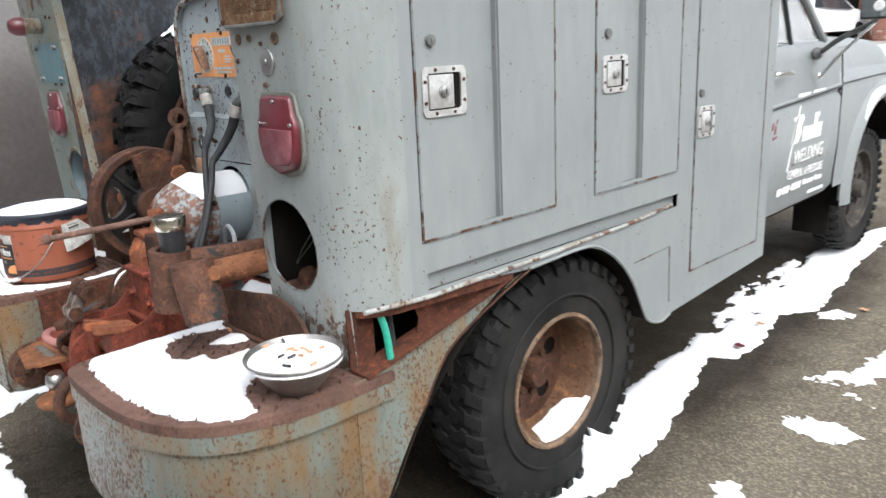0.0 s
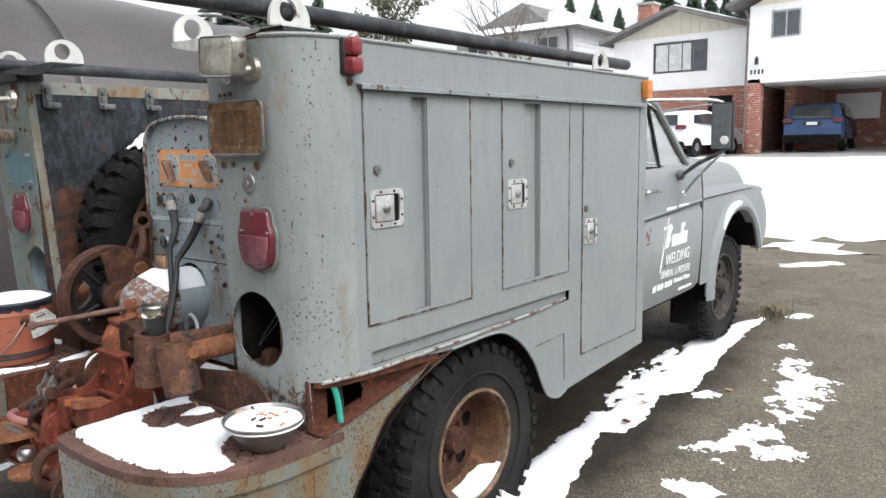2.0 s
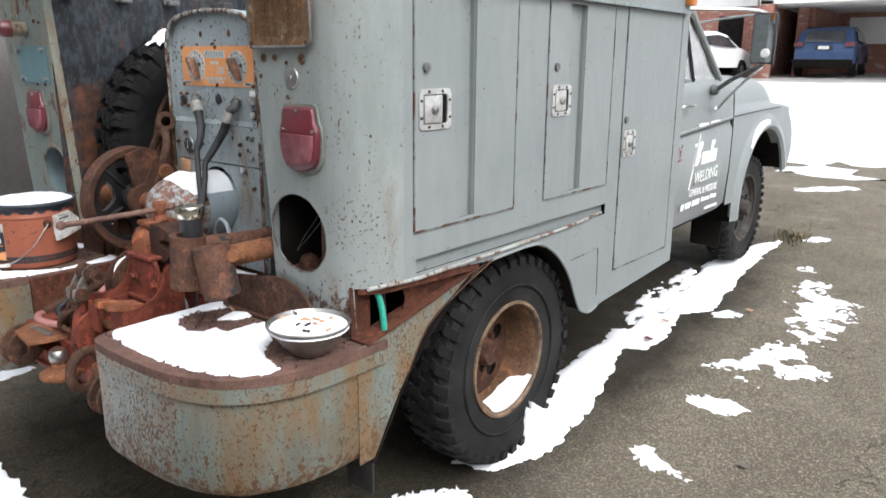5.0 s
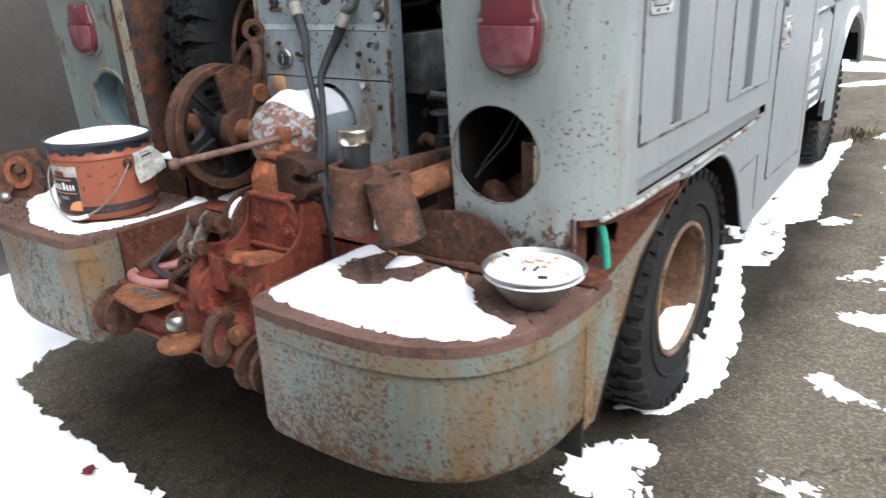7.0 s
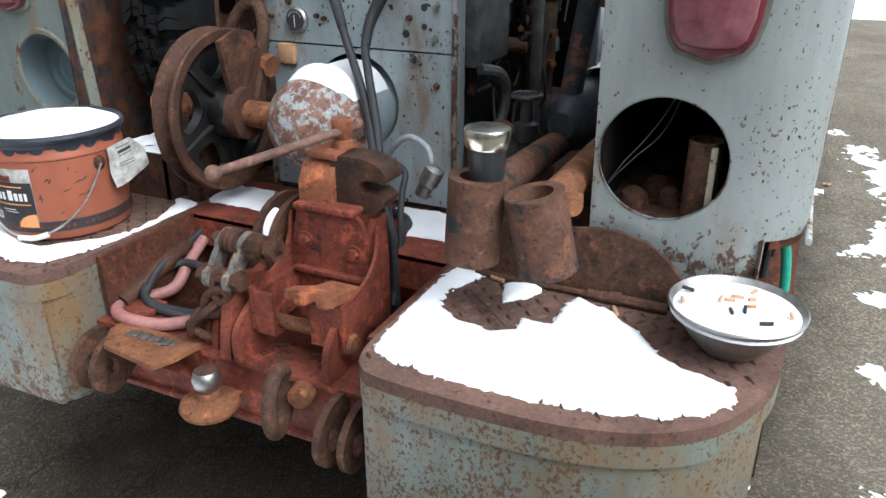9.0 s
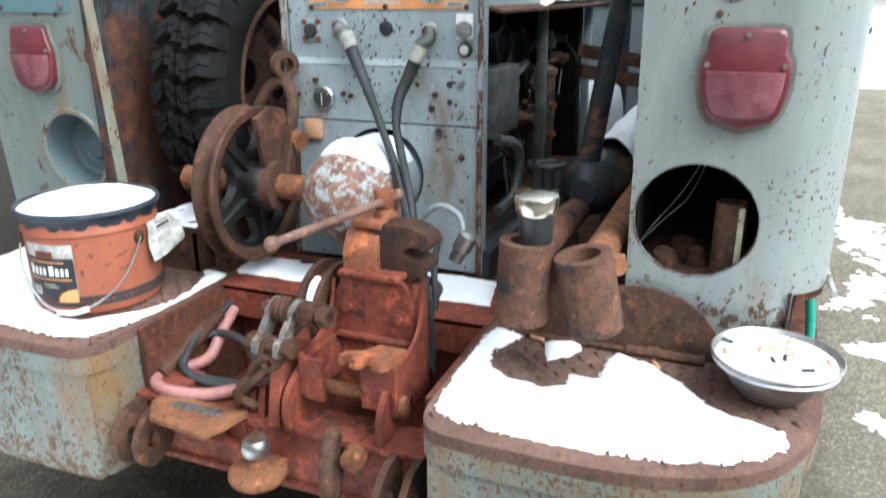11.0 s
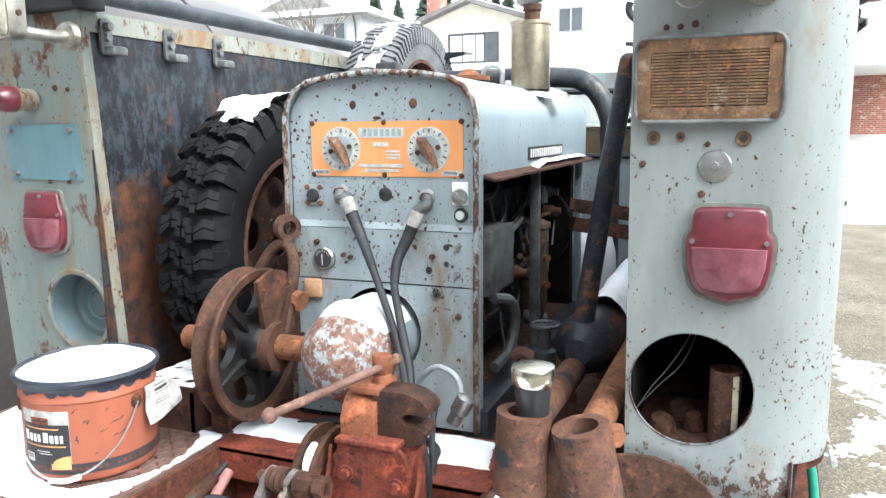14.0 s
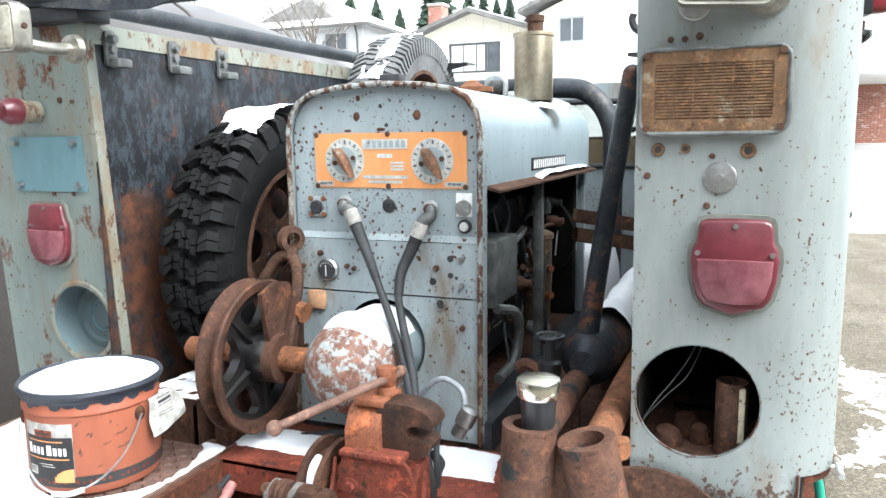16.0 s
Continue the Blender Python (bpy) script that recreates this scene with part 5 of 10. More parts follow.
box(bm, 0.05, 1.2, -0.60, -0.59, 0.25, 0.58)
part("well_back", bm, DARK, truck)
bm = B()
tube(bm, [(u, -W - 0.001, v) for u, v in wl_pts[3:]] + [(1.20, -W - 0.001, 0.389), (1.26, -W - 0.001, 0.40)], 0.005, 6, 4)
part("arch_lip", bm, GREY_CLEAN, truck)

bm = B()
tube(bm, [(0.03, -W - 0.002, 0.752), (0.20, -W - 0.003, 0.740), (0.35, -W - 0.003, 0.741), (0.54, -W - 0.003, 0.741), (0.80, -W - 0.003, 0.746), (1.02, -W - 0.003, 0.751), (1.245, -W - 0.003, 0.764)], 0.0055, 8, 3)
part("box_lip", bm, LIPPAINT, truck, "rust-chipped rolled lip along the tool box")
bm = B()
tube(bm, [(1.045, -W - 0.001, 0.621), (1.15, -W - 0.001, 0.626), (1.243, -W - 0.001, 0.629)], 0.0022, 6, 2)
tube(bm, [(1.244, -W - 0.001, 0.629), (1.248, -W - 0.001, 0.53), (1.251, -W - 0.001, 0.444)], 0.0022, 6, 2)
part("panel_seam", bm, SEAM, truck)

# step bumper tanks
DECKZ = 0.598


def bumper(sign, inner):
    outer = [(0.10, W), (0.0, W), (-0.12, 0.980), (-0.21, 0.958), (-0.295, 0.912), (-0.352, 0.842), (-0.382, 0.762), (-0.396, 0.68), (-0.40, 0.56), (-0.396, inner + 0.065), (-0.378, inner + 0.022), (-0.335, inner + 0.003), (-0.27, inner), (-0.1, inner), (0.10, inner)]
    if sign > 0:
        outer = [(u * 0.97 if u < 0 else u, v) for u, v in outer]
    line = [(p.x, p.y * sign) for p in curve_pts([(u, v, 0) for u, v in outer], 4)]
    bm = B()
    plate(bm, line, [], XY(DECKZ - 0.022), 0.022)
    deck = part("bumper_deck", bm, DECK, truck, "rusted tread-plate bumper deck")
    bm = B()
    for i in range(19):
        for j in range(26):
            x, y = -0.375 + 0.026 * i, (inner + 0.02 + 0.026 * j) * sign
            if x > 0.08 or abs(y) > W - 0.03 or math.hypot(max(0.0, -x - 0.13), max(0.0, abs(y) - 0.71)) > 0.235:
                continue
            a = radians(45 if (i + j) % 2 else -45)
            dx, dy = 0.0125 * math.cos(a), 0.0125 * math.sin(a)
            ex, ey = -0.0042 * math.sin(a), 0.0042 * math.cos(a)
            vs = [bm.verts.new((x + p, y + q, DECKZ)) for p, q in ((dx, dy), (ex, ey), (-dx, -dy), (-ex, -ey))] + [bm.verts.new((x, y, DECKZ + 0.0055))]
            for k in range(4):
                bm.faces.new((vs[k], vs[(k + 1) % 4], vs[4]))
    tp = part("tread_pattern", bm, DECKWORN, deck)
    tp["kind"] = "stuff"
    bm = B()
    strip(bm, line, lambda u, v, w: (u, v, DECKZ - 0.060 + w), 0.037, 0.012 * sign)
    rim = part("bumper_rim", bm, GREEN, truck, "chipped painted rim band under the deck")
    inset = [(p[0] * 0.985 + 0.002, p[1] - 0.012 * sign if abs(p[1]) > inner + 0.03 else p[1] + 0.002 * sign) for p in line]
    bm = B()
    cols = []
    for u, v in inset:
        zb = 0.288
        cols.append((bm.verts.new((u, v, DECKZ - 0.052)), bm.verts.new((u, v, zb + 0.03)), bm.verts.new((u * 0.97, v - 0.014 * sign * (1 if abs(v) > inner + 0.05 else -1), zb))))
    for a, b in zip(cols, cols[1:]):
        bm.faces.new((a[0], b[0], b[1], a[1]))
        bm.faces.new((a[1], b[1], b[2], a[2]))
    bm.faces.new([c[2] for c in cols])
    part("bumper_tank", bm, GREEN, truck, "grey-green painted bumper tank mottled with rust")
    bm = B()
    box(bm, -0.29 if sign < 0 else -0.25, 0.10, (inner - 0.016) * sign, (inner - 0.004) * sign, 0.30, DECKZ - 0.006)
    part("tank_inner_plate", bm, RUSTPANEL, truck, "dark red rusted inner plate")


bumper(-1, 0.372)
bumper(1, 0.315)
bm = B()
plate(bm, [(0.0, 0.54), (0.0, 0.600), (0.03, 0.602), (0.16, 0.622), (0.27, 0.658), (0.56, 0.718), (0.40, 0.660), (0.27, 0.585), (0.19, 0.475), (0.14, 0.40), (0.10, 0.335), (0.06, 0.275), (0.0, 0.275)], [], XZ(-W + 0.0095), 0.003)
part("splash_panel", bm, GREEN, truck, "grey-green panel running up to the wheel arch")
bm = B()
tube(bm, [(0.06, -W + 0.009, 0.275), (0.10, -W + 0.009, 0.335), (0.19, -W + 0.009, 0.475), (0.27, -W + 0.009, 0.585), (0.40, -W + 0.005, 0.655), (0.56, -W, 0.718)], 0.003, 6, 3)
part("rusted_edge", bm, RUST, truck)
bm = B()
box(bm, 0.09, 0.10, -0.93, -0.83, 0.13, 0.3, 0.004)
part("mud_flap", bm, MUD, truck)

# the other tool box
N0 = len(BUILT)
bm = B()
plate(bm, [(0.60, 0.565), (0.60, 1.60), (W, 1.60), (W, 0.565)], [circ(0.722, 0.860, 0.104, 36)], RP(0.0), 0.003)
part("rear_post", bm, PALE, truck, "pale green rear post with rusted edge")
bm = B()
lathe(bm, [(0, 0.066), (0.03, 0.066), (0.034, 0.072), (0.066, 0.072), (0.071, 0.062), (0.088, 0.065), (0.099, 0.006), (0.106, 0.0)], (SL(0.86), 0.722, 0.860), (1, 0, 0), 36)
cover = part("port_cover", bm, painted("port_cover_paint", (0.095, 0.135, 0.145), (0.125, 0.165, 0.175), rust=0.45, spot=120, dots=1.0, stain=0.3), truck, "recessed round cover plate")
bm = B()
lathe(bm, [(0.096, -0.002), (0.100, -0.005), (0.108, -0.005), (0.112, 0.001)], (SL(0.86), 0.722, 0.860), (1, 0, 0.06), 40)
part("port_rim", bm, EDGE, cover, "rusted rim of the round cover")
bm = B()
for r in (0.042, 0.078):
    lathe(bm, [(r - 0.003, 0.072), (r, 0.066), (r + 0.003, 0.072)], (SL(0.86), 0.722, 0.860), (1, 0, 0), 32)
part("pressed_ring", bm, BLUEPLATE, cover)
bm = B()
plate(bm, [(0.597, 0.565), (0.615, 0.565), (0.615, 1.602), (0.597, 1.602)], [], RP(-0.003), 0.03)
box(bm, 0.0, 1.95, 0.596, 0.62, 1.555, 1.602)
part("corner_angle", bm, EDGE, truck, "rusty cream edge angle")
bm = B()
box(bm, 0.01, 1.95, 0.600, 0.606, 0.565, 1.56)
part("box_inner_side", bm, BOXDARK, truck, "black painted inner wall streaked with rust")
bm = B()
box(bm, 0.06, 1.95, W - 0.003, W, 0.45, 1.60)
part("box_side", bm, GREY_CLEAN, truck)
bm = B()
box(bm, 0.0, 1.95, 0.6, W, 1.598, 1.603)
part("box_roof", bm, GREY_CLEAN, truck)
bm = B()
box(bm, 1.947, 1.95, 0.6, W, 0.45, 1.6)
part("box_end", bm, GREY_CLEAN, truck)
for hx in (0.065, 0.285, 0.49):
    bm = B()
    plate(bm, rrect(hx - 0.017, hx + 0.017, 1.505, 1.590, 0.010), [], XZ(0.586), 0.008)
    hg = part("hasp", bm, HASP, truck, "worn steel hasp")
    bm = B()
    cyl(bm, (hx, 0.592, 1.570), (hx, 0.57, 1.570), 0.012, 0.010, 10)
    cyl(bm, (hx, 0.592, 1.545), (hx, 0.575, 1.545), 0.010, 0.010, 10)
    box(bm, hx - 0.010, hx + 0.040, 0.558, 0.59, 1.502, 1.524, 0.006)
    part("hasp_catch", bm, HASP, hg)
nudge(N0, FARBOX)
# lamps on the rear posts
GASKET = surface("grey_lamp_gasket", (0.13, 0.14, 0.12), (0.20, 0.205, 0.18), 0.8)
def tail_lamp(y0, z0, s=1.0):
    half = [(0.0, 0.070), (0.044, 0.069), (0.054, 0.065), (0.058, 0.055), (0.060, 0.030), (0.067, 0.020), (0.069, 0.0), (0.066, -0.034), (0.059, -0.062), (0.047, -0.078), (0.022, -0.086), (0.0, -0.092)]
    sil = half + [(-u, v) for u, v in half[-2:0:-1]]
    bm = B()
    plate(bm, [(y0 + u * s * 1.1, z0 + v * s * 1.1) for u, v in sil], [], RP(-0.008), 0.008)
    lamp = part("tail_lamp", bm, GASKET, truck, "shield-shaped red tail lamp with faded lens")
    low = [(-0.060, 0.002), (0.060, 0.002), (0.058, -0.030), (0.050, -0.058), (0.040, -0.070), (0.0, -0.074), (-0.040, -0.070), (-0.050, -0.058), (-0.058, -0.030)]
    for shape, dx, dep, m, nm in ((sil, 0.022, 0.018, LENS, "lens"), (low, 0.030, 0.009, LENSLOW, "lower_lens")):
        bm = B()
        q = [Vector((0, y0 + u * s, z0 + v * s)) for u, v in shape]
        mid = Vector((0, y0, z0 - 0.01))
        rows = []
        for f, back in ((1.0, dep), (1.0, 0.006), (0.975, 0.002), (0.93, 0.0)):
            rows.append([(SL(z0) - dx + back, (mid + (p - mid) * f).y, (mid + (p - mid) * f).z) for p in q + q[:1]])
        vs = [[bm.verts.new(p) for p in r[:-1]] for r in rows]
        for a, b in zip(vs, vs[1:]):
            for j in range(len(a)):
                bm.faces.new((a[j], a[(j + 1) % len(a)], b[(j + 1) % len(a)], b[j]))
        bm.faces.new(vs[-1])
        part(nm, bm, m, lamp)
    for u, v in ((-0.058, 0.012), (0.058, 0.012), (0.0, 0.058)):
        bm = B()
        cyl(bm, (SL(z0) - 0.026, y0 + u * s, z0 + v), (SL(z0) - 0.018, y0 + u * s, z0 + v), 0.0045, 0.0045, 8)
        part("screw", bm, STEEL, lamp)
    return lamp


N0 = len(BUILT)
tail_lamp(0.783, 1.10)
nudge(N0, FARBOX)
N0 = len(BUILT)
tail_lamp(-0.776, 1.128)
bm = B()
plate(bm, rrect(-0.846, -0.618, 1.338, 1.474, 0.022), [rrect(-0.822, -0.642, 1.362, 1.45, 0.004)], YZ(-0.010), 0.010)
grille = part("vent_grille", bm, VENT, truck, "rusted louvred vent plate")
bm = B()
tube(bm, [(-0.009, u, v) for u, v in rrect(-0.846, -0.618, 1.338, 1.474, 0.022)], 0.004, 8, 1, True)
part("rolled_edge", bm, HASP, grille, "pale worn rolled edge")
for k in range(17):
    bm = B()
    z = 1.364 + 0.0051 * k
    box(bm, -0.0085, -0.003, -0.822, -0.642, z, z + 0.0036)
    part("louvre", bm, VENT, grille)
bm = B()
box(bm, -0.003, -0.001, -0.823, -0.641, 1.361, 1.451)
for k in range(5):
    box(bm, -0.0092, -0.0032, -0.794 + 0.030 * k, -0.7905 + 0.030 * k, 1.362, 1.45)
part("grille_back", bm, VENT, grille)
for u in (-0.835, -0.629):
    for v in (1.347, 1.465):
        bm = B()
        cyl(bm, (-0.014, u, v), (-0.008, u, v), 0.006, 0.006, 8)
        part("screw", bm, RUSTB, grille)
for yy, zz, rr in ((-0.748, 1.265, 0.027), (-0.70, 1.545, 0.027), (-0.775, 1.57, 0.03)):
    bm = B()
    lathe(bm, [(0, -0.008), (0.006, -0.008), (0.007, -0.005), (rr * 0.9, -0.003), (rr, 0.0), (0, 0)], (SL(zz), yy, zz), (1, 0, 0), 24)
    part("reflector_disc", bm, STEEL, truck, "round bare metal disc with centre screw")
for yy, zz, rr in ((-0.648, 1.312, 0.0075), (-0.692, 1.313, 0.0055), (-0.79, 1.31, 0.0085)):
    bm = B()
    lathe(bm, [(rr * 0.75, -0.002), (rr * 1.3, -0.003), (rr * 1.5, 0.0), (rr * 0.75, 0.0)], (SL(zz), yy, zz), (1, 0, 0), 14)
    bh = part("bolt_hole", bm, VENT, truck)
    bm = B()
    lathe(bm, [(0, -0.0012), (rr * 0.8, -0.0012), (rr * 0.8, 0.001)], (SL(zz), yy, zz), (1, 0, 0), 14)
    part("bore", bm, INK, bh)
for yy, zz, rr in ((-0.664, 1.491, 0.005), (-0.686, 1.491, 0.005), (-0.709, 1.494, 0.006), (-0.735, 1.301, 0.005), (-0.631, 1.268, 0.006), (-0.729, 1.218, 0.006), (0.72, 1.50, 0.006), (0.66, 1.42, 0.006), (0.70, 1.425, 0.008), (0.76, 1.195, 0.006), (0.695, 1.195, 0.006)):
    bm = B()
    lathe(bm, [(0, -0.005), (rr * 0.7, -0.004), (rr, 0.0)], (SL(zz), yy, zz), (1, 0, 0), 10)
    part("rusted_bolt", bm, RUSTB, truck)
    if yy > 0:
        nudge(len(BUILT) - 1, [f - p for f, p in zip(FARBOX, POST)])
# work lamps on stalks
for yy, zz, xx, tip in ((-0.748, 1.580, -0.035, 4), (0.695, 1.575, -0.13, 0)):
    turn = Matrix.Translation((xx, yy, zz)) @ Matrix.Rotation(radians(tip), 4, "X")
    bm = B()
    rings(bm, [[tuple(turn @ Vector((x, u * q, v * q))) for u, v in rrect(-0.073, 0.073, -0.050, 0.050, 0.016)] for x, q in ((-0.030, 0.90), (-0.032, 0.97), (-0.026, 1.0), (0.004, 1.0), (0.014, 0.95), (0.020, 0.85))])
    wlmp = part("work_lamp", bm, NICKEL, truck, "boxy work lamp in aged nickel with a ribbed lens")
    bm = B()
    rings(bm, [[tuple(turn @ Vector((x, u * q, v * q))) for u, v in rrect(-0.066, 0.066, -0.044, 0.044, 0.012)] for x, q in ((-0.026, 1.0), (-0.033, 0.97), (-0.036, 0.84), (-0.037, 0.5), (-0.037, 0.02))])
    part("lamp_lens", bm, LAMPGLASS, wlmp, "yellowed ribbed lens")
    bm = B()
    lathe(bm, [(0, 0.004), (0.006, 0.004), (0.007, 0)], turn @ Vector((-0.008, -0.073, 0.004)), (0, -1, 0), 10)
    part("bezel_screw", bm, RUSTB, wlmp)
    bm = B()
    tube(bm, [(xx, yy - 0.05, zz - 0.03), (xx * 0.6, yy - 0.06, zz - 0.035), (0.0, yy - 0.06, zz - 0.03)], 0.014, 10)
    lathe(bm, [(0, -0.02), (0.03, -0.014), (0.034, 0), (0, 0)], (0, yy - 0.06, zz - 0.03), (1, 0, 0), 16)
    part("lamp_stalk", bm, NICKEL, wlmp)
nudge(N0, POST)
N0 = len(BUILT)
# oval marker lamp and blue patch on the pale post
bm = B()
lathe(bm, [(0.027, 0.0), (0.027, -0.045), (0.032, -0.049), (0.032, -0.055)], (0, 0.778, 1.398), (1, 0, 0), 20)
mk = part("marker_lamp", bm, EDGE, truck, "red oval marker lamp on a cream base")
bm = B()
lathe(bm, [(0.032, -0.055), (0.031, -0.08), (0.020, -0.098), (0, -0.104)], (0, 0.778, 1.398), (1, 0, 0), 20)
part("marker_lens", bm, LENS, mk)
bm = B()
plate(bm, [(0.645, 1.20), (0.885, 1.20), (0.885, 1.337), (0.645, 1.337)], [], RP(-0.004), 0.004)
bp = part("blue_plate", bm, BLUEPLATE, truck, "blue painted patch plate with four bolts")
for yy in (0.665, 0.862):
    for zz in (1.216, 1.322):
        bm = B()
        cyl(bm, (SL(zz) - 0.016, yy, zz), (SL(zz) - 0.003, yy, zz), 0.008, 0.008, 8)
        part("bolt", bm, STEEL, bp)
nudge(N0, FARBOX)
# side markers
bm = B()
box(bm, 0.130, 0.178, -1.0, -0.965, 1.528, 1.622, 0.006)
sm = part("side_marker", bm, INK, truck, "red side marker lamp on a black base")
for zc, hz, hx in ((1.598, 0.024, 0.020), (1.552, 0.022, 0.022)):
    bm = B()
    rings(bm, [[(0.154 + u * q, yv, zc + v * q) for u, v in rrect(-hx, hx, -hz, hz, 0.012)] for yv, q in ((-0.998, 1.0), (-1.016, 1.0), (-1.025, 0.86), (-1.029, 0.55), (-1.029, 0.02))])
    part("marker_lens", bm, LENSBRIGHT, sm)
bm = B()
lathe(bm, [(0, 0.006), (0.008, 0.006), (0.010, 0)], (0.160, -0.985, 1.513), (0, -1, 0), 12)
part("bolt", bm, RUSTB, sm)
bm = B()
box(bm, 1.885, 1.935, -1.02, -0.985, 1.53, 1.61, 0.01)
part("amber_marker", bm, AMBER, truck, "amber side marker lamp")

# pipe racks on top of the boxes
def rack(y_in, y_out, zt, y_pipe, z_pipe, x0, x1, xs):
    for i, xx in enumerate(xs):
        bm = B()
        s = 1 if y_out < 0 else -1
        plate(bm, [(y_in, zt + 0.026), (y_in - s * 0.11, zt + 0.006), (y_in - s * 0.20, zt + 0.008), (y_pipe + s * 0.02, zt + 0.032), (y_pipe + s * 0.02, zt + 0.036), (y_in, zt + 0.036)], [], YZ(xx - 0.055), 0.006)
        box(bm, xx - 0.055, xx + 0.055, min(y_in, y_out), max(y_in, y_out), zt + 0.036, zt + 0.040)
        br = part("rack_bar", bm, (EARPAINT if y_out < 0 else BLACKRUST) if i == 0 else BLACK, truck, "rack cross bar")
        bm = B()
        box(bm, xx - 0.048, xx + 0.05, min(y_pipe + s * 0.12, y_out), max(y_pipe + s * 0.12, y_out), zt, zt + 0.036, 0.002)
        part("rack_block", bm, BLACK, br, "black block under the cross bar")
        for ye in (y_in - s * 0.03, y_pipe - s * 0.035):
            if i and ye == y_in - s * 0.03:
                continue
            bm = B()
            zb = zt + 0.04
            plate(bm, [(-0.066, zb), (0.066, zb), (0.066, zb + 0.012)] + [(0.066 * math.cos(radians(a)), zb + 0.016 + 0.066 * math.sin(radians(a))) for a in range(12, 180, 12)] + [(-0.066, zb + 0.012)], [circ(-0.006, zb + 0.040, 0.028, 20)], lambda u, v, w: (xx + u, ye + w - 0.005, v), 0.01)
            bmesh.ops.bevel(bm, geom=[e for e in bm.edges if e.calc_face_angle(0) > 1.2], offset=0.0015, segments=1, affect="EDGES")
            part("ear", bm, EARPAINT, br, "rounded white metal ear with a hole")
    bm = B()
    cyl(bm, (x0, y_pipe, z_pipe), (x1, y_pipe, z_pipe), 0.024, 0.024, 14)
    part("rack_pipe", bm, BLACKRUST, truck, "long black steel pipe on the rack")


rack(-0.37, -0.87, 1.617, -0.80, 1.703, -1.05, 2.12, (0.098, 1.80))
rack(0.30, 0.90, 1.612, 0.74, 1.675, -0.9, 2.0, (0.05, 1.80))

# bed floor and rear beam
N0 = len(BUILT)
bm = B()
box(bm, 0.05, 1.95, -0.61, 0.69, 0.545, 0.56)
part("bed_floor", bm, RUSTB, truck, "rusted steel bed floor")
bm = B()
box(bm, 0.045, 0.30, -0.34, 0.39, 0.562, 0.576, 0.003)
box(bm, 0.045, 0.055, -0.34, 0.39, 0.50, 0.575)
box(bm, 0.10, 0.12, -0.34, 0.39, 0.28, 0.56)
part("rear_beam", bm, RUSTRED, truck, "red-oxide rear channel beam")
nudge(N0, (-0.023, -0.025, 0.018))
bm = B()
box(bm, -0.274, -0.185, -0.342, 0.332, 0.441, 0.455, 0.002)
box(bm, -0.264, -0.250, -0.342, 0.332, 0.326, 0.442)
box(bm, -0.274, -0.20, -0.342, 0.332, 0.314, 0.327, 0.002)
box(bm, -0.20, 0.08, -0.33, 0.32, 0.33, 0.342)
hb = part("hitch_beam", bm, RUSTRED, truck, "rusty red hitch channel between the bumper tanks")
LUG = [(-0.255, 0.445), (-0.285, 0.458), (-0.325, 0.452), (-0.355, 0.428), (-0.369, 0.396), (-0.363, 0.362), (-0.342, 0.340), (-0.315, 0.335), (-0.290, 0.346), (-0.255, 0.372)]
for yy, dz in ((-0.338, 0.0), (-0.288, -0.004), (0.243, -0.004), (0.300, -0.008)):
    bm = B()
    plate(bm, [(p.x, p.y + dz) for p in curve_pts([(u, v, 0) for u, v in LUG], 3)], [circ(-0.322, 0.388 + dz, 0.017, 14, 0.024)], XZ(yy - 0.007), 0.014)
    bmesh.ops.bevel(bm, geom=[e for e in bm.edges if e.calc_face_angle(0) > 1.2], offset=0.002, segments=1, affect="EDGES")
    part("lug_plate", bm, RUSTB, hb)
bm = B()
plate(bm, [(-0.268, 0.240), (-0.300, 0.246), (-0.353, 0.207), (-0.372, 0.066), (-0.335, 0.048), (-0.268, 0.036)], [], XY(0.456), 0.010)
sp = part("step_plate", bm, RUSTOR, hb, "welded tow step plate")
bm = B()
loft(bm, [[(-0.350, 0.195, 0.456), (-0.290, 0.040, 0.456), (-0.268, 0.036, 0.372), (-0.350, 0.195, 0.456)], [(-0.268, 0.205, 0.456), (-0.268, 0.05, 0.456), (-0.262, 0.046, 0.372), (-0.268, 0.205, 0.456)]])
part("step_gusset", bm, RUSTRED, sp)
bm = B()
for k in range(9):
    box(bm, -0.312 + 0.004 * (k % 3), -0.288 + 0.003 * (k % 2), 0.185 - 0.0135 * k, 0.1965 - 0.0135 * k, 0.4665, 0.4685 + 0.001 * (k % 2), 0.0005)
part("weld_patch", bm, STEEL, sp, "pale worn weld patch")
bm = B()
lathe(bm, [(0, 0.0), (0.040, 0.0), (0.054, 0.007), (0.058, 0.016), (0.055, 0.024), (0.032, 0.031), (0.024, 0.036), (0.021, 0.050), (0, 0.050)], (-0.322, -0.016, 0.358), (0, 0, 1), 28)
box(bm, -0.33, -0.25, -0.046, 0.014, 0.362, 0.376, 0.003)
part("ball_mount", bm, RUSTOR, hb)
bm = B()
lathe(bm, [(0.018, 0.0), (0.025, 0.008), (0.027, 0.020), (0.025, 0.034), (0.020, 0.041)], (-0.322, -0.016, 0.410), (0, 0, 1), 24)
part("ball", bm, STEEL, hb, "worn steel tow ball")
bm = B()
lathe(bm, [(0, 0.007), (0.012, 0.006), (0.021, 0.0)], (-0.322, -0.016, 0.451), (0, 0, 1), 20)
part("ball_top", bm, RUSTB, hb)
bm = B()
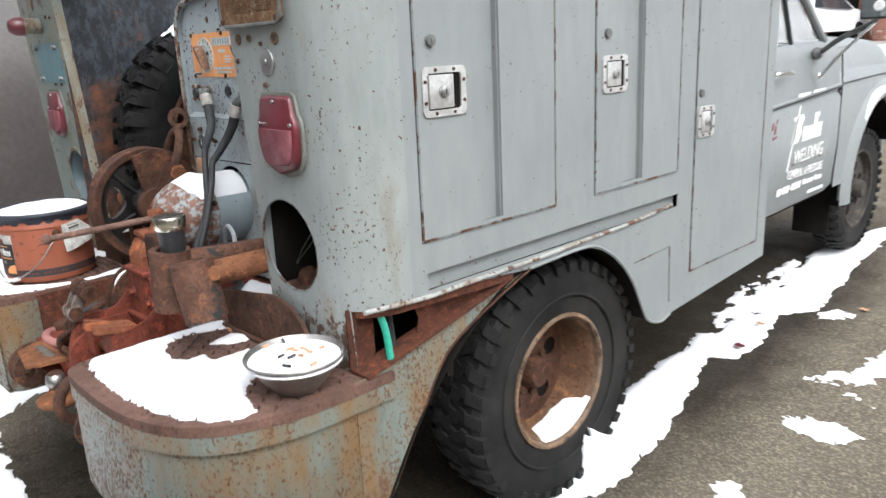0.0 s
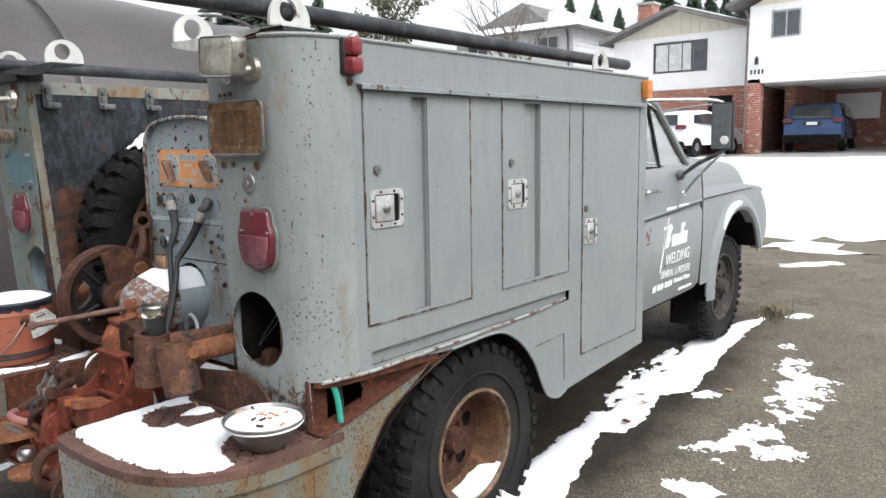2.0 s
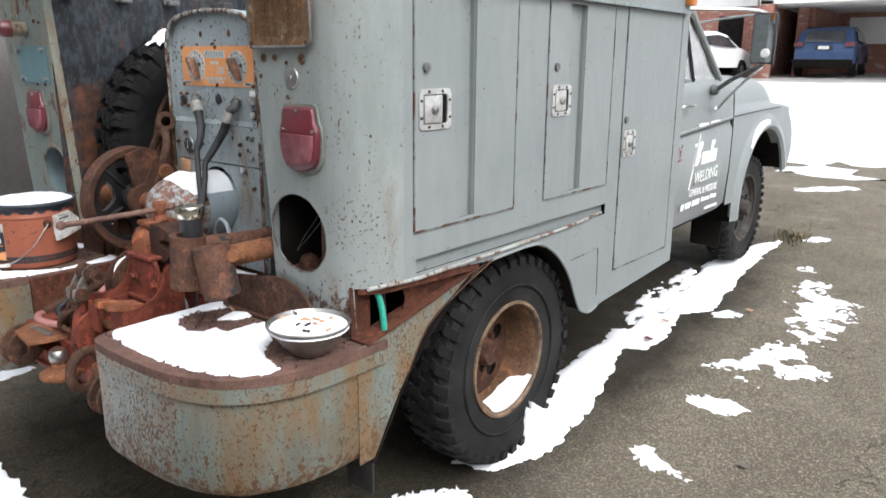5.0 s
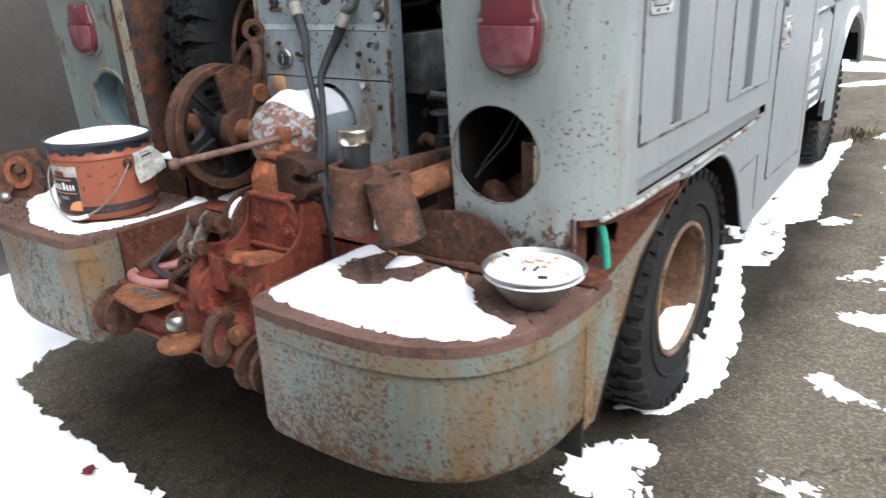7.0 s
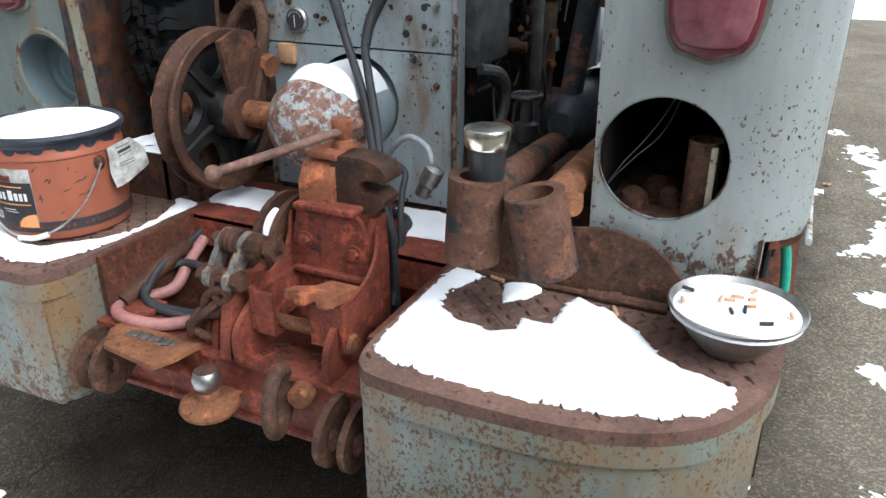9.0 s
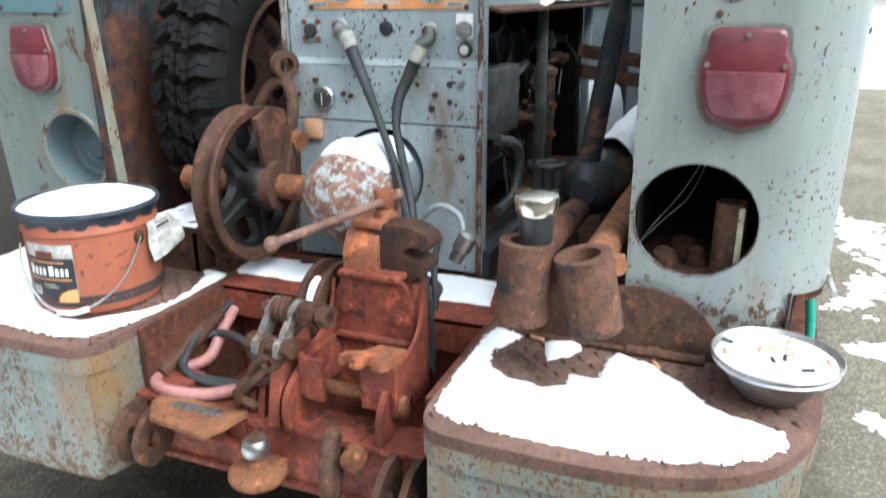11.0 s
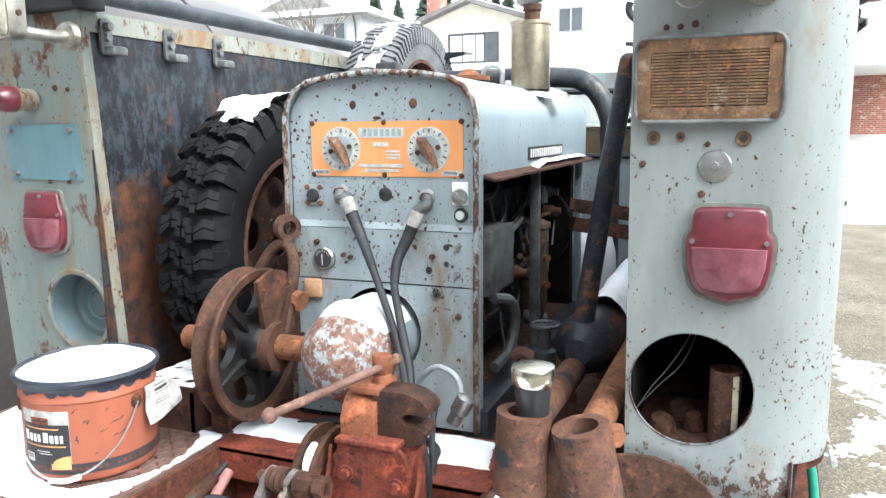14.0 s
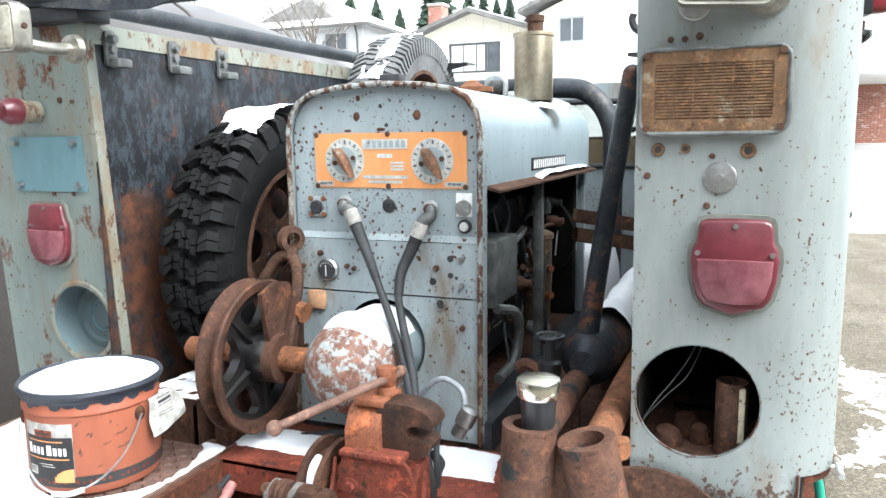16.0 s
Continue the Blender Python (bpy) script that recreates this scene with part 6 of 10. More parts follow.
tube(bm, [(-0.318 + 0.052 * math.cos(radians(a)), -0.178 + 0.020 * math.cos(radians(a)), 0.428 + 0.056 * math.sin(radians(a))) for a in range(0, 360, 30)], 0.0145, 12, 3, True)
part("tow_ring", bm, RUSTB, hb, "heavy rusty tow ring")
bm = B()
lathe(bm, [(0, 0), (0.024, 0), (0.024, 0.03), (0.018, 0.036), (0, 0.036)], (-0.27, -0.205, 0.43), (-1, -0.2, 0), 14)
part("ring_boss", bm, RUSTOR, hb)
rnd = random.Random(3)
bm = B()
for k in range(26):
    sphere(bm, (-0.215 + rnd.uniform(-0.03, 0.03), -0.15 + rnd.uniform(-0.07, 0.07), 0.456), rnd.uniform(0.004, 0.010), (1, 1.3, 0.35), 8)
part("rust_scale", bm, RUSTPANEL, hb, "lifting flakes of dark red rust")["kind"] = "stuff"
bm = B()
box(bm, -0.245, -0.17, 0.215, 0.285, 0.456, 0.472, 0.004)
part("welded_pad", bm, RUSTRED, hb)
# running wheels
def tyre_and_tread(parent, c, axis, r, w, lugs, n=60, name="tyre", label="", worn=False, deep=0.90, foot=0.79, bore=0.60):
    u, v, a = frame_of(axis)
    c = Vector(c)
    ri = r * bore
    rubber, top = (GREYTYRE, 0.985) if worn else (DUSTYRUBBER, deep + 0.035)
    bm = B()
    lathe(bm, [(ri, -w * 0.36), (ri * 1.04, -w * 0.42), (r * 0.80, -w * 0.5), (r * (top - 0.045), -w * 0.465), (r * (top - 0.01), -w * 0.38), (r * top, 0), (r * (top - 0.01), w * 0.38), (r * (top - 0.045), w * 0.465), (r * 0.80, w * 0.5), (ri * 1.04, w * 0.42), (ri, w * 0.36), (ri, -w * 0.36)], c, axis, n)
    tyre = part(name, bm, rubber, parent, label, angle=30)
    bm = B()

    def at(ang, rad, h):
        return c + a * h + (u * math.cos(ang) + v * math.sin(ang)) * rad

    def block(a0, a1, h0, h1, rb, skew, drop):
        q = []
        for rad in (rb, r):
            for ang, h in ((a0, h0), (a1, h0), (a1 + skew, h1), (a0 + skew, h1)):
                edge = max(0.0, abs(h) / (w / 2) - 0.72)
                q.append(bm.verts.new(at(ang, rad - edge * drop, h)))
        for f in ((0, 1, 2, 3), (7, 6, 5, 4), (0, 4, 5, 1), (1, 5, 6, 2), (2, 6, 7, 3), (3, 7, 4, 0)):
            bm.faces.new([q[i] for i in f])

    st = 2 * math.pi / lugs
    for k in range(lugs):
        t0 = k * st
        for sgn in (-1, 1):
            o = t0 + (st / 2 if sgn > 0 else 0)
            block(o, o + st * 0.54, sgn * w * 0.30, sgn * w * 0.505, r * (deep - 0.01), st * 0.14, r * 0.13)
            block(o - st * 0.20, o + st * 0.30, sgn * w * 0.20, sgn * w * 0.302, r * deep, st * 0.10, 0)
            block(o + st * 0.08, o + st * 0.62, sgn * w * 0.10, sgn * w * 0.185, r * deep, -st * 0.16, 0)
            block(o - st * 0.10, o + st * 0.50, sgn * w * 0.005, sgn * w * 0.102, r * deep, st * 0.16, 0)
            q0 = [at(o + st * 0.14, r * 0.955, sgn * w * 0.45), at(o + st * 0.70, r * 0.955, sgn * w * 0.45), at(o + st * 0.64, r * foot, sgn * w * 0.49), at(o + st * 0.2, r * foot, sgn * w * 0.49)]
            q1 = [p + a * sgn * (0.016 if i < 2 else 0.008) for i, p in enumerate(q0)]
            vs = [bm.verts.new(p) for p in q0 + q1]
            for f in ((4, 5, 6, 7), (0, 4, 5, 1), (1, 5, 6, 2), (2, 6, 7, 3), (3, 7, 4, 0)):
                bm.faces.new([vs[i] for i in f])
    tr = part("tread", bm, rubber, tyre, smooth=False)
    tr["kind"] = "stuff"
    return tyre


def mud_tyre(parent, c, axis, r, w, pitches=34, n=68):
    """Deep mud tyre: bent shoulder lugs in two halves, stepped centre blocks, ladder bars down the sidewall."""
    u, v, a = frame_of(axis)
    c = Vector(c)
    ri, half, floor_r = r * 0.60, w * 0.5, r * 0.935
    bm = B()
    lathe(bm, [(ri, -w * 0.36), (ri * 1.04, -w * 0.42), (r * 0.78, -w * 0.49), (r * 0.88, -w * 0.475), (floor_r, -w * 0.40), (floor_r, 0), (floor_r, w * 0.40), (r * 0.88, w * 0.475), (r * 0.78, w * 0.49), (ri * 1.04, w * 0.42), (ri, w * 0.36), (ri, -w * 0.36)], c, axis, n)
    tyre = part("tyre", bm, RUBBER, parent, "", angle=30)
    bm = B()
    st = 2 * math.pi / pitches

    def at(ang, rad, h):
        return c + a * h + (u * math.cos(ang) + v * math.sin(ang)) * rad

    def lug(pts, base):
        low, top = [], []
        mx, mh = sum(p[0] for p in pts) / len(pts), sum(p[1] for p in pts) / len(pts)
        for s, h in pts:
            drop = max(0.0, abs(h) - 0.66) * r * 0.10
            low.append(bm.verts.new(at(s * st, base - drop, h * half)))
            top.append(bm.verts.new(at((s + (mx - s) * 0.05) * st, r - drop, (h + (mh - h) * 0.05) * half)))
        bm.faces.new(top)
        for i in range(len(pts)):
            j = (i + 1) % len(pts)
            bm.faces.new((low[i], low[j], top[j], top[i]))

    def bar(s0, s1, r0, r1, h0, h1, out):
        q = [at(s0 * st, r0, h0), at(s1 * st, r0, h0), at(s1 * st, r1, h1), at(s0 * st, r1, h1)]
        vs = [bm.verts.new(p) for p in q + [p + a * out for p in q]]
        for f in ((4, 5, 6, 7), (0, 4, 5, 1), (1, 5, 6, 2), (2, 6, 7, 3), (3, 7, 4, 0)):
            bm.faces.new([vs[i] for i in f])

    for k in range(pitches):
        for sgn in (-1, 1):
            o = k + (0.5 if sgn > 0 else 0.0)
            put = lambda pts: [(o + s * sgn, h * sgn) for s, h in pts]
            lug(put([(0.02, 1.0), (-0.06, 0.70), (0.26, 0.42), (0.44, 0.42), (0.24, 0.70), (0.30, 1.0)]), floor_r * 0.985)
            lug(put([(0.33, 1.0), (0.27, 0.71), (0.47, 0.42), (0.68, 0.42), (0.60, 0.70), (0.64, 1.0)]), floor_r * 0.985)
            lug(put([(0.22, 0.36), (0.22, 0.20), (-0.06, 0.20), (-0.06, 0.03), (0.22, 0.03), (0.22, 0.12), (0.46, 0.16), (0.46, 0.36)]), floor_r * 0.99)
            lug(put([(0.49, 0.36), (0.49, 0.15), (0.27, 0.11), (0.27, 0.03), (0.60, 0.03), (0.60, 0.18), (0.78, 0.20), (0.78, 0.36)]), floor_r * 0.99)
            e = lambda s: o + s * sgn
            bar(e(0.02), e(0.64), r * 0.962, r * 0.890, sgn * half * 0.90, sgn * half * 0.955, sgn * half * 0.085)
            bar(e(0.05), e(0.60), r * 0.893, r * 0.835, sgn * half * 0.93, sgn * half * 0.97, sgn * half * 0.045)
            bar(e(0.05), e(0.60), r * 0.842, r * 0.832, sgn * half * 0.95, sgn * half * 0.97, sgn * half * 0.075)
    tr = part("tread", bm, RUBBER, tyre, smooth=False)
    tr["kind"] = "stuff"
    return tyre


def wheel(parent, name, c, sgn, r, w, dish, rim_mat, hub_mat, lugs, nholes, hub_out, label):
    """sgn: the way along y that the outer face looks. dish: how deep the disc lies behind the rim edge."""
    ax = (0, sgn, 0)
    bore = 0.515 if dish > 0.1 else 0.60
    t = tyre_and_tread(parent, c, ax, r, w, lugs, 60, name, label, deep=0.945, foot=0.885, bore=bore)
    ri = r * bore
    bm = B()
    lathe(bm, [(ri * 1.05, w * 0.44), (ri * 1.06, w * 0.40), (ri * 0.99, w * 0.36), (ri * 0.95, w * 0.30), (ri * 0.93, w * 0.18), (ri * 0.86, w * 0.40 - dish), (ri * 0.86, -w * 0.4), (ri * 1.0, -w * 0.42)], c, ax, 40)
    rim = part("rim", bm, rim_mat, t, "rust-stained steel rim")
    bm = B()
    lathe(bm, [(ri * 1.06, w * 0.43), (ri * 1.055, w * 0.462), (ri * 1.01, w * 0.468), (ri * 0.985, w * 0.44), (ri * 0.98, w * 0.36)], c, ax, 40)
    part("rim_flange", bm, RIMEDGE if dish > 0.1 else rim_mat, rim, "bright rust-worn outer flange")
    bm = B()
    lathe(bm, [(ri * 1.32, w * 0.488), (ri * 1.335, w * 0.505), (ri * 1.36, w * 0.505), (ri * 1.375, w * 0.488)], c, ax, 60)
    part("sidewall_rib", bm, DUSTYRUBBER, t)
    bm = B()
    cv = Vector(c)
    h0 = w * 0.40 - dish
    plate(bm, circ(0, 0, ri * 0.865, 40), [[(ri * 0.60 * math.cos(2 * math.pi * (k + 0.3) / nholes) + p, ri * 0.60 * math.sin(2 * math.pi * (k + 0.3) / nholes) + q) for p, q in circ(0, 0, ri * 0.15, 14)] for k in range(nholes)], lambda p, q, h: (cv.x + p, cv.y + sgn * (h0 + h), cv.z + q), 0.006)
    part("disc", bm, hub_mat, t)
    bm = B()
    lathe(bm, [(0, h0 + hub_out), (ri * 0.20, h0 + hub_out), (ri * 0.24, h0 + hub_out * 0.8), (ri * 0.26, h0 + hub_out * 0.3), (ri * 0.42, h0 + 0.012), (ri * 0.44, h0)], c, ax, 24)
    for k in range(8):
        a = 2 * math.pi * k / 8
        q = cv + Vector((ri * 0.34 * math.cos(a), sgn * h0, ri * 0.34 * math.sin(a)))
        nb = B()
        cyl(nb, q, q + Vector((0, sgn * 0.03, 0)), 0.011, 0.011, 6)
        part("lug_nut", nb, hub_mat, t)
    part("hub", bm, hub_mat, t)
    bm = B()
    cyl(bm, cv + Vector((0, -sgn * w * 0.5, 0)), cv + Vector((0, -sgn * w * 0.3, 0)), ri * 0.9, ri * 0.9, 24)
    part("brake_drum", bm, DARK, t)
    return t


RIMEDGE = rusty("rim_edge_rust", (0.10, 0.062, 0.038), (0.21, 0.15, 0.105), 12, 0.6, (0.06, 0.035, 0.022), 0.56)
RIMRUST = rusty("rim_rust", (0.065, 0.032, 0.018), (0.165, 0.092, 0.052), 10, 0.7)
GREYHUB = rusty("dirty_grey_wheel", (0.03, 0.028, 0.026), (0.07, 0.064, 0.058), 10, 0.8, (0.15, 0.08, 0.05), 0.62)
wheel(truck, "rear_wheel", (0.765, -0.84, 0.318), -1, 0.375, 0.19, 0.125, RIMRUST, RUST, 38, 5, 0.06, "lugged tyre on a deep rusty dished rim")
wheel(truck, "rear_wheel", (0.765, 0.84, 0.318), 1, 0.375, 0.19, 0.125, RIMRUST, RUST, 38, 5, 0.06, "lugged tyre on a deep rusty dished rim")
N0 = len(BUILT)
wheel(truck, "front_wheel", (3.70, -0.745, 0.375), -1, 0.335, 0.14, 0.035, GREYHUB, GREYHUB, 38, 6, 0.07, "front tyre on a dirty grey slotted wheel")
wheel(truck, "front_wheel", (3.70, 0.785, 0.375), 1, 0.335, 0.14, 0.035, GREYHUB, GREYHUB, 38, 6, 0.07, "front tyre on a dirty grey slotted wheel")
nudge(N0, (-0.165, 0.0, 0.052))
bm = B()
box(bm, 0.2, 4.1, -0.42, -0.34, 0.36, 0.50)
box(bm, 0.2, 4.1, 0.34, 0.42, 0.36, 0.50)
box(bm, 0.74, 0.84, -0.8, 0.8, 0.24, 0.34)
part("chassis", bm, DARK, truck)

# cab, hood and fenders
N0 = len(BUILT)
for s in (-1, 1):
    bm = B()
    side = [(2.06, 0.50), (2.06, 1.18), (2.10, 1.19), (2.95, 1.19), (3.04, 1.14), (3.04, 0.50)]
    rows = []
    for z, y in ((0.48, 0.84), (0.52, 0.872), (0.72, 0.885), (0.93, 0.885), (0.955, 0.87), (1.0, 0.875), (1.12, 0.86), (1.17, 0.845), (1.19, 0.82)):
        rows.append([(x, s * y, z) for x in (2.16, 2.6, 3.03)])
    loft(bm, rows)
    dr = part("cab_door", bm, GREY_CLEAN, truck, "grey-blue cab door with hand-painted lettering")
    if s < 0:
        bm = B()
        tube(bm, [(2.21, -0.885, 1.085), (2.22, -0.905, 1.09), (2.30, -0.91, 1.09), (2.36, -0.905, 1.085)], 0.009, 8)
        lathe(bm, [(0, 0), (0.02, 0), (0.018, 0.02), (0, 0.024)], (2.22, -0.87, 1.085), (0, -1, 0), 14)
        part("door_handle", bm, CHROME, dr, "chrome door handle")
    bm = B()
    loft(bm, [[(x, s * y, z) for x in (2.03, 2.155)] for z, y in ((0.48, 0.84), (0.72, 0.885), (0.93, 0.885), (0.955, 0.87), (1.0, 0.875), (1.17, 0.845), (1.5, 0.79), (1.56, 0.74))])
    part("cab_rear_quarter", bm, GREY_CLEAN, truck)
    bm = B()
    gy = lambda z: s * (0.82 - (z - 1.19) * 0.16)
    tube(bm, [(2.17, gy(1.19), 1.19), (2.17, gy(1.5), 1.5), (2.3, gy(1.53), 1.53), (2.56, gy(1.53), 1.53), (2.66, gy(1.45), 1.45), (2.93, gy(1.19), 1.19)], 0.02, 8, 3)
    part("window_frame", bm, GREY_CLEAN, truck)
    bm = B()
    tube(bm, [(2.55, gy(1.19), 1.19), (2.50, gy(1.52), 1.52)], 0.009, 8, 2)
    part("vent_window_post", bm, BLACK, truck)
    bm = B()
    vs = [bm.verts.new((x, gy(z) * 0.995, z)) for x, z in ((2.18, 1.2), (2.92, 1.2), (2.64, 1.5), (2.18, 1.52))]
    bm.faces.new(vs)
    bmesh.ops.solidify(bm, geom=bm.faces[:], thickness=0.004)
    gl = part("side_glass", bm, GLASS, truck)
    gl.visible_shadow = False
    # fender
    bm = B()
    archp = [(3.70 + 0.46 * math.cos(radians(a)), 0.44 + 0.44 * math.sin(radians(a))) for a in range(172, 14, -8)]
    plate(bm, [(3.045, 0.50), (3.045, 0.99), (4.10, 0.99), (4.20, 0.945), (4.29, 0.875), (4.345, 0.79), (4.355, 0.70), (4.32, 0.625), (4.25, 0.575), (4.165, 0.548)] + archp[::-1] + [(3.20, 0.50)], [], XZ(s * CABY if s < 0 else s * CABY - 0.004), 0.004)
    part("fender", bm, GREY_CLEAN, truck, "rounded front fender with a flared wheel lip")
    bm = B()
    rows = [[(3.70 + (0.455 + d) * math.cos(radians(a)), s * (CABY + o), 0.44 + (0.435 + d) * math.sin(radians(a))) for d, o in ((0.0, -0.04), (0.0, 0.015), (0.02, 0.028), (0.06, 0.024), (0.09, 0.0))] for a in range(186, 10, -8)]
    loft(bm, rows)
    part("wheel_lip", bm, GREY_CLEAN, truck)
    # Inner fender in the same near black, shade of the arch included.
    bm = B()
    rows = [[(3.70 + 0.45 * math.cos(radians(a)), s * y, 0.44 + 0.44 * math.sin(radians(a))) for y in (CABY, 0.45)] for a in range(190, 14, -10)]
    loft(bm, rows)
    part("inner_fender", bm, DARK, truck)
# belt line pressed into the doors and the gap between hood and fender
for s in (-1, 1):
    bm = B()
    tube(bm, [(2.06, s * 0.880, 0.950), (2.4, s * 0.881, 0.964), (2.75, s * 0.881, 0.978), (3.03, s * 0.879, 0.989)], 0.008, 8, 3)
    part("belt_crease", bm, GREY_CLEAN, truck)
    # Thin black line draws the shadow under the pressed crease.
    bm = B()
    tube(bm, [(2.06, s * 0.8855, 0.941), (2.4, s * 0.8865, 0.955), (2.75, s * 0.8865, 0.969), (3.03, s * 0.8845, 0.980)], 0.0028, 6, 3)
    part("belt_seam", bm, INK, truck)
    bm = B()
    tube(bm, [(3.05, s * (CABY + 0.001), 0.990), (3.5, s * (CABY + 0.001), 0.994), (3.98, s * (CABY - 0.002), 0.992)], 0.0040, 6, 3)
    part("fender_gap", bm, INK, truck)
    bm = B()
    tube(bm, [(3.038, s * 0.872, 1.13), (3.040, s * (CABY + 0.0025), 0.98), (3.042, s * (CABY + 0.003), 0.72), (3.042, s * (CABY - 0.008), 0.51)], 0.0035, 6, 3)
    part("door_gap", bm, INK, truck)
bm = B()
box(bm, 3.27, 3.29, -0.80, -0.62, 0.20, 0.52, 0.006)
part("mud_flap", bm, DARK, truck, "black rubber flap behind the front wheel")
# hood and nose
bm = B()
rows = []
for x, d, q in ((3.03, 0.0, 1.0), (3.4, -0.005, 1.0), (3.8, -0.012, 1.0), (4.08, -0.022, 0.995), (4.24, -0.045, 0.985), (4.32, -0.095, 0.97), (4.35, -0.19, 0.955), (4.35, -0.26, 0.95)):
    half = [(0.0, 1.215 + d), (0.3, 1.21 + d), (0.6, 1.185 + d), (0.70, 1.15 + d), (0.745, 1.06 + d * 0.7), (0.76, 1.02 + d * 0.4), (0.84, 1.005 + d * 0.3), (0.875, 0.985 + d * 0.2), (CABY + 0.001, 0.95)]
    rows.append([(x, -y * q, z) for y, z in reversed(half)] + [(x, y * q, z) for y, z in half[1:]])
rows = list(zip(*[curve_pts(c, 4) for c in zip(*rows)]))
loft(bm, [curve_pts(r, 3) for r in rows])
part("hood", bm, GREY_CLEAN, truck, "grey-blue hood with fender tops")
bm = B()
box(bm, 4.22, 4.32, -0.80, 0.80, 0.58, 0.93, 0.03)
part("grille_panel", bm, GREY_CLEAN, truck)
bm = B()
box(bm, 4.35, 4.40, -0.72, 0.72, 0.45, 0.58, 0.02)
part("front_bumper", bm, GREY_CLEAN, truck)
bm = B()
plate(bm, rrect(3.18, 3.36, 1.07, 1.15, 0.015), [], XZ(-0.775), 0.02)
part("hood_emblem", bm, STEEL, truck, "dull metal hood emblem")
# cowl, roof, rear wall and windscreen
bm = B()
loft(bm, [[(2.9, -0.84, 1.17), (2.9, 0, 1.20), (2.9, 0.84, 1.17)], [(3.05, -0.84, 1.15), (3.05, 0, 1.215), (3.05, 0.84, 1.15)]])
part("cowl", bm, GREY_CLEAN, truck)
bm = B()
rows = []
for x, z, q in ((2.03, 1.52, 0.98), (2.06, 1.585, 1.0), (2.2, 1.615, 1.0), (2.45, 1.61, 1.0), (2.60, 1.575, 0.99), (2.645, 1.53, 0.98)):
    rows.append([(x, y * q, z - 0.05 * (abs(y) / 0.78) ** 4 - (0.04 if abs(y) > 0.77 else 0)) for y in (-0.79, -0.74, -0.5, 0, 0.5, 0.74, 0.79)])
loft(bm, rows)
part("cab_roof", bm, CREAM, truck, "pale cab roof")
bm = B()
plate(bm, [(-0.84, 0.5), (0.84, 0.5), (0.84, 1.18), (0.77, 1.55), (-0.77, 1.55), (-0.84, 1.18)], [rrect(-0.62, 0.62, 1.19, 1.47, 0.05)], YZ(2.03), 0.004)
part("cab_back", bm, WELDBLUE, truck, "blue-grey cab rear wall with a window")
bm = B()
tube(bm, [(2.028, u, v) for u, v in rrect(-0.62, 0.62, 1.19, 1.47, 0.05)], 0.012, 8, 1, True)
part("rear_window_seal", bm, BLACK, truck)
bm = B()
box(bm, 2.03, 2.034, -0.62, 0.62, 1.19, 1.47)
g1 = part("rear_glass", bm, REARGLASS, truck)
bm = B()
box(bm, 2.10, 2.24, -0.68, 0.68, 0.80, 1.315, 0.04)
part("seat_back", bm, surface("brown_vinyl", (0.16, 0.11, 0.07), (0.22, 0.16, 0.105), 0.5, 0, 8, 60, 0.2), truck, "brown vinyl bench seat back in the cab")
g1.visible_shadow = False
bm = B()
vs = [bm.verts.new(p) for p in ((2.93, -0.78, 1.2), (2.95, 0.78, 1.2), (2.65, 0.72, 1.54), (2.65, -0.72, 1.54))]
bm.faces.new(vs)
bmesh.ops.solidify(bm, geom=bm.faces[:], thickness=0.004)
g2 = part("windscreen", bm, GLASS, truck)
g2.visible_shadow = False
bm = B()
box(bm, 2.15, 2.6, -0.7, 0.7, 0.75, 0.9, 0.04)
box(bm, 2.1, 2.22, -0.7, 0.7, 0.85, 1.22, 0.04)
part("bench_seat", bm, DARK, truck, "dark bench seat")
bm = B()
tube(bm, [(2.62, -0.36 + 0.2 * math.cos(radians(a)), 1.18 + 0.17 * math.sin(radians(a))) for a in range(0, 360, 30)], 0.012, 8, 2, True)
part("steering_wheel", bm, BLACK, truck)
bm = B()
box(bm, 2.7, 2.95, -0.8, 0.8, 1.0, 1.17, 0.03)
part("dashboard", bm, DARK, truck)
bm = B()
box(bm, 2.04, 3.05, -0.82, 0.82, 0.46, 0.50)
box(bm, 2.98, 3.04, -0.82, 0.82, 0.5, 1.15)
part("cab_floor", bm, DARK, truck)
CABFIT = Matrix(((0.935, 0, 0, 0.127), (0, 1, 0, 0.012), (0.017, 0, 1, -0.021), (0, 0, 0, 1)))
nudge(N0, None, CABFIT)

# big side mirror on arms
bm = B()
box(bm, 2.50, 2.53, -1.178, -1.070, 1.300, 1.530, 0.008)
mr = part("side_mirror", bm, INK, truck, "tall rectangular side mirror on braced arms")
bm = B()
box(bm, 2.493, 2.499, -1.170, -1.078, 1.308, 1.522)
MIRROR = surface("mirror_glass", (0.7, 0.72, 0.72), (0.74, 0.75, 0.75), 0.05, 1.0, 3, 60, 0)
gm = part("mirror_glass", bm, MIRROR, mr)
bm = B()
lathe(bm, [(0, 0.004), (0.017, 0.004), (0.021, 0)], (2.493, -1.140, 1.349), (-1, 0, 0), 20)
part("spot_mirror", bm, LETTER, gm, "small round stick-on mirror")
bm = B()
tube(bm, [(2.54, -1.12, 1.30), (2.56, -1.10, 1.285), (2.60, -0.98, 1.235), (2.66, -0.87, 1.17)], 0.011, 8, 3)
lathe(bm, [(0, -0.012), (0.024, -0.012), (0.028, 0), (0.02, 0.02), (0, 0.02)], (2.66, -0.862, 1.17), (0, -1, 0.2), 14)
part("mirror_arm", bm, HASP, mr)
bm = B()
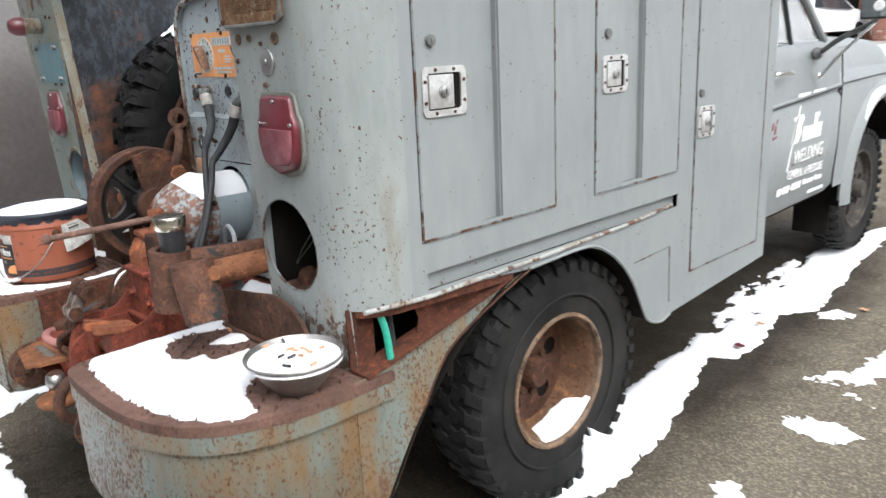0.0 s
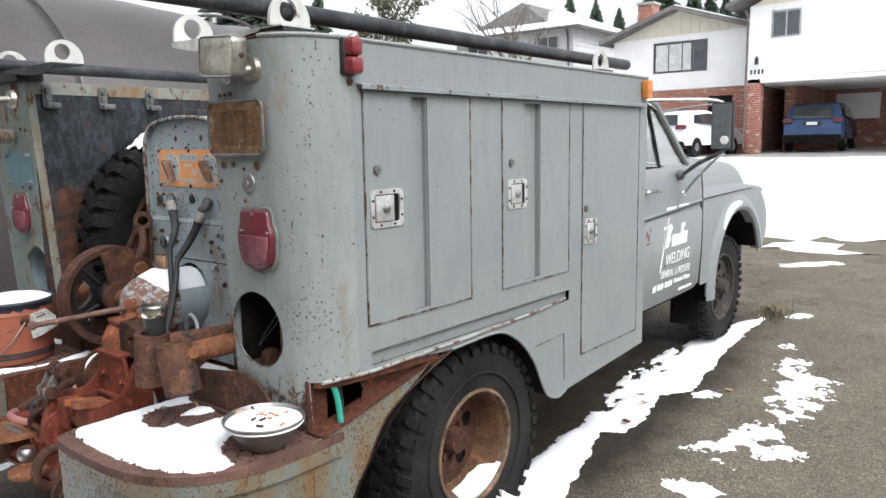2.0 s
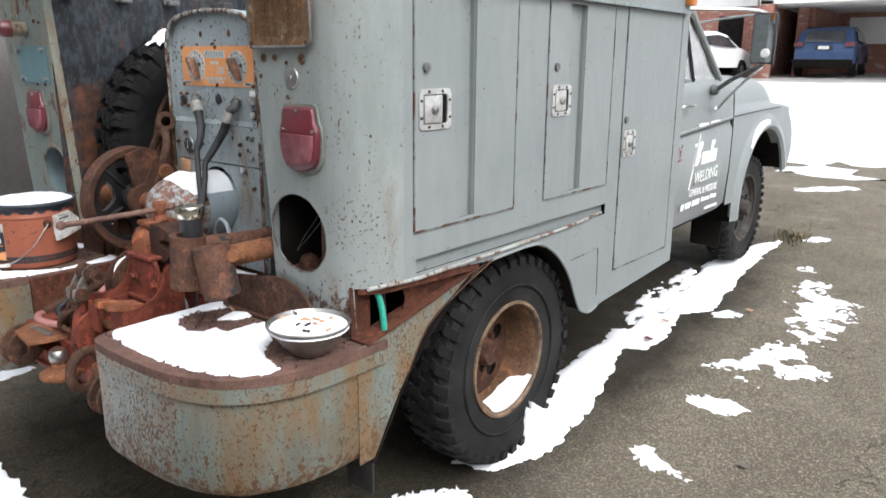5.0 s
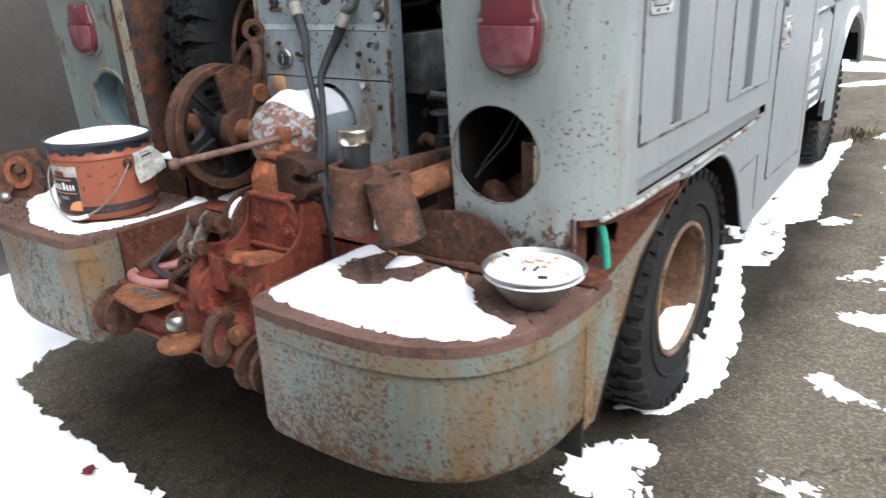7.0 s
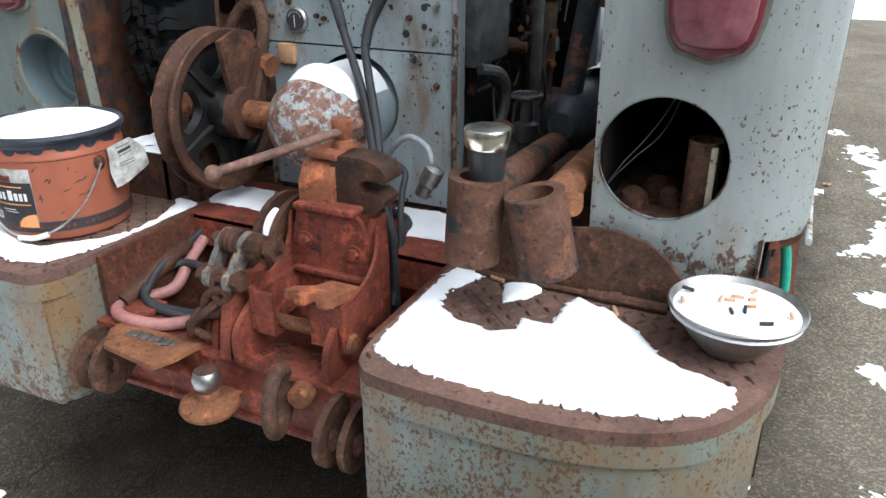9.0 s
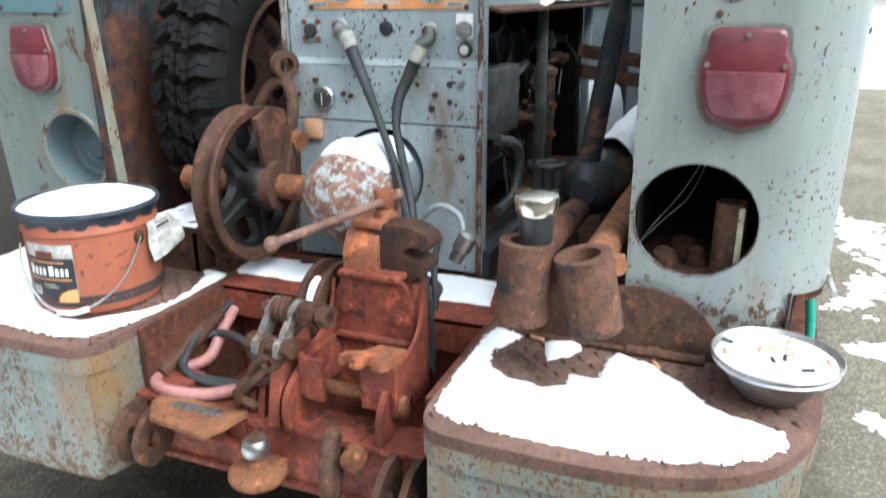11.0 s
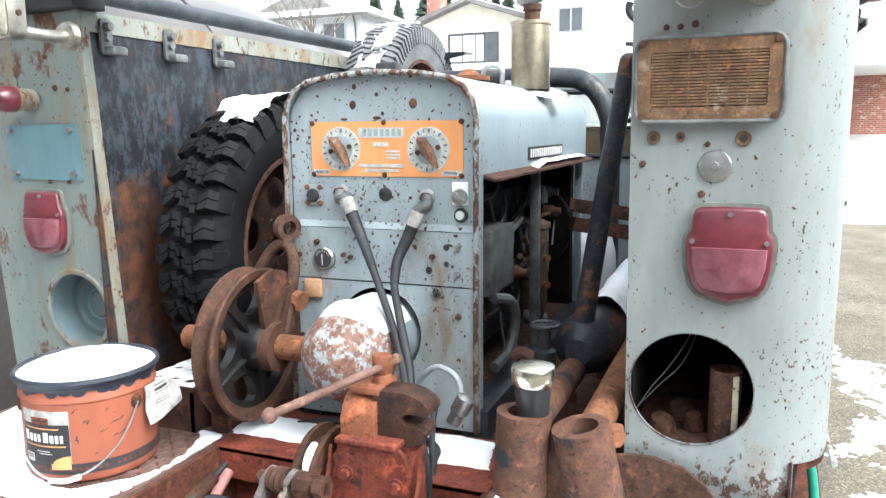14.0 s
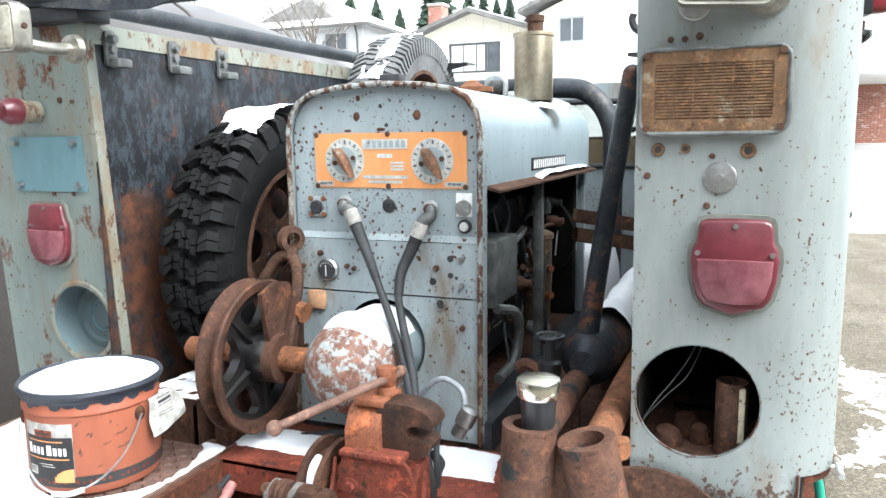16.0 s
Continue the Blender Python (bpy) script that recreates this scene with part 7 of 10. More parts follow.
tube(bm, [(2.54, -1.12, 1.29), (2.60, -0.98, 1.17), (2.66, -0.885, 1.075)], 0.007, 8, 2)
lathe(bm, [(0, 0.008), (0.012, 0.008), (0.016, 0)], (2.66, -0.878, 1.075), (0, -1, 0), 12)
part("mirror_brace", bm, CHROME, mr)
bm = B()
tube(bm, [(2.52, -1.12, 1.528), (2.50, -1.05, 1.545), (2.34, -0.80, 1.55)], 0.009, 8, 3)
tube(bm, [(2.52, -1.12, 1.525), (2.60, -0.95, 1.52), (2.64, -0.76, 1.50)], 0.006, 8, 3)
part("mirror_stay", bm, CHROME, mr)

# hand-painted door lettering; names and numbers as plain slanted bars
SIGN_Y = -0.8752


def painted_bar(pts, material=LETTER, lift=0.0, label=""):
    b = B()
    plate(b, pts, [], XZ(SIGN_Y - lift), 0.002)
    return part("lettering_bar", b, material, truck, label)


def slant(x0, x1, z0, z1, lean):
    return [(x0, z0), (x1, z0), (x1 + lean, z1), (x0 + lean, z1)]


def door_text(text, size, x, z, rot, squeeze):
    m = Matrix.Translation((x, SIGN_Y - 0.0015, z)) @ Matrix.Rotation(radians(90), 4, "X") @ Matrix.Rotation(radians(rot), 4, "Z") @ Matrix.Diagonal((squeeze, 1, 1, 1))
    return words("lettering", text, size, m, LETTER, truck, 0.18)


painted_bar([(2.452, 0.705), (2.85, 0.712), (2.842, 0.784), (2.452, 0.776)], GREY, -0.0008, "darker patch of paint under the lettering")
door_text("WELDING", 0.082, 2.615, 0.742, 1.5, 0.86)["label"] = "white hand-painted lettering"
door_text("GENERAL & PRESSURE", 0.054, 2.592, 0.667, -0.5, 0.74)
painted_bar([(2.388, 0.686), (2.402, 0.688), (2.500, 0.958), (2.490, 0.962)])
painted_bar([(2.425, 0.800), (2.490, 0.804), (2.526, 0.850), (2.512, 0.864), (2.545, 0.905), (2.530, 0.922), (2.432, 0.914), (2.436, 0.898), (2.462, 0.898)])
for x0, x1, z0, z1 in ((2.535, 2.590, 0.803, 0.866), (2.598, 2.640, 0.804, 0.864), (2.646, 2.682, 0.806, 0.917), (2.688, 2.740, 0.806, 0.870)):
    painted_bar(slant(x0, x1, z0, z1, 0.16 * (z1 - z0)))
painted_bar(slant(2.700, 2.710, 0.895, 0.918, 0.004))
for x0, x1, z0, z1 in ((2.305, 2.345, 0.594, 0.624), (2.360, 2.390, 0.596, 0.625), (2.398, 2.428, 0.596, 0.626), (2.436, 2.446, 0.606, 0.614), (2.455, 2.482, 0.598, 0.627), (2.490, 2.515, 0.598, 0.627), (2.523, 2.550, 0.599, 0.628), (2.575, 2.600, 0.606, 0.630), (2.608, 2.690, 0.606, 0.624), (2.705, 2.725, 0.606, 0.631), (2.733, 2.790, 0.606, 0.624), (2.638, 2.820, 0.556, 0.570), (2.462, 2.590, 0.997, 1.012), (2.620, 2.750, 1.001, 1.017)):
    painted_bar(slant(x0, x1, z0, z1, 0.3 * (z1 - z0)))
for x0, z0, x1, z1 in ((2.222, 0.880, 2.236, 0.915), (2.245, 0.862, 2.262, 0.900), (2.232, 0.842, 2.270, 0.856), (2.262, 0.905, 2.272, 0.925)):
    painted_bar([(x0, z0), (x1, z0 + 0.004), (x1 + 0.003, z1), (x0 + 0.004, z1 - 0.003)], LENSLOW, 0, "old reddish scuff mark on the door")


# ---- welding machine in the bed ----
welder = thing("welding_machine", "blue-grey engine-driven welding machine with an orange control panel", "welder")
WX = 0.335
cap = [(-0.217, 1.205), (-0.217, 1.33)] + [(-0.117 + 0.10 * math.cos(radians(a)), 1.335 + 0.095 * math.sin(radians(a))) for a in range(180, 90, -15)]
cap = [(-0.217, 1.205), (-0.217, 1.335), (-0.209, 1.375), (-0.186, 1.408), (-0.15, 1.428), (-0.08, 1.44), (0.035, 1.447), (0.15, 1.44), (0.22, 1.428), (0.256, 1.408), (0.279, 1.375), (0.288, 1.335), (0.288, 0.60)]
bm = B()
strip(bm, cap, lambda u, v, w: (0.345 + w, u, v), 1.25, 0.004)
hood = part("hood", bm, WELDTOP, welder, "smooth blue-grey sheet hood, faded on top")
full = [(-0.215, 0.585)] + cap[:-1] + [(0.288, 0.585)]
bm = B()
tube(bm, [(WX - 0.02, u, v) for u, v in full], 0.007, 8, 1)
part("panel_edge", bm, WELDEDGE, welder, "rust-chipped rounded front edge")
bm = B()
strip(bm, full, lambda u, v, w: (WX - 0.02 + w, u, v), 0.035, 0.006)
part("front_collar", bm, WELDBLUE, welder)
bm = B()
plate(bm, [(u * 0.985 + 0.0005, v - 0.004) for u, v in full[1:-1] if v > 1.1] + [(0.283, 1.088), (-0.212, 1.088), (-0.212, 1.19)], [], YZ(WX), 0.003)
part("upper_panel", bm, WELDBLUE, welder)
bm = B()
loft(bm, [[(WX, 0.284, 1.088), (WX, -0.212, 1.088)], [(WX - 0.012, 0.284, 1.073), (WX - 0.012, -0.212, 1.073)]])
part("panel_ledge", bm, WELDBLUE, welder)
bm = B()
plate(bm, [(-0.212, 0.942), (0.284, 0.942), (0.284, 1.071), (-0.212, 1.071)], [], YZ(WX - 0.012), 0.003)
part("middle_panel", bm, WELDBLUE, welder)
bm = B()
plate(bm, [(-0.212, 0.585), (0.284, 0.585), (0.284, 0.938), (-0.212, 0.938)], [circ(0.04, 0.815, 0.112, 36)], YZ(WX - 0.012), 0.003)
part("lower_panel", bm, WELDBLUE, welder, "lower panel with a large round opening")
# control plate
bm = B()
plate(bm, [(-0.180, 1.200), (0.222, 1.200), (0.222, 1.332), (-0.180, 1.332)], [], YZ(WX - 0.003), 0.003)
ctl = part("control_plate", bm, ORANGE, welder, "faded orange control plate with two dials")
KNOB = rusty("worn_brown_knob", (0.075, 0.040, 0.026), (0.20, 0.105, 0.062), 30, 0.55, (0.20, 0.21, 0.20), 0.58, 30)
PALEBLUE = surface("dial_pale", (0.40, 0.42, 0.40), (0.52, 0.53, 0.50), 0.6, 0, 20, 80, 0.05)
for yy, zz, rot in ((0.140, 1.266, 56), (-0.093, 1.264, 58)):
    bm = B()
    lathe(bm, [(0, -0.0045), (0.053, -0.0045), (0.054, -0.003)], (WX, yy, zz), (1, 0, 0), 32)
    ring = part("dial_ring", bm, PALEBLUE, ctl, "worn pale scale ring")
    for k in range(20):
        a = radians(18 * k + 4)
        bm = B()
        d, e = Vector((0, math.cos(a), math.sin(a))), Vector((0, -math.sin(a), math.cos(a)))
        c = Vector((WX, yy, zz)) + d * 0.045
        w, h = (0.0022, 0.0045) if k % 2 else (0.0012, 0.0030)
        rows = [[c + d * i * h + e * j * w + Vector((x, 0, 0)) for i, j in ((-1, -1), (-1, 1), (1, 1), (1, -1))] for x in (-0.0044, -0.0052)]
        rings(bm, rows)
        part("scale_mark", bm, HASP, ring)
    bm = B()
    lathe(bm, [(0, -0.006), (0.033, -0.006), (0.034, -0.0045)], (WX, yy, zz), (1, 0, 0), 32)
    part("dial_face", bm, WELDBLUE, ctl)
    bm = B()
    m = Matrix.Translation((WX - 0.006, yy, zz)) @ Matrix.Rotation(radians(rot), 4, "X")
    q = [(-0.050, 0), (-0.03, 0.008), (0.0, 0.014), (0.028, 0.011), (0.036, 0.0), (0.028, -0.011), (0.0, -0.014), (-0.03, -0.008)]
    rows = [[(-0.0, u, v) for u, v in q + q[:1]], [(-0.014, u, v * 0.9) for u, v in q + q[:1]], [(-0.026, u * 0.9, v * 0.4) for u, v in q + q[:1]]]
    vs = loft(bm, rows)
    bm.faces.new(vs[-1][:-1])
    bmesh.ops.transform(bm, matrix=m, verts=bm.verts[:])
    part("pointer_knob", bm, KNOB, ctl, "worn brown pointer knob")
    for s in (-1, 1):
        bm = B()
        cyl(bm, (WX - 0.009, yy + s * 0.026, zz - s * 0.006), (WX - 0.005, yy + s * 0.026, zz - s * 0.006), 0.006, 0.006, 10)
        part("dial_screw", bm, RUSTB, ctl)
for y0, y1, z0, z1, mm in ((-0.03, 0.09, 1.293, 1.317, PALEBLUE), (0.01, 0.05, 1.272, 1.282, PALEBLUE), (-0.02, 0.015, 1.258, 1.263, PALEBLUE), (-0.02, 0.015, 1.250, 1.255, PALEBLUE), (-0.02, 0.015, 1.242, 1.247, PALEBLUE), (-0.03, 0.09, 1.222, 1.230, PALEBLUE), (-0.015, 0.075, 1.211, 1.218, PALEBLUE), (0.172, 0.216, 1.204, 1.216, PALEBLUE), (-0.176, -0.125, 1.204, 1.216, PALEBLUE)):
    bm = B()
    box(bm, WX - 0.0042, WX - 0.0028, y0, y1, z0, z1)
    part("plate_patch", bm, mm, ctl)
for k in range(7):
    bm = B()
    box(bm, WX - 0.005, WX - 0.004, 0.078 - k * 0.0155 - 0.010, 0.078 - k * 0.0155, 1.297, 1.313)
    part("badge_bar", bm, WELDBLUE, ctl)
pm = lambda y, z: Matrix.Translation((WX - 0.0045, y, z)) @ Matrix.Rotation(radians(-90), 4, "Z") @ Matrix.Rotation(radians(90), 4, "X")
words("plate_text", "NEGATIVE", 0.008, pm(0.194, 1.210), INK, ctl)
words("plate_text", "POSITIVE", 0.008, pm(-0.150, 1.210), INK, ctl)
for yy in (-0.176, 0.022, 0.218):
    for zz in (1.204, 1.329):
        bm = B()
        lathe(bm, [(0, -0.008), (0.005, -0.007), (0.007, -0.003)], (WX, yy, zz), (1, 0, 0), 10)
        part("plate_screw", bm, RUSTB, ctl)
# sockets, terminals, switches
def disc(name, y, z, r, h, m, par, lab="", x=WX, n=20, tip=0.8):
    b = B()
    lathe(b, [(0, -h), (r * tip, -h), (r, -h * 0.6), (r, 0), (0, 0)], (x, y, z), (1, 0, 0), n)
    return part(name, b, m, par, lab)


bm = B()
box(bm, WX - 0.006, WX, 0.195, 0.245, 1.125, 1.178, 0.004)
so = part("socket_box", bm, WELDBLUE, welder, "square outlet with rusty corner screws")
disc("outlet", 0.222, 1.15, 0.018, 0.014, INK, so)
for yy in (0.202, 0.238):
    for zz in (1.132, 1.171):
        disc("screw", yy, zz, 0.007, 0.011, RUSTOR, so, n=8)
black_out = disc("outlet", 0.022, 1.157, 0.017, 0.006, BLACK, welder, "round black outlet")
for oy, oz, ox, par in ((0.022, 1.157, WX - 0.006, black_out), (0.222, 1.15, WX - 0.014, so)):
    for k in range(3):
        bm = B()
        tube(bm, [(ox - 0.0003, oy + 0.0085 * math.cos(radians(120 * k + j)), oz + 0.0085 * math.sin(radians(120 * k + j))) for j in (20, 50, 80)], 0.0012, 6, 2)
        part("slot", bm, INK, par)
for yy in (0.143, -0.088):
    disc("terminal", yy, 1.16 if yy > 0 else 1.152, 0.02, 0.006, STEEL, welder)
    disc("terminal_nut", yy, 1.16 if yy > 0 else 1.152, 0.013, 0.022, RUST, welder, n=6, tip=0.95)
bm = B()
box(bm, WX - 0.003, WX, -0.192, -0.152, 1.135, 1.19, 0.001)
sw = part("switch_plate", bm, LETTER, welder, "white switch plate with a steel knob")
kn = disc("switch_knob", -0.172, 1.155, 0.019, 0.014, STEEL, sw, tip=0.95)
bm = B()
rings(bm, [[Vector((x, -0.172, 1.155)) + Matrix.Rotation(radians(38), 3, "X") @ Vector((0, u, v)) for u, v in ((-0.017, -0.0045), (0.017, -0.0045), (0.017, 0.0045), (-0.017, 0.0045))] for x in (WX - 0.013, WX - 0.024)])
part("knob_grip", bm, STEEL, kn)
pb = disc("push_button", -0.174, 1.112, 0.017, 0.010, INK, welder, "push button in a black ring")
disc("button_face", -0.174, 1.112, 0.0115, 0.016, PALEBLUE, pb)
g = disc("gauge", 0.188, 0.994, 0.029, 0.014, STEEL, welder, "small round gauge with black face", WX - 0.012)
disc("gauge_face", 0.188, 0.994, 0.024, 0.0155, INK, g, "", WX - 0.012, tip=1.0)
bm = B()
box(bm, WX - 0.0285, WX - 0.0277, 0.1885, 0.1900, 0.978, 1.006)
part("needle", bm, LETTER, g)
for k in range(7):
    a = radians(30 + 20 * k)
    bm = B()
    y, z = 0.188 + 0.019 * math.cos(a), 0.994 + 0.019 * math.sin(a)
    box(bm, WX - 0.0282, WX - 0.0277, y - 0.0009, y + 0.0009, z - 0.0022, z + 0.0022)
    part("gauge_mark", bm, PALEBLUE, g)
bm = B()
box(bm, WX - 0.03, WX - 0.012, 0.196, 0.246, 0.891, 0.941, 0.008)
part("tan_switch_cover", bm, surface("tan_plastic", (0.48, 0.27, 0.15), (0.56, 0.33, 0.19), 0.5), welder, "tan plastic switch cover")
disc("push_button", -0.118, 0.928, 0.012, 0.014, CHROME, welder, "", WX - 0.012)
for yy, zz, rr in ((0.21, 1.035, 0.007), (0.262, 1.0, 0.006), (0.135, 1.005, 0.006), (0.115, 1.0, 0.006), (-0.105, 1.012, 0.007), (-0.168, 1.035, 0.008), (-0.168, 0.972, 0.008), (-0.17, 0.87, 0.007), (0.262, 0.79, 0.005), (-0.05, 1.10, 0.004)):
    disc("bolt", yy, zz, rr, 0.012, RUSTB if rr < 0.0075 else STEEL, welder, "", WX - 0.012, 8)
for yy, zz, rr in ((-0.14, 1.035, 0.008), (-0.14, 0.995, 0.007), (-0.095, 0.978, 0.009), (-0.155, 0.99, 0.004), (0.025, 1.35, 0.005), (0.04, 1.395, 0.005), (0.13, 0.985, 0.004)):
    disc("punched_hole", yy, zz, rr, 0.0008, INK, welder, "", WX - 0.0122 if zz < 1.1 else WX - 0.0002, 12, 1.0)
# larger rust blisters on the top panel
for yy, zz, rr in ((0.105, 1.372, 0.009), (-0.055, 1.372, 0.010), (0.1, 1.415, 0.006), (-0.05, 1.44, 0.007), (0.04, 1.340, 0.012), (0.13, 1.338, 0.01)):
    bm = B()
    sphere(bm, (WX - 0.0005, yy, zz), rr, (0.12, 1.0, 1.2 if zz > 1.35 else 0.35), 12)
    part("rust_blister", bm, RUSTB, welder)
# generator dome in the opening
bm = B()
lathe(bm, [(0.104, 0.06), (0.104, -0.10), (0.106, -0.104)], (WX - 0.02, 0.045, 0.80), (1, 0, 0), 36)
part("generator_drum", bm, WELDTOP, welder)
bm = B()
lathe(bm, [(0.110, -0.10), (0.114, -0.102), (0.114, -0.128), (0.110, -0.13)], (WX - 0.02, 0.045, 0.80), (1, 0, 0), 36)
part("drum_band", bm, DOME, welder)
bm = B()
lathe(bm, [(0.110, -0.13), (0.108, -0.16), (0.098, -0.195), (0.078, -0.225), (0.045, -0.245), (0, -0.25)], (WX - 0.02, 0.045, 0.80), (1, 0, 0), 36)
part("drum_dome", bm, DOME, welder, "dome with flaking pale paint over rust")
for a in (20, 90, 160):
    bm = B()
    sphere(bm, (WX - 0.135, 0.045 - 0.115 * math.cos(radians(a)), 0.80 + 0.115 * math.sin(radians(a))), 0.009, n=8)
    part("band_bolt", bm, RUSTB, welder)
# Near-black disc behind the opening stands for the shade in there.
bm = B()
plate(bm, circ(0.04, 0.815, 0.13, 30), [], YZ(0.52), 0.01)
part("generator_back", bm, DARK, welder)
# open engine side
# Near-black sheet behind the engine, put in for the shade under the hood.
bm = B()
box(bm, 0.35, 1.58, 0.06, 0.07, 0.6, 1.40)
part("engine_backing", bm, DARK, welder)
bm = B()
plate(bm, [(0.0, 0.0), (-0.035, -0.012), (-0.035, -0.018), (0.0, -0.008)], [], lambda u, v, w: (0.35 + w, -0.217 + u, 1.208 + v), 1.25)
part("hood_flange", bm, RUSTB, welder, "out-turned rusty hood flange")
for px in (0.352, 0.91, 1.565):
    bm = B()
    box(bm, px, px + 0.03, -0.212, -0.185, 0.6, 1.21, 0.003)
    part("frame_post", bm, WELDTOP if px != 0.91 else HASP, welder)
bm = B()
box(bm, 0.33, 1.60, -0.24, -0.17, 0.56, 0.64, 0.006)
box(bm, 0.33, 1.60, 0.22, 0.29, 0.56, 0.64, 0.006)
part("base_rail", bm, BLACKRUST, welder)
bm = B()
box(bm, 0.475, 0.69, -0.20, -0.09, 0.885, 1.055, 0.006)
part("control_box", bm, HASP, welder, "grey steel control box")
bm = B()
lathe(bm, [(0, 0), (0.045, 0), (0.05, 0.02), (0.05, 0.09), (0.053, 0.10), (0.053, 0.30), (0.060, 0.305), (0.060, 0.32), (0.04, 0.33), (0, 0.33)], (1.12, -0.14, 0.68), (0, 0, 1), 18)
flt = part("oil_filter", bm, rusty("filter_canister", (0.07, 0.045, 0.03), (0.16, 0.11, 0.075), 14, 0.6), welder, "brown oil filter canister")
for zz in (0.80, 0.89):
    bm = B()
    cyl(bm, (1.085, -0.19, zz), (1.075, -0.205, zz), 0.012, 0.012, 8)
    part("canister_bolt", bm, VISE, flt)
# Added near-black panel: hides the cab wall and darkens the far end like shade.
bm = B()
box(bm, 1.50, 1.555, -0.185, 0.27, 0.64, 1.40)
part("radiator", bm, DARK, welder, "near-black panel added for the shade at the far end of the engine")
bm = B()
box(bm, 0.7, 1.35, -0.08, 0.06, 0.66, 1.0, 0.02)
box(bm, 0.85, 1.3, -0.06, 0.06, 1.0, 1.12, 0.02)
part("engine_block", bm, BLACK, welder)
bm = B()
box(bm, 0.38, 0.66, -0.13, 0.05, 0.66, 0.93, 0.05)
part("generator_housing", bm, BLACKRUST, welder)
for k in range(8):
    bm = B()
    box(bm, 0.60, 0.68, -0.16, -0.15, 0.80 + 0.02 * k, 0.81 + 0.02 * k, 0.002)
    part("fin", bm, HASP, welder)
bm = B()
tube(bm, [(0.5, -0.2, 0.88), (0.56, -0.23, 0.86), (0.60, -0.23, 0.80), (0.58, -0.22, 0.72), (0.48, -0.21, 0.70)], 0.014, 8)
part("bent_bracket", bm, HASP, welder)
for pts, r, m in (([(0.4, -0.16, 1.13), (0.55, -0.18, 1.14), (0.7, -0.15, 1.18)], 0.006, CABLE), ([(0.9, -0.12, 1.02), (1.0, -0.16, 1.1), (1.15, -0.14, 1.17)], 0.006, CABLE), ([(1.05, -0.1, 0.98), (1.2, -0.16, 1.02), (1.38, -0.16, 1.0)], 0.007, RUSTB), ([(1.15, -0.14, 1.18), (1.17, -0.15, 1.08), (1.2, -0.12, 0.95)], 0.004, LTGREY), ([(0.75, -0.14, 0.99), (0.85, -0.16, 1.03), (1.0, -0.13, 1.03)], 0.012, STEEL)):
    bm = B()
    tube(bm, pts, r, 7)
    part("engine_line", bm, m, welder)
for cx, cz in ((1.12, 1.06), (1.22, 0.92), (1.32, 0.80), (1.1, 0.86)):
    bm = B()
    lathe(bm, [(0, 0), (0.018, 0), (0.018, 0.04), (0.01, 0.05), (0.01, 0.07), (0, 0.07)], (cx, -0.13, cz), (0, 0, 1), 10)
    part("fitting", bm, STEEL, welder)
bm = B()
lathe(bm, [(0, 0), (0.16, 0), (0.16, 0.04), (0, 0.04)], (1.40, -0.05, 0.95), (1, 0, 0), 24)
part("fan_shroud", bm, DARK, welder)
rnd = random.Random(12)
for k in range(16):
    x, z = rnd.uniform(0.42, 1.35), rnd.uniform(0.70, 1.16)
    bm = B()
    y = rnd.uniform(-0.19, -0.11)
    pts = [(x, y, z)]
    for _ in range(3):
        x, z = x + rnd.uniform(-0.06, 0.13), z + rnd.uniform(-0.12, 0.09)
        pts.append((x, y + rnd.uniform(-0.02, 0.03), z))
    tube(bm, pts, rnd.choice((0.003, 0.004, 0.006, 0.010)), 7, 4)
    part("engine_line", bm, rnd.choice((CABLE, RUSTB, BLACK, HASP, CABLE)), welder)
for k in range(12):
    x, z = rnd.uniform(0.68, 1.4), rnd.uniform(0.68, 1.12)
    bm = B()
    r = rnd.uniform(0.010, 0.026)
    lathe(bm, [(0, 0), (r, 0), (r, r * 1.6), (r * 0.6, r * 2.1), (r * 0.6, r * 3.0), (0, r * 3.0)], (x, rnd.uniform(-0.15, -0.09), z), rnd.choice(((0, 0, 1), (0, -1, 0), (1, 0, 0.3))), 10)
    part("fitting", bm, rnd.choice((RUSTB, HASP, BLACK, RUST)), welder)
# hood fittings
bm = B()
box(bm, 0.36, 0.40, 0.0, 0.055, 1.44, 1.472, 0.004)
part("lift_eye_cap", bm, INK, welder)
bm = B()
lathe(bm, [(0, 0), (0.055, 0), (0.055, 0.012), (0.03, 0.016), (0.012, 0.03), (0, 0.03)], (0.60, -0.10, 1.437), (0, 0, 1), 24)
part("filler_cap", bm, RUSTOR, welder, "rusty filler cap")
bm = B()
tube(bm, [(0.8, -0.13, 1.43), (0.8, -0.13, 1.475), (0.8, -0.115, 1.49), (0.8, -0.09, 1.49), (0.8, -0.075, 1.475), (0.8, -0.075, 1.43)], 0.008, 8)
part("lift_loop", bm, STEEL, welder)
bm = B()
box(bm, 0.75, 1.175, -0.2255, -0.2165, 1.224, 1.260, 0.002)
nb = part("name_badge", bm, INK, welder, "black badge with pale raised bars")
for k in range(16):
    bm = B()
    box(bm, 0.763 + k * 0.0255, 0.776 + k * 0.0255, -0.2268, -0.225, 1.230, 1.254)
    part("badge_bar", bm, LETTER, nb)
bm = B()
lathe(bm, [(0.0, 0.0), (0.060, 0.0), (0.060, 0.190), (0.064, 0.192), (0.064, 0.202), (0.0, 0.204)], (1.0, -0.16, 1.43), (0, 0, 1), 32)
st = part("exhaust_cylinder", bm, BRASS, welder, "bright tarnished metal exhaust cylinder")
bm = B()
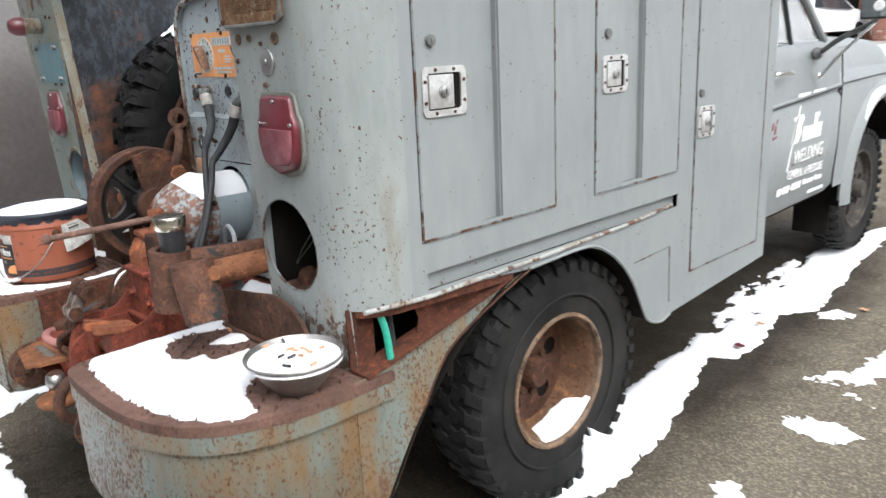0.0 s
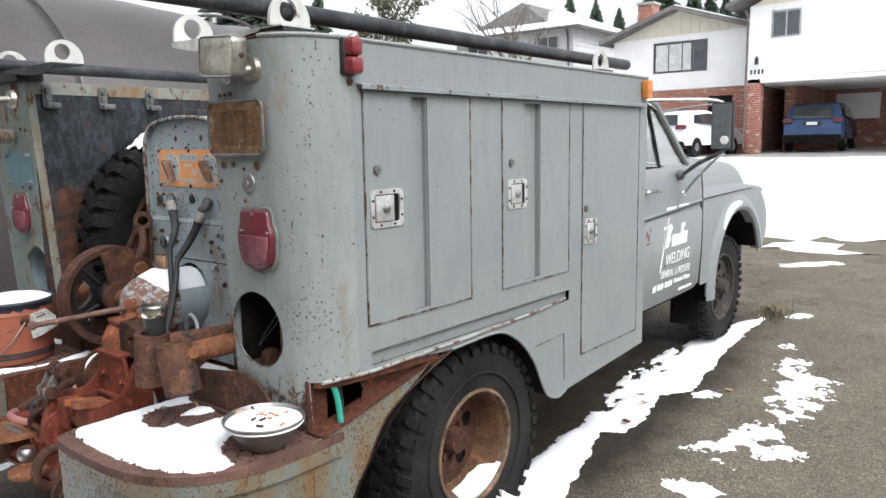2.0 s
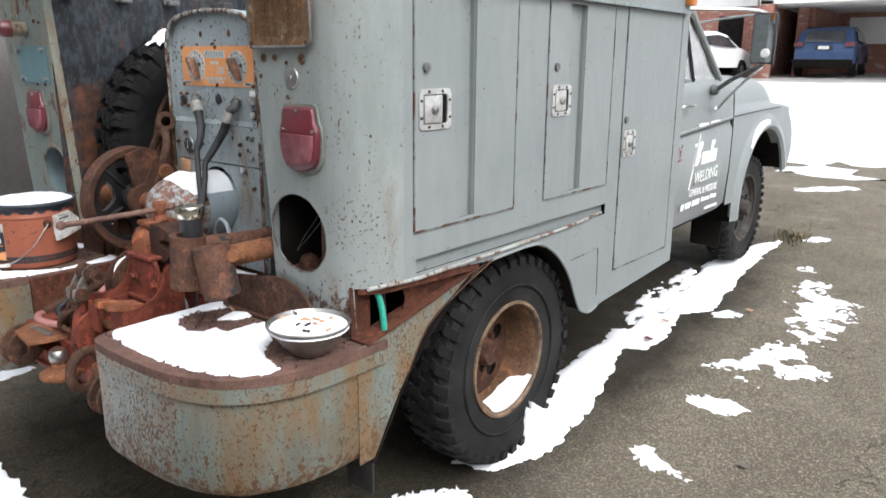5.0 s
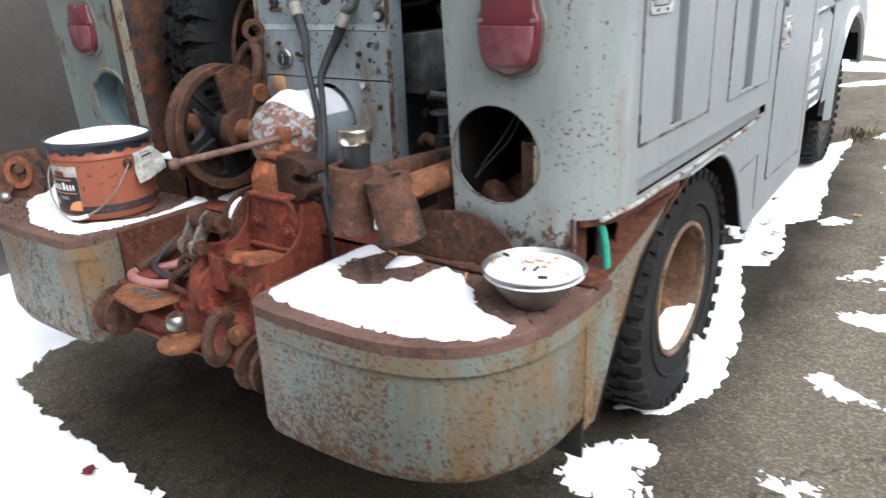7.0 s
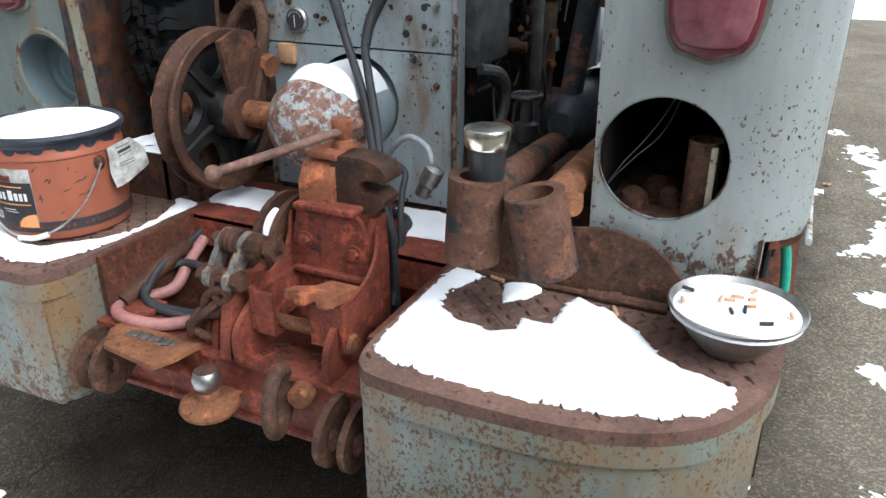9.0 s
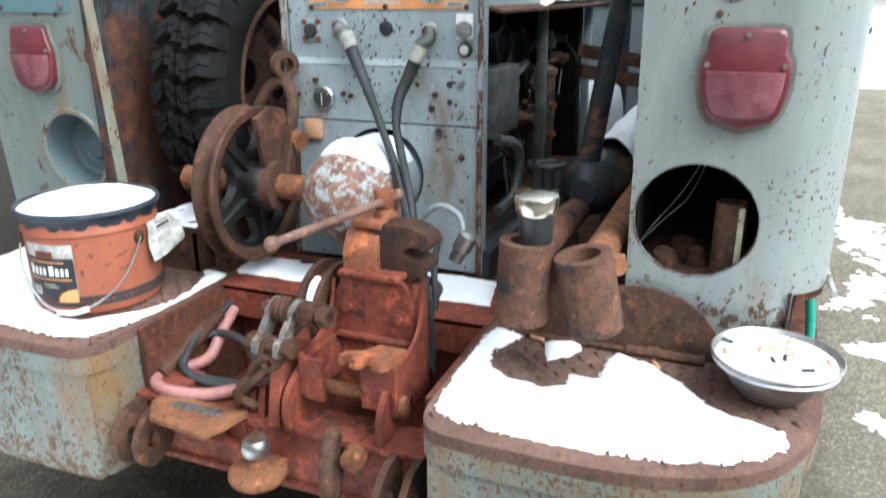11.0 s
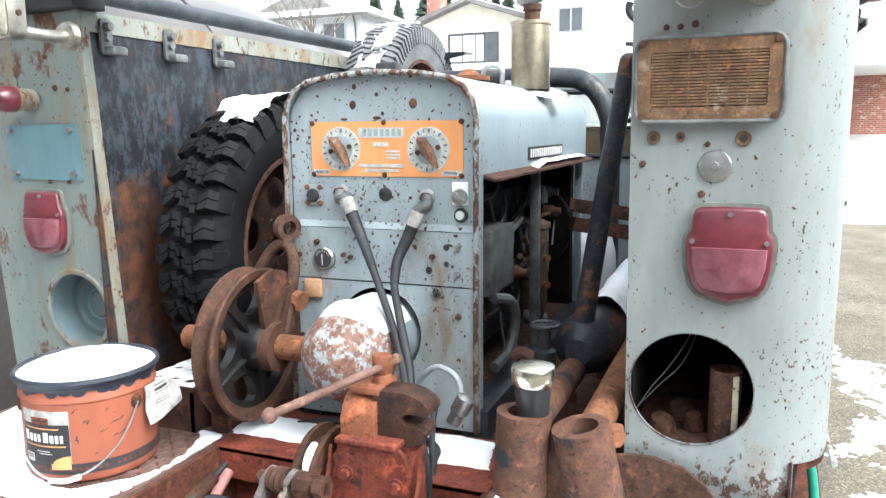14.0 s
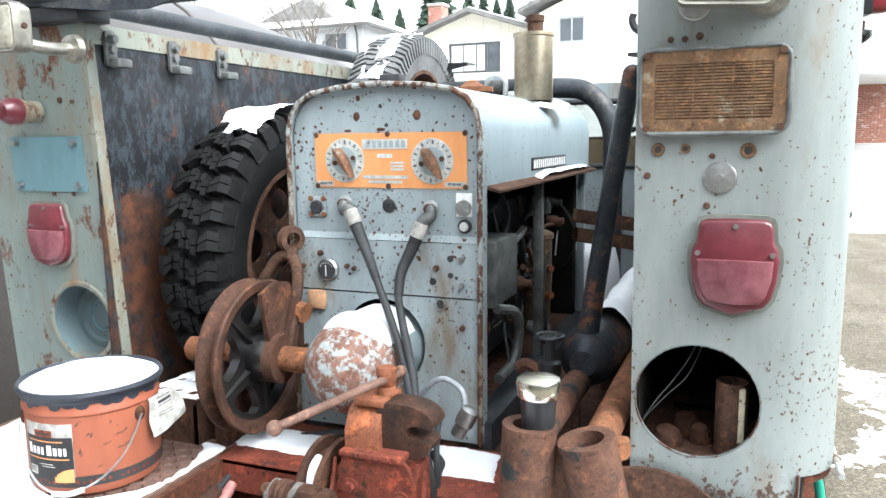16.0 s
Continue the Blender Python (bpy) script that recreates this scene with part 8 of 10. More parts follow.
lathe(bm, [(0.024, 0), (0.024, 0.03), (0.028, 0.032), (0.028, 0.05), (0.02, 0.052), (0.02, 0.0)], (1.0, -0.165, 1.634), (0, 0, 1), 18)
part("stack_cap", bm, RUSTB, st)
bm = B()
lathe(bm, [(0.0, 0.006), (0.10, 0.0), (0.11, -0.012)], (1.05, -0.165, 1.44), (-0.1, -0.25, 1), 24)
part("heat_plate", bm, STEEL, st)

# welding leads
N0 = len(BUILT)
def hang(name, pts, r, m, label, cat="cable"):
    b = B()
    tube(b, pts, r, 10)
    return solo(name, b, m, label, cat)


for y0, z0, pts in ((0.132, 1.168, [(0.295, 0.105, 1.150), (0.287, 0.075, 1.09), (0.27, 0.048, 1.05), (0.22, 0.0, 1.0), (0.19, -0.045, 0.925), (0.165, -0.085, 0.85), (0.13, -0.115, 0.80), (0.08, -0.150, 0.74), (0.06, -0.18, 0.68), (0.05, -0.205, 0.60), (0.045, -0.21, 0.45)]), (-0.099, 1.160, [(0.295, -0.085, 1.125), (0.287, -0.062, 1.065), (0.26, -0.045, 1.01), (0.21, -0.060, 0.965), (0.19, -0.078, 0.91), (0.16, -0.105, 0.855), (0.13, -0.130, 0.80), (0.09, -0.155, 0.735), (0.065, -0.185, 0.66), (0.055, -0.20, 0.58), (0.05, -0.205, 0.45)])):
    c = thing("welding_lead", "grey rubber welding lead with a clamped lug end", "cable", "welding leads")
    b = B()
    tube(b, pts, 0.0092, 10)
    part("lead", b, CABLE, c)
    b = B()
    tube(b, pts[:4], 0.0172, 10, r1=0.0105)
    part("sleeve", b, CABLE, c)
    b = B()
    tube(b, [(0.315, y0, z0), (0.305, y0 - 0.004, z0 - 0.02), pts[0], (pts[0][0] - 0.006, (pts[0][1] + pts[1][1]) / 2, pts[0][2] - 0.03)], 0.013, 10, r1=0.0165)
    part("lug", b, HASP, c, "dull metal cable lug")
    b = B()
    p0, p1 = Vector(pts[0]), Vector(pts[1])
    tube(b, [p0, p0.lerp(p1, 0.25), p0.lerp(p1, 0.55)], 0.0180, 12, 3, r1=0.0185)
    part("taped_collar", b, TAPE, c, "dirty white taped collar")
hang("power_cable", [(0.2, -0.10, 0.70), (0.18, -0.14, 0.765), (0.17, -0.185, 0.795), (0.16, -0.232, 0.775), (0.15, -0.24, 0.73), (0.12, -0.235, 0.69)], 0.0065, LTGREY, "light grey looped power cable")
hang("power_cable", [(0.2, -0.08, 0.70), (0.17, -0.13, 0.735), (0.15, -0.18, 0.725), (0.13, -0.185, 0.69), (0.11, -0.19, 0.65), (0.09, -0.20, 0.60), (0.07, -0.205, 0.555), (0.03, -0.21, 0.47)], 0.007, CABLE, "black looped power cable")
bm = B()
lathe(bm, [(0, 0), (0.016, 0), (0.016, 0.025), (0.021, 0.03), (0.021, 0.065), (0.012, 0.07), (0, 0.07)], (0.12, -0.235, 0.69), (0.1, -0.5, 1), 14)
solo("cable_plug", bm, STEEL, "grey round cable plug on the end of a looped cable", "plug")
hang("loose_cable", [(0.22, 0.22, 0.585), (0.25, 0.10, 0.60), (0.24, -0.02, 0.59), (0.22, -0.12, 0.595), (0.17, -0.175, 0.600), (0.11, -0.192, 0.600), (0.07, -0.198, 0.545), (0.05, -0.20, 0.45)], 0.010, CABLE, "dark cables lying along the foot of the machine")
hang("loose_cable", [(0.06, -0.12, 0.57), (0.03, -0.17, 0.50), (0.02, -0.20, 0.42)], 0.008, LTGREY, "light grey cable hanging behind the vise")

welder.location = (-0.032, -0.036, 0.014)
nudge(N0, (-0.024, -0.028, 0.010))

# ---- sheave on its shaft ----
N0 = len(BUILT)
sh = thing("pulley_wheel", "large rusty grooved pulley with curved spokes on a shaft", "pulley")
SC = Vector((0.14, 0.30, 0.812))
RIMBROWN = rusty("dark_brown_rim_rust", (0.028, 0.014, 0.010), (0.092, 0.044, 0.028), 10, 0.7)
bm = B()
lathe(bm, [(0.160, -0.028), (0.180, -0.030), (0.184, -0.026), (0.183, -0.020), (0.158, -0.006), (0.158, 0.004), (0.183, 0.018), (0.184, 0.024), (0.180, 0.028), (0.160, 0.026), (0.152, 0.016), (0.152, -0.016), (0.160, -0.028)], SC, (0, 1, 0), 56)
part("rim", bm, RIMBROWN, sh, "grooved rust-brown rim")
bm = B()
eyes = []
for k in range(5):
    m = radians(72 * k + 25)
    eye = [(0.138 * math.cos(m + radians(j)), 0.138 * math.sin(m + radians(j))) for j in (-19, -12, -4, 4, 12, 19)]
    eye += [(r * math.cos(m + radians(j)), r * math.sin(m + radians(j))) for r, j in ((0.126, 24), (0.110, 23), (0.088, 16), (0.078, 8), (0.075, 0), (0.078, -8), (0.088, -16), (0.110, -23), (0.126, -24))]
    eyes.append([(SC.x + u, SC.z + v) for u, v in eye])
plate(bm, circ(SC.x, SC.z, 0.156, 48), eyes + [circ(SC.x, SC.z, 0.029, 20)], XZ(SC.y - 0.014), 0.024)
bmesh.ops.bevel(bm, geom=[e for e in bm.edges if e.calc_face_angle(0) > 1.2], offset=0.003, segments=1, affect="EDGES")
web = part("web", bm, OIL, sh, "oily black cast web with five rounded openings")
for k in range(5):
    m = radians(72 * k + 61)
    bm = B()
    d, e = Vector((math.cos(m), 0, math.sin(m))), Vector((-math.sin(m), 0, math.cos(m)))
    rings(bm, [[SC + d * f + e * i * 0.006 + Vector((0, -0.013 - j * h, 0)) for i, j in ((-1, 0), (1, 0), (0.5, 1), (-0.5, 1))] for f, h in ((0.05, 0.016), (0.09, 0.010), (0.15, 0.006))])
    part("spoke_rib", bm, OIL, web)
bm = B()
lathe(bm, [(0.03, -0.062), (0.052, -0.062), (0.058, -0.052), (0.060, -0.018), (0.060, 0.03), (0.03, 0.05)], SC, (0, 1, 0), 28)
part("hub", bm, OIL, sh)
bm = B()
cyl(bm, SC + Vector((0, -0.16, 0)), SC + Vector((0, 0.185, 0)), 0.030, 0.030, 20)
part("shaft", bm, RUSTOR, sh, "rusty orange shaft")
bm = B()
cyl(bm, SC + Vector((0, -0.085, 0)), SC + Vector((0, -0.058, 0)), 0.058, 0.060, 24)
part("collar", bm, RIMBROWN, sh)
bm = B()
plate(bm, [(0.085, 0.815), (0.100, 0.770), (0.140, 0.752), (0.180, 0.770), (0.197, 0.810), (0.225, 0.90), (0.215, 0.945), (0.185, 0.945), (0.145, 0.875)], [], XZ(0.218), 0.018)
bmesh.ops.bevel(bm, geom=[e for e in bm.edges if e.calc_face_angle(0) > 0.9], offset=0.003, segments=1, affect="EDGES")
part("lever_plate", bm, RIMBROWN, sh, "thick rusty lever clamped on the shaft")
bm = B()
plate(bm, [(0.118, 0.79), (0.165, 0.79), (0.222, 0.93), (0.195, 0.985), (0.15, 0.995), (0.085, 0.975)], [], XZ(0.232), 0.012)
part("guide_plate", bm, RUST, sh)
bm = B()
tube(bm, [(0.15, 0.225, 0.80), (0.19, 0.228, 0.88), (0.22, 0.230, 0.94), (0.245, 0.238, 0.995), (0.258, 0.262, 1.035), (0.258, 0.30, 1.03), (0.250, 0.335, 0.985), (0.245, 0.365, 0.93)], 0.016, 10, r1=0.013)
part("lever_arm", bm, RUSTB, sh, "forked rusty lever arm")
bm = B()
lathe(bm, [(0.018, -0.014), (0.032, -0.014), (0.034, 0.0), (0.032, 0.014), (0.018, 0.014), (0.018, -0.014)], (0.268, 0.268, 1.078), (-0.5, -0.85, 0), 20)
tube(bm, [(0.256, 0.262, 1.03), (0.263, 0.266, 1.054)], 0.016, 10, 2)
part("lever_eye", bm, RUSTB, sh)
bm = B()
cyl(bm, (0.215, 0.20, 0.905), (0.225, 0.255, 0.92), 0.026, 0.022, 8)
part("lever_nut", bm, RUSTOR, sh)
bm = B()
box(bm, 0.10, 0.18, 0.36, 0.40, 0.562, 0.80, 0.004)
part("shaft_bearing", bm, RUST, sh)

nudge(N0, (-0.023, -0.036, 0.009))

# ---- spare tyres ----
N0 = len(BUILT)
def spare(c, r, w, label, worn=False):
    t = thing("spare_tyre", label, "tyre", "spare tyres")
    if worn:
        tyre_and_tread(t, c, (0, -1, 0), r, w, 84, worn=True)
    else:
        mud_tyre(t, c, (0, -1, 0), r, w)
    ri = r * 0.60
    cv = Vector(c)
    bm = B()
    lathe(bm, [(ri * 1.05, w * 0.40), (ri * 1.06, w * 0.44), (ri * 1.0, w * 0.44), (ri * 0.97, w * 0.36), (ri * 0.93, w * 0.2), (ri * 0.88, w * 0.04), (ri * 0.86, -w * 0.3), (ri * 1.0, -w * 0.4)], c, (0, -1, 0), 40)
    part("rim", bm, RUSTB, t, "rusty brown wheel rim")
    bm = B()
    holes = [circ(ri * 0.60 * math.cos(radians(20 + 72 * k)), ri * 0.60 * math.sin(radians(20 + 72 * k)), ri * 0.19, 18) for k in range(5)]
    plate(bm, circ(0, 0, ri * 0.89, 40), holes + [circ(0, 0, ri * 0.17, 18)], lambda p, q, h: (cv.x + p, cv.y - w * 0.06 - h, cv.z + q), 0.006)
    part("disc", bm, RUSTB, t, "brown wheel disc with round holes")
    for k in range(6):
        a = 2 * math.pi * k / 6
        bm = B()
        p = cv + Vector((ri * 0.30 * math.cos(a), -w * 0.10, ri * 0.30 * math.sin(a)))
        lathe(bm, [(0, 0.003), (0.010, 0.003), (0.012, 0)], p, (0, -1, 0), 10)
        part("stud_hole", bm, INK, t)


spare((0.57, 0.492, 0.985), 0.415, 0.185, "big lugged spare tyre on a rusty wheel, snow on top")
spare((1.56, 0.505, 1.348), 0.39, 0.19, "worn grey spare tyre standing on a box", True)
bm = B()
box(bm, 1.2, 1.9, 0.3, 0.59, 0.56, 0.956, 0.01)
solo("storage_box", bm, BLACK, "dark steel storage box in the truck bed", "box")
cr = lambda c, r: (lambda x, y: c[2] + math.sqrt(max(0.0, r * r - (x - c[0]) ** 2)))
top1 = cr((0.57, 0.475, 0.985), 0.415)
snow("tyre_snow", lambda x, y: 0.13 - abs(x - 0.55) * 0.62 - abs(y - 0.50) * 0.7 + 0.07 * fractal(x, y, 11), 0.2, 0.95, 0.405, 0.58, 0.010, 0.022, top1, "snow lying on the top of the spare tyre")
top2 = cr((1.56, 0.505, 1.348), 0.39)
snow("tyre_snow", lambda x, y: 0.0 - abs(y - 0.505) * 0.5 - max(0, x - 1.56) + 0.10 * fractal(x, y, 16), 1.22, 1.65, 0.415, 0.595, 0.01, 0.008, top2, "thin broken snow on the worn tyre")

nudge(N0, (-0.019, -0.014, 0.012))

# ---- pipes, muffler and bars ----
bm = B()
tube(bm, [(1.72, 0.62, 0.6), (1.72, 0.62, 1.30), (1.72, 0.55, 1.47), (1.72, 0.40, 1.50), (1.72, -0.10, 1.50), (1.72, -0.25, 1.47), (1.72, -0.33, 1.36), (1.72, -0.345, 1.2), (1.72, -0.345, 0.56)], 0.04, 14, 5)
solo("roll_bar", bm, BLACKRUST, "thick black pipe hoop across the bed", "pipe")
nudge(len(BUILT) - 1, (-0.013, 0.018, 0.030))
N0 = len(BUILT)
ex = thing("exhaust_pipe", "leaning black pipe rising from a muffler with rust streaks", "exhaust")
bm = B()
tube(bm, [(0.385, -0.467, 0.83), (0.385, -0.474, 0.92), (0.39, -0.51, 1.18), (0.40, -0.552, 1.46)], 0.026, 14, 4, r1=0.021)
part("riser", bm, PIPERUST, ex)
bm = B()
lathe(bm, [(0, 0), (0.03, 0.0), (0.06, 0.03), (0.072, 0.07), (0.072, 1.1), (0.05, 1.16), (0, 1.17)], (0.325, -0.467, 0.812), (1, -0.05, 0.01), 28)
part("muffler", bm, PIPERUST, ex, "black cylindrical muffler")
bm = B()
tube(bm, [(0.40, -0.560, 1.44), (0.40, -0.572, 1.49), (0.40, -0.580, 1.535)], 0.007, 8)
part("top_rod", bm, STEEL, ex)
bm = B()
tube(bm, [(0.40, -0.552, 1.585), (0.40, -0.549, 1.572), (0.40, -0.555, 1.556), (0.40, -0.567, 1.547), (0.40, -0.580, 1.543), (0.40, -0.590, 1.555)], 0.008, 8)
part("rod_hook", bm, BLACK, ex, "small black hook at the top of the rod")
bm = B()
sphere(bm, (0.40, -0.552, 1.46), 0.0213, (1, 1, 0.9), 14)
part("rounded_cap", bm, PIPERUST, ex)
snow("muffler_snow", lambda x, y: 0.05 - abs(y + 0.505) + 0.02 * fractal(x, y, 9), 0.50, 1.5, -0.56, -0.38, 0.012, 0.025, lambda x, y: 0.818 + math.sqrt(max(0.0, 0.0052 - (y + 0.49) ** 2)), "ridge of snow along the black muffler")
bm = B()
lathe(bm, [(0, 0.375), (0.045, 0.368), (0.082, 0.335), (0.100, 0.27), (0.104, 0.15), (0.098, 0.0), (0, 0.0)], (1.68, -0.250, 0.552), (0, 0, 1), 22)
for v in bm.verts:
    v.co += Vector((0.014 * fractal(v.co.y, v.co.z, 9), 0.014 * fractal(v.co.x, v.co.z, 9, 3.0), 0))
solo("sack", bm, SNOW, "pale sack under snow standing in the truck bed", "sack")
for z in (1.03, 0.965):
    bm = B()
    m = Matrix.Translation((1.3, -0.40, z)) @ Matrix.Rotation(radians(-62), 4, "Z") @ Matrix.Rotation(radians(10), 4, "Y")
    box(bm, -0.16, 0.16, -0.03, 0.03, -0.022, -0.016, 0, m)
    box(bm, -0.16, 0.16, -0.03, -0.024, -0.022, 0.022, 0, m)
    box(bm, -0.16, 0.16, 0.024, 0.03, -0.022, 0.022, 0, m)
    solo("steel_channel", bm, RUSTB, "short rusty steel channel offcut", "steel offcut", "channel offcuts")
vl = thing("gas_valve", "small black valve with a round handwheel", "valve")
bm = B()
lathe(bm, [(0, -0.30), (0.016, -0.30), (0.016, -0.09), (0.026, -0.085), (0.026, -0.05), (0.014, -0.045), (0.012, 0.0), (0, 0)], (0.31, -0.395, 0.865), (0, 0, 1), 14)
part("body", bm, BLACK, vl)
bm = B()
tube(bm, [(0.31 + 0.03 * math.cos(radians(a)), -0.395 + 0.03 * math.sin(radians(a)), 0.875) for a in range(0, 360, 30)], 0.005, 8, 2, True)
for a in (0, 60, 120):
    d = Vector((math.cos(radians(a)), math.sin(radians(a)), 0)) * 0.03
    cyl(bm, Vector((0.31, -0.395, 0.875)) - d, Vector((0.31, -0.395, 0.875)) + d, 0.003, 0.003, 6)
part("handwheel", bm, BLACK, vl)
bm = B()
tube(bm, [(0.31, -0.37, 0.79), (0.31, -0.34, 0.805), (0.31, -0.32, 0.79)], 0.014, 8)
part("spout", bm, RUST, vl)

nudge(N0, (-0.020, -0.022, 0.008))

# ---- pipe sockets ----
N0 = len(BUILT)
def socket(top, bot, r, tube_end, label):
    t = thing("pipe_socket", label, "pipe holder", "pipe sockets")
    b = B()
    top, bot = Vector(top), Vector(bot)
    d = (top - bot).normalized()
    lathe(b, [(r * 0.60, 0.0), (r, 0.0), (r, (top - bot).length), (r * 0.62, (top - bot).length), (r * 0.6, 0.01)], bot, d, 28)
    part("sleeve", b, RUSTGREEN, t)
    b = B()
    p = bot.lerp(top, 0.72) + Vector((r * 0.8, 0, 0))
    cyl(b, p, tube_end, 0.030, 0.030, 18)
    part("arm", b, RUSTGREEN if tube_end[1] > -0.5 else RUSTOR, t)
    for f in (0.3, 0.9):
        q = p.lerp(Vector(tube_end), f)
        b = B()
        box(b, q.x - 0.015, q.x + 0.015, q.y - 0.025, q.y + 0.025, 0.56, q.z - 0.026, 0.003)
        part("arm_bracket", b, RUSTB, t)
    return t


socket((-0.122, -0.456, 0.838), (-0.126, -0.450, 0.694), 0.047, (1.0, -0.43, 0.72), "upright rusty pipe socket with a cup standing in it")
s2 = socket((-0.119, -0.552, 0.824), (-0.108, -0.579, 0.690), 0.049, (1.1, -0.562, 0.78), "tilted rusty pipe socket flecked with old paint")
bm = B()
cyl(bm, (-0.095, -0.612, 0.80), (-0.085, -0.60, 0.80), 0.016, 0.016, 10)
box(bm, -0.09, -0.05, -0.615, -0.59, 0.785, 0.812, 0.006)
part("side_bolt", bm, RUSTOR, s2)
cup = thing("ashtray_cup", "black car ashtray cup with a gold chrome lid", "ashtray")
bm = B()
lathe(bm, [(0, 0), (0.026, 0), (0.031, 0.085), (0.033, 0.09), (0, 0.09)], (-0.118, -0.470, 0.80), (0, 0, 1), 28)
part("cup_body", bm, BLACK, cup)
bm = B()
lathe(bm, [(0.034, 0.0), (0.036, 0.004), (0.038, 0.026), (0.036, 0.031), (0.0, 0.034)], (-0.118, -0.470, 0.888), (0, 0, 1), 28)
part("lid", bm, surface("gold_chrome", (0.74, 0.71, 0.60), (0.82, 0.80, 0.70), 0.24, 1.0, 30, 90, 0.2), cup, "gold chrome lid")
bm = B()
plate(bm, [(-0.40, 0.568), (-0.40, 0.69), (-0.56, 0.71), (-0.62, 0.72), (-0.66, 0.72), (-0.71, 0.708), (-0.75, 0.68), (-0.785, 0.635), (-0.81, 0.568)], [], lambda u, v, w: (0.028 + w, u, v), 0.010)
part("gusset_plate", bm, RUSTB, truck, "rusty curved gusset plate")
bm = B()
tube(bm, [(0.016, -0.40, 0.598), (0.014, -0.55, 0.598), (0.012, -0.62, 0.599)], 0.006, 8)
tube(bm, [(0.012, -0.62, 0.600), (0.010, -0.76, 0.601)], 0.0095, 8, 2)
lathe(bm, [(0, 0), (0.012, 0), (0.012, 0.02), (0, 0.02)], (0.0115, -0.66, 0.601), (0, -1, 0), 10)
solo("steel_rod", bm, RUSTB, "rusty turnbuckle rod lying along the deck edge", "rod")

nudge(N0, (-0.026, -0.032, 0.008))

# ---- vise on its red mount ----
N0 = len(BUILT)
vm = thing("vise_mount", "red-oxide welded vise mount with gussets and a pinned bracket", "mount")
bm = B()
plate(bm, [(-0.098, 0.718), (-0.224, 0.722), (-0.240, 0.705), (-0.254, 0.668), (-0.250, 0.456), (-0.045, 0.456), (-0.058, 0.545), (-0.085, 0.655)], [], YZ(-0.110), 0.012)
bmesh.ops.bevel(bm, geom=[e for e in bm.edges if e.calc_face_angle(0) > 1.2], offset=0.002, segments=1, affect="EDGES")
part("face_plate", bm, RUSTRED, vm)
bm = B()
plate(bm, [(-0.098, 0.456), (-0.098, 0.668), (-0.075, 0.705), (-0.035, 0.705), (-0.028, 0.60), (-0.028, 0.456)], [], XZ(-0.252), 0.012)
part("side_plate", bm, RUSTRED, vm)
bm = B()
plate(bm, [(-0.098, 0.456), (-0.098, 0.66), (0.03, 0.70), (0.045, 0.456)], [], XZ(-0.075), 0.012)
part("side_plate", bm, RUSTRED, vm)
bm = B()
box(bm, -0.122, 0.02, -0.230, -0.096, 0.718, 0.730, 0.003)
part("top_plate", bm, RUSTRED, vm)
for yy, th, pts in ((-0.046, 0.024, [(-0.098, 0.632), (-0.150, 0.598), (-0.200, 0.604), (-0.238, 0.592), (-0.264, 0.552), (-0.278, 0.50), (-0.283, 0.456), (-0.098, 0.456)]), (0.004, 0.014, [(-0.10, 0.56), (-0.18, 0.575), (-0.225, 0.555), (-0.25, 0.51), (-0.262, 0.456), (-0.10, 0.456)]), (0.032, 0.012, [(-0.12, 0.53), (-0.19, 0.54), (-0.235, 0.51), (-0.252, 0.456), (-0.12, 0.456)])):
    bm = B()
    plate(bm, [(p.x, p.z) for p in curve_pts([(u, 0, v) for u, v in pts[:-1]], 3)] + [pts[-1]], [], XZ(yy), th)
    part("gusset", bm, RUSTRED, vm)
for yy, tip in ((-0.070, -0.288), (-0.262, -0.278)):
    bm = B()
    pts = [(-0.15, 0.575), (-0.20, 0.572), (-0.245, 0.555), (tip + 0.008, 0.525), (tip, 0.488), (tip + 0.005, 0.456)]
    plate(bm, [(p.x, p.z) for p in curve_pts([(u, 0, v) for u, v in pts], 4)] + [(-0.15, 0.456)], [], XZ(yy), 0.013)
    bmesh.ops.bevel(bm, geom=[e for e in bm.edges if e.calc_face_angle(0) > 1.2], offset=0.002, segments=1, affect="EDGES")
    part("round_lug", bm, RUSTRED, vm)
bm = B()
lathe(bm, [(0, 0.02), (0.016, 0.02), (0.022, 0.012), (0.026, 0.0)], (-0.215, -0.262, 0.515), (0, -1, 0), 16)
part("lug_hub", bm, RUSTOR, vm)
for y0, y1, z0 in ((-0.122, -0.080, 0.506), (-0.268, -0.204, 0.512)):
    bm = B()
    w0, w1 = (y1 - 0.010, y1) if y0 > -0.2 else (y0, y0 + 0.010)
    plate(bm, [(-0.240, y0), (-0.230, y0), (-0.230, w0), (-0.11, w0), (-0.11, w1), (-0.230, w1), (-0.230, y1), (-0.240, y1)] if y0 > -0.2 else [(-0.240, w0), (-0.11, w0), (-0.11, w1), (-0.230, w1), (-0.230, y1), (-0.240, y1)], [], XY(z0), 0.086)
    part("bracket_cheek", bm, RUSTRED, vm, "folded steel cheek of the bracket")
bm = B()
box(bm, -0.128, -0.112, -0.257, -0.091, 0.590, 0.600, 0.002)
part("bracket_bar", bm, RUSTRED, vm)
SWEEP = [(-0.100, 0.705), (-0.106, 0.680), (-0.116, 0.652), (-0.134, 0.630), (-0.162, 0.613), (-0.200, 0.604), (-0.242, 0.600)]
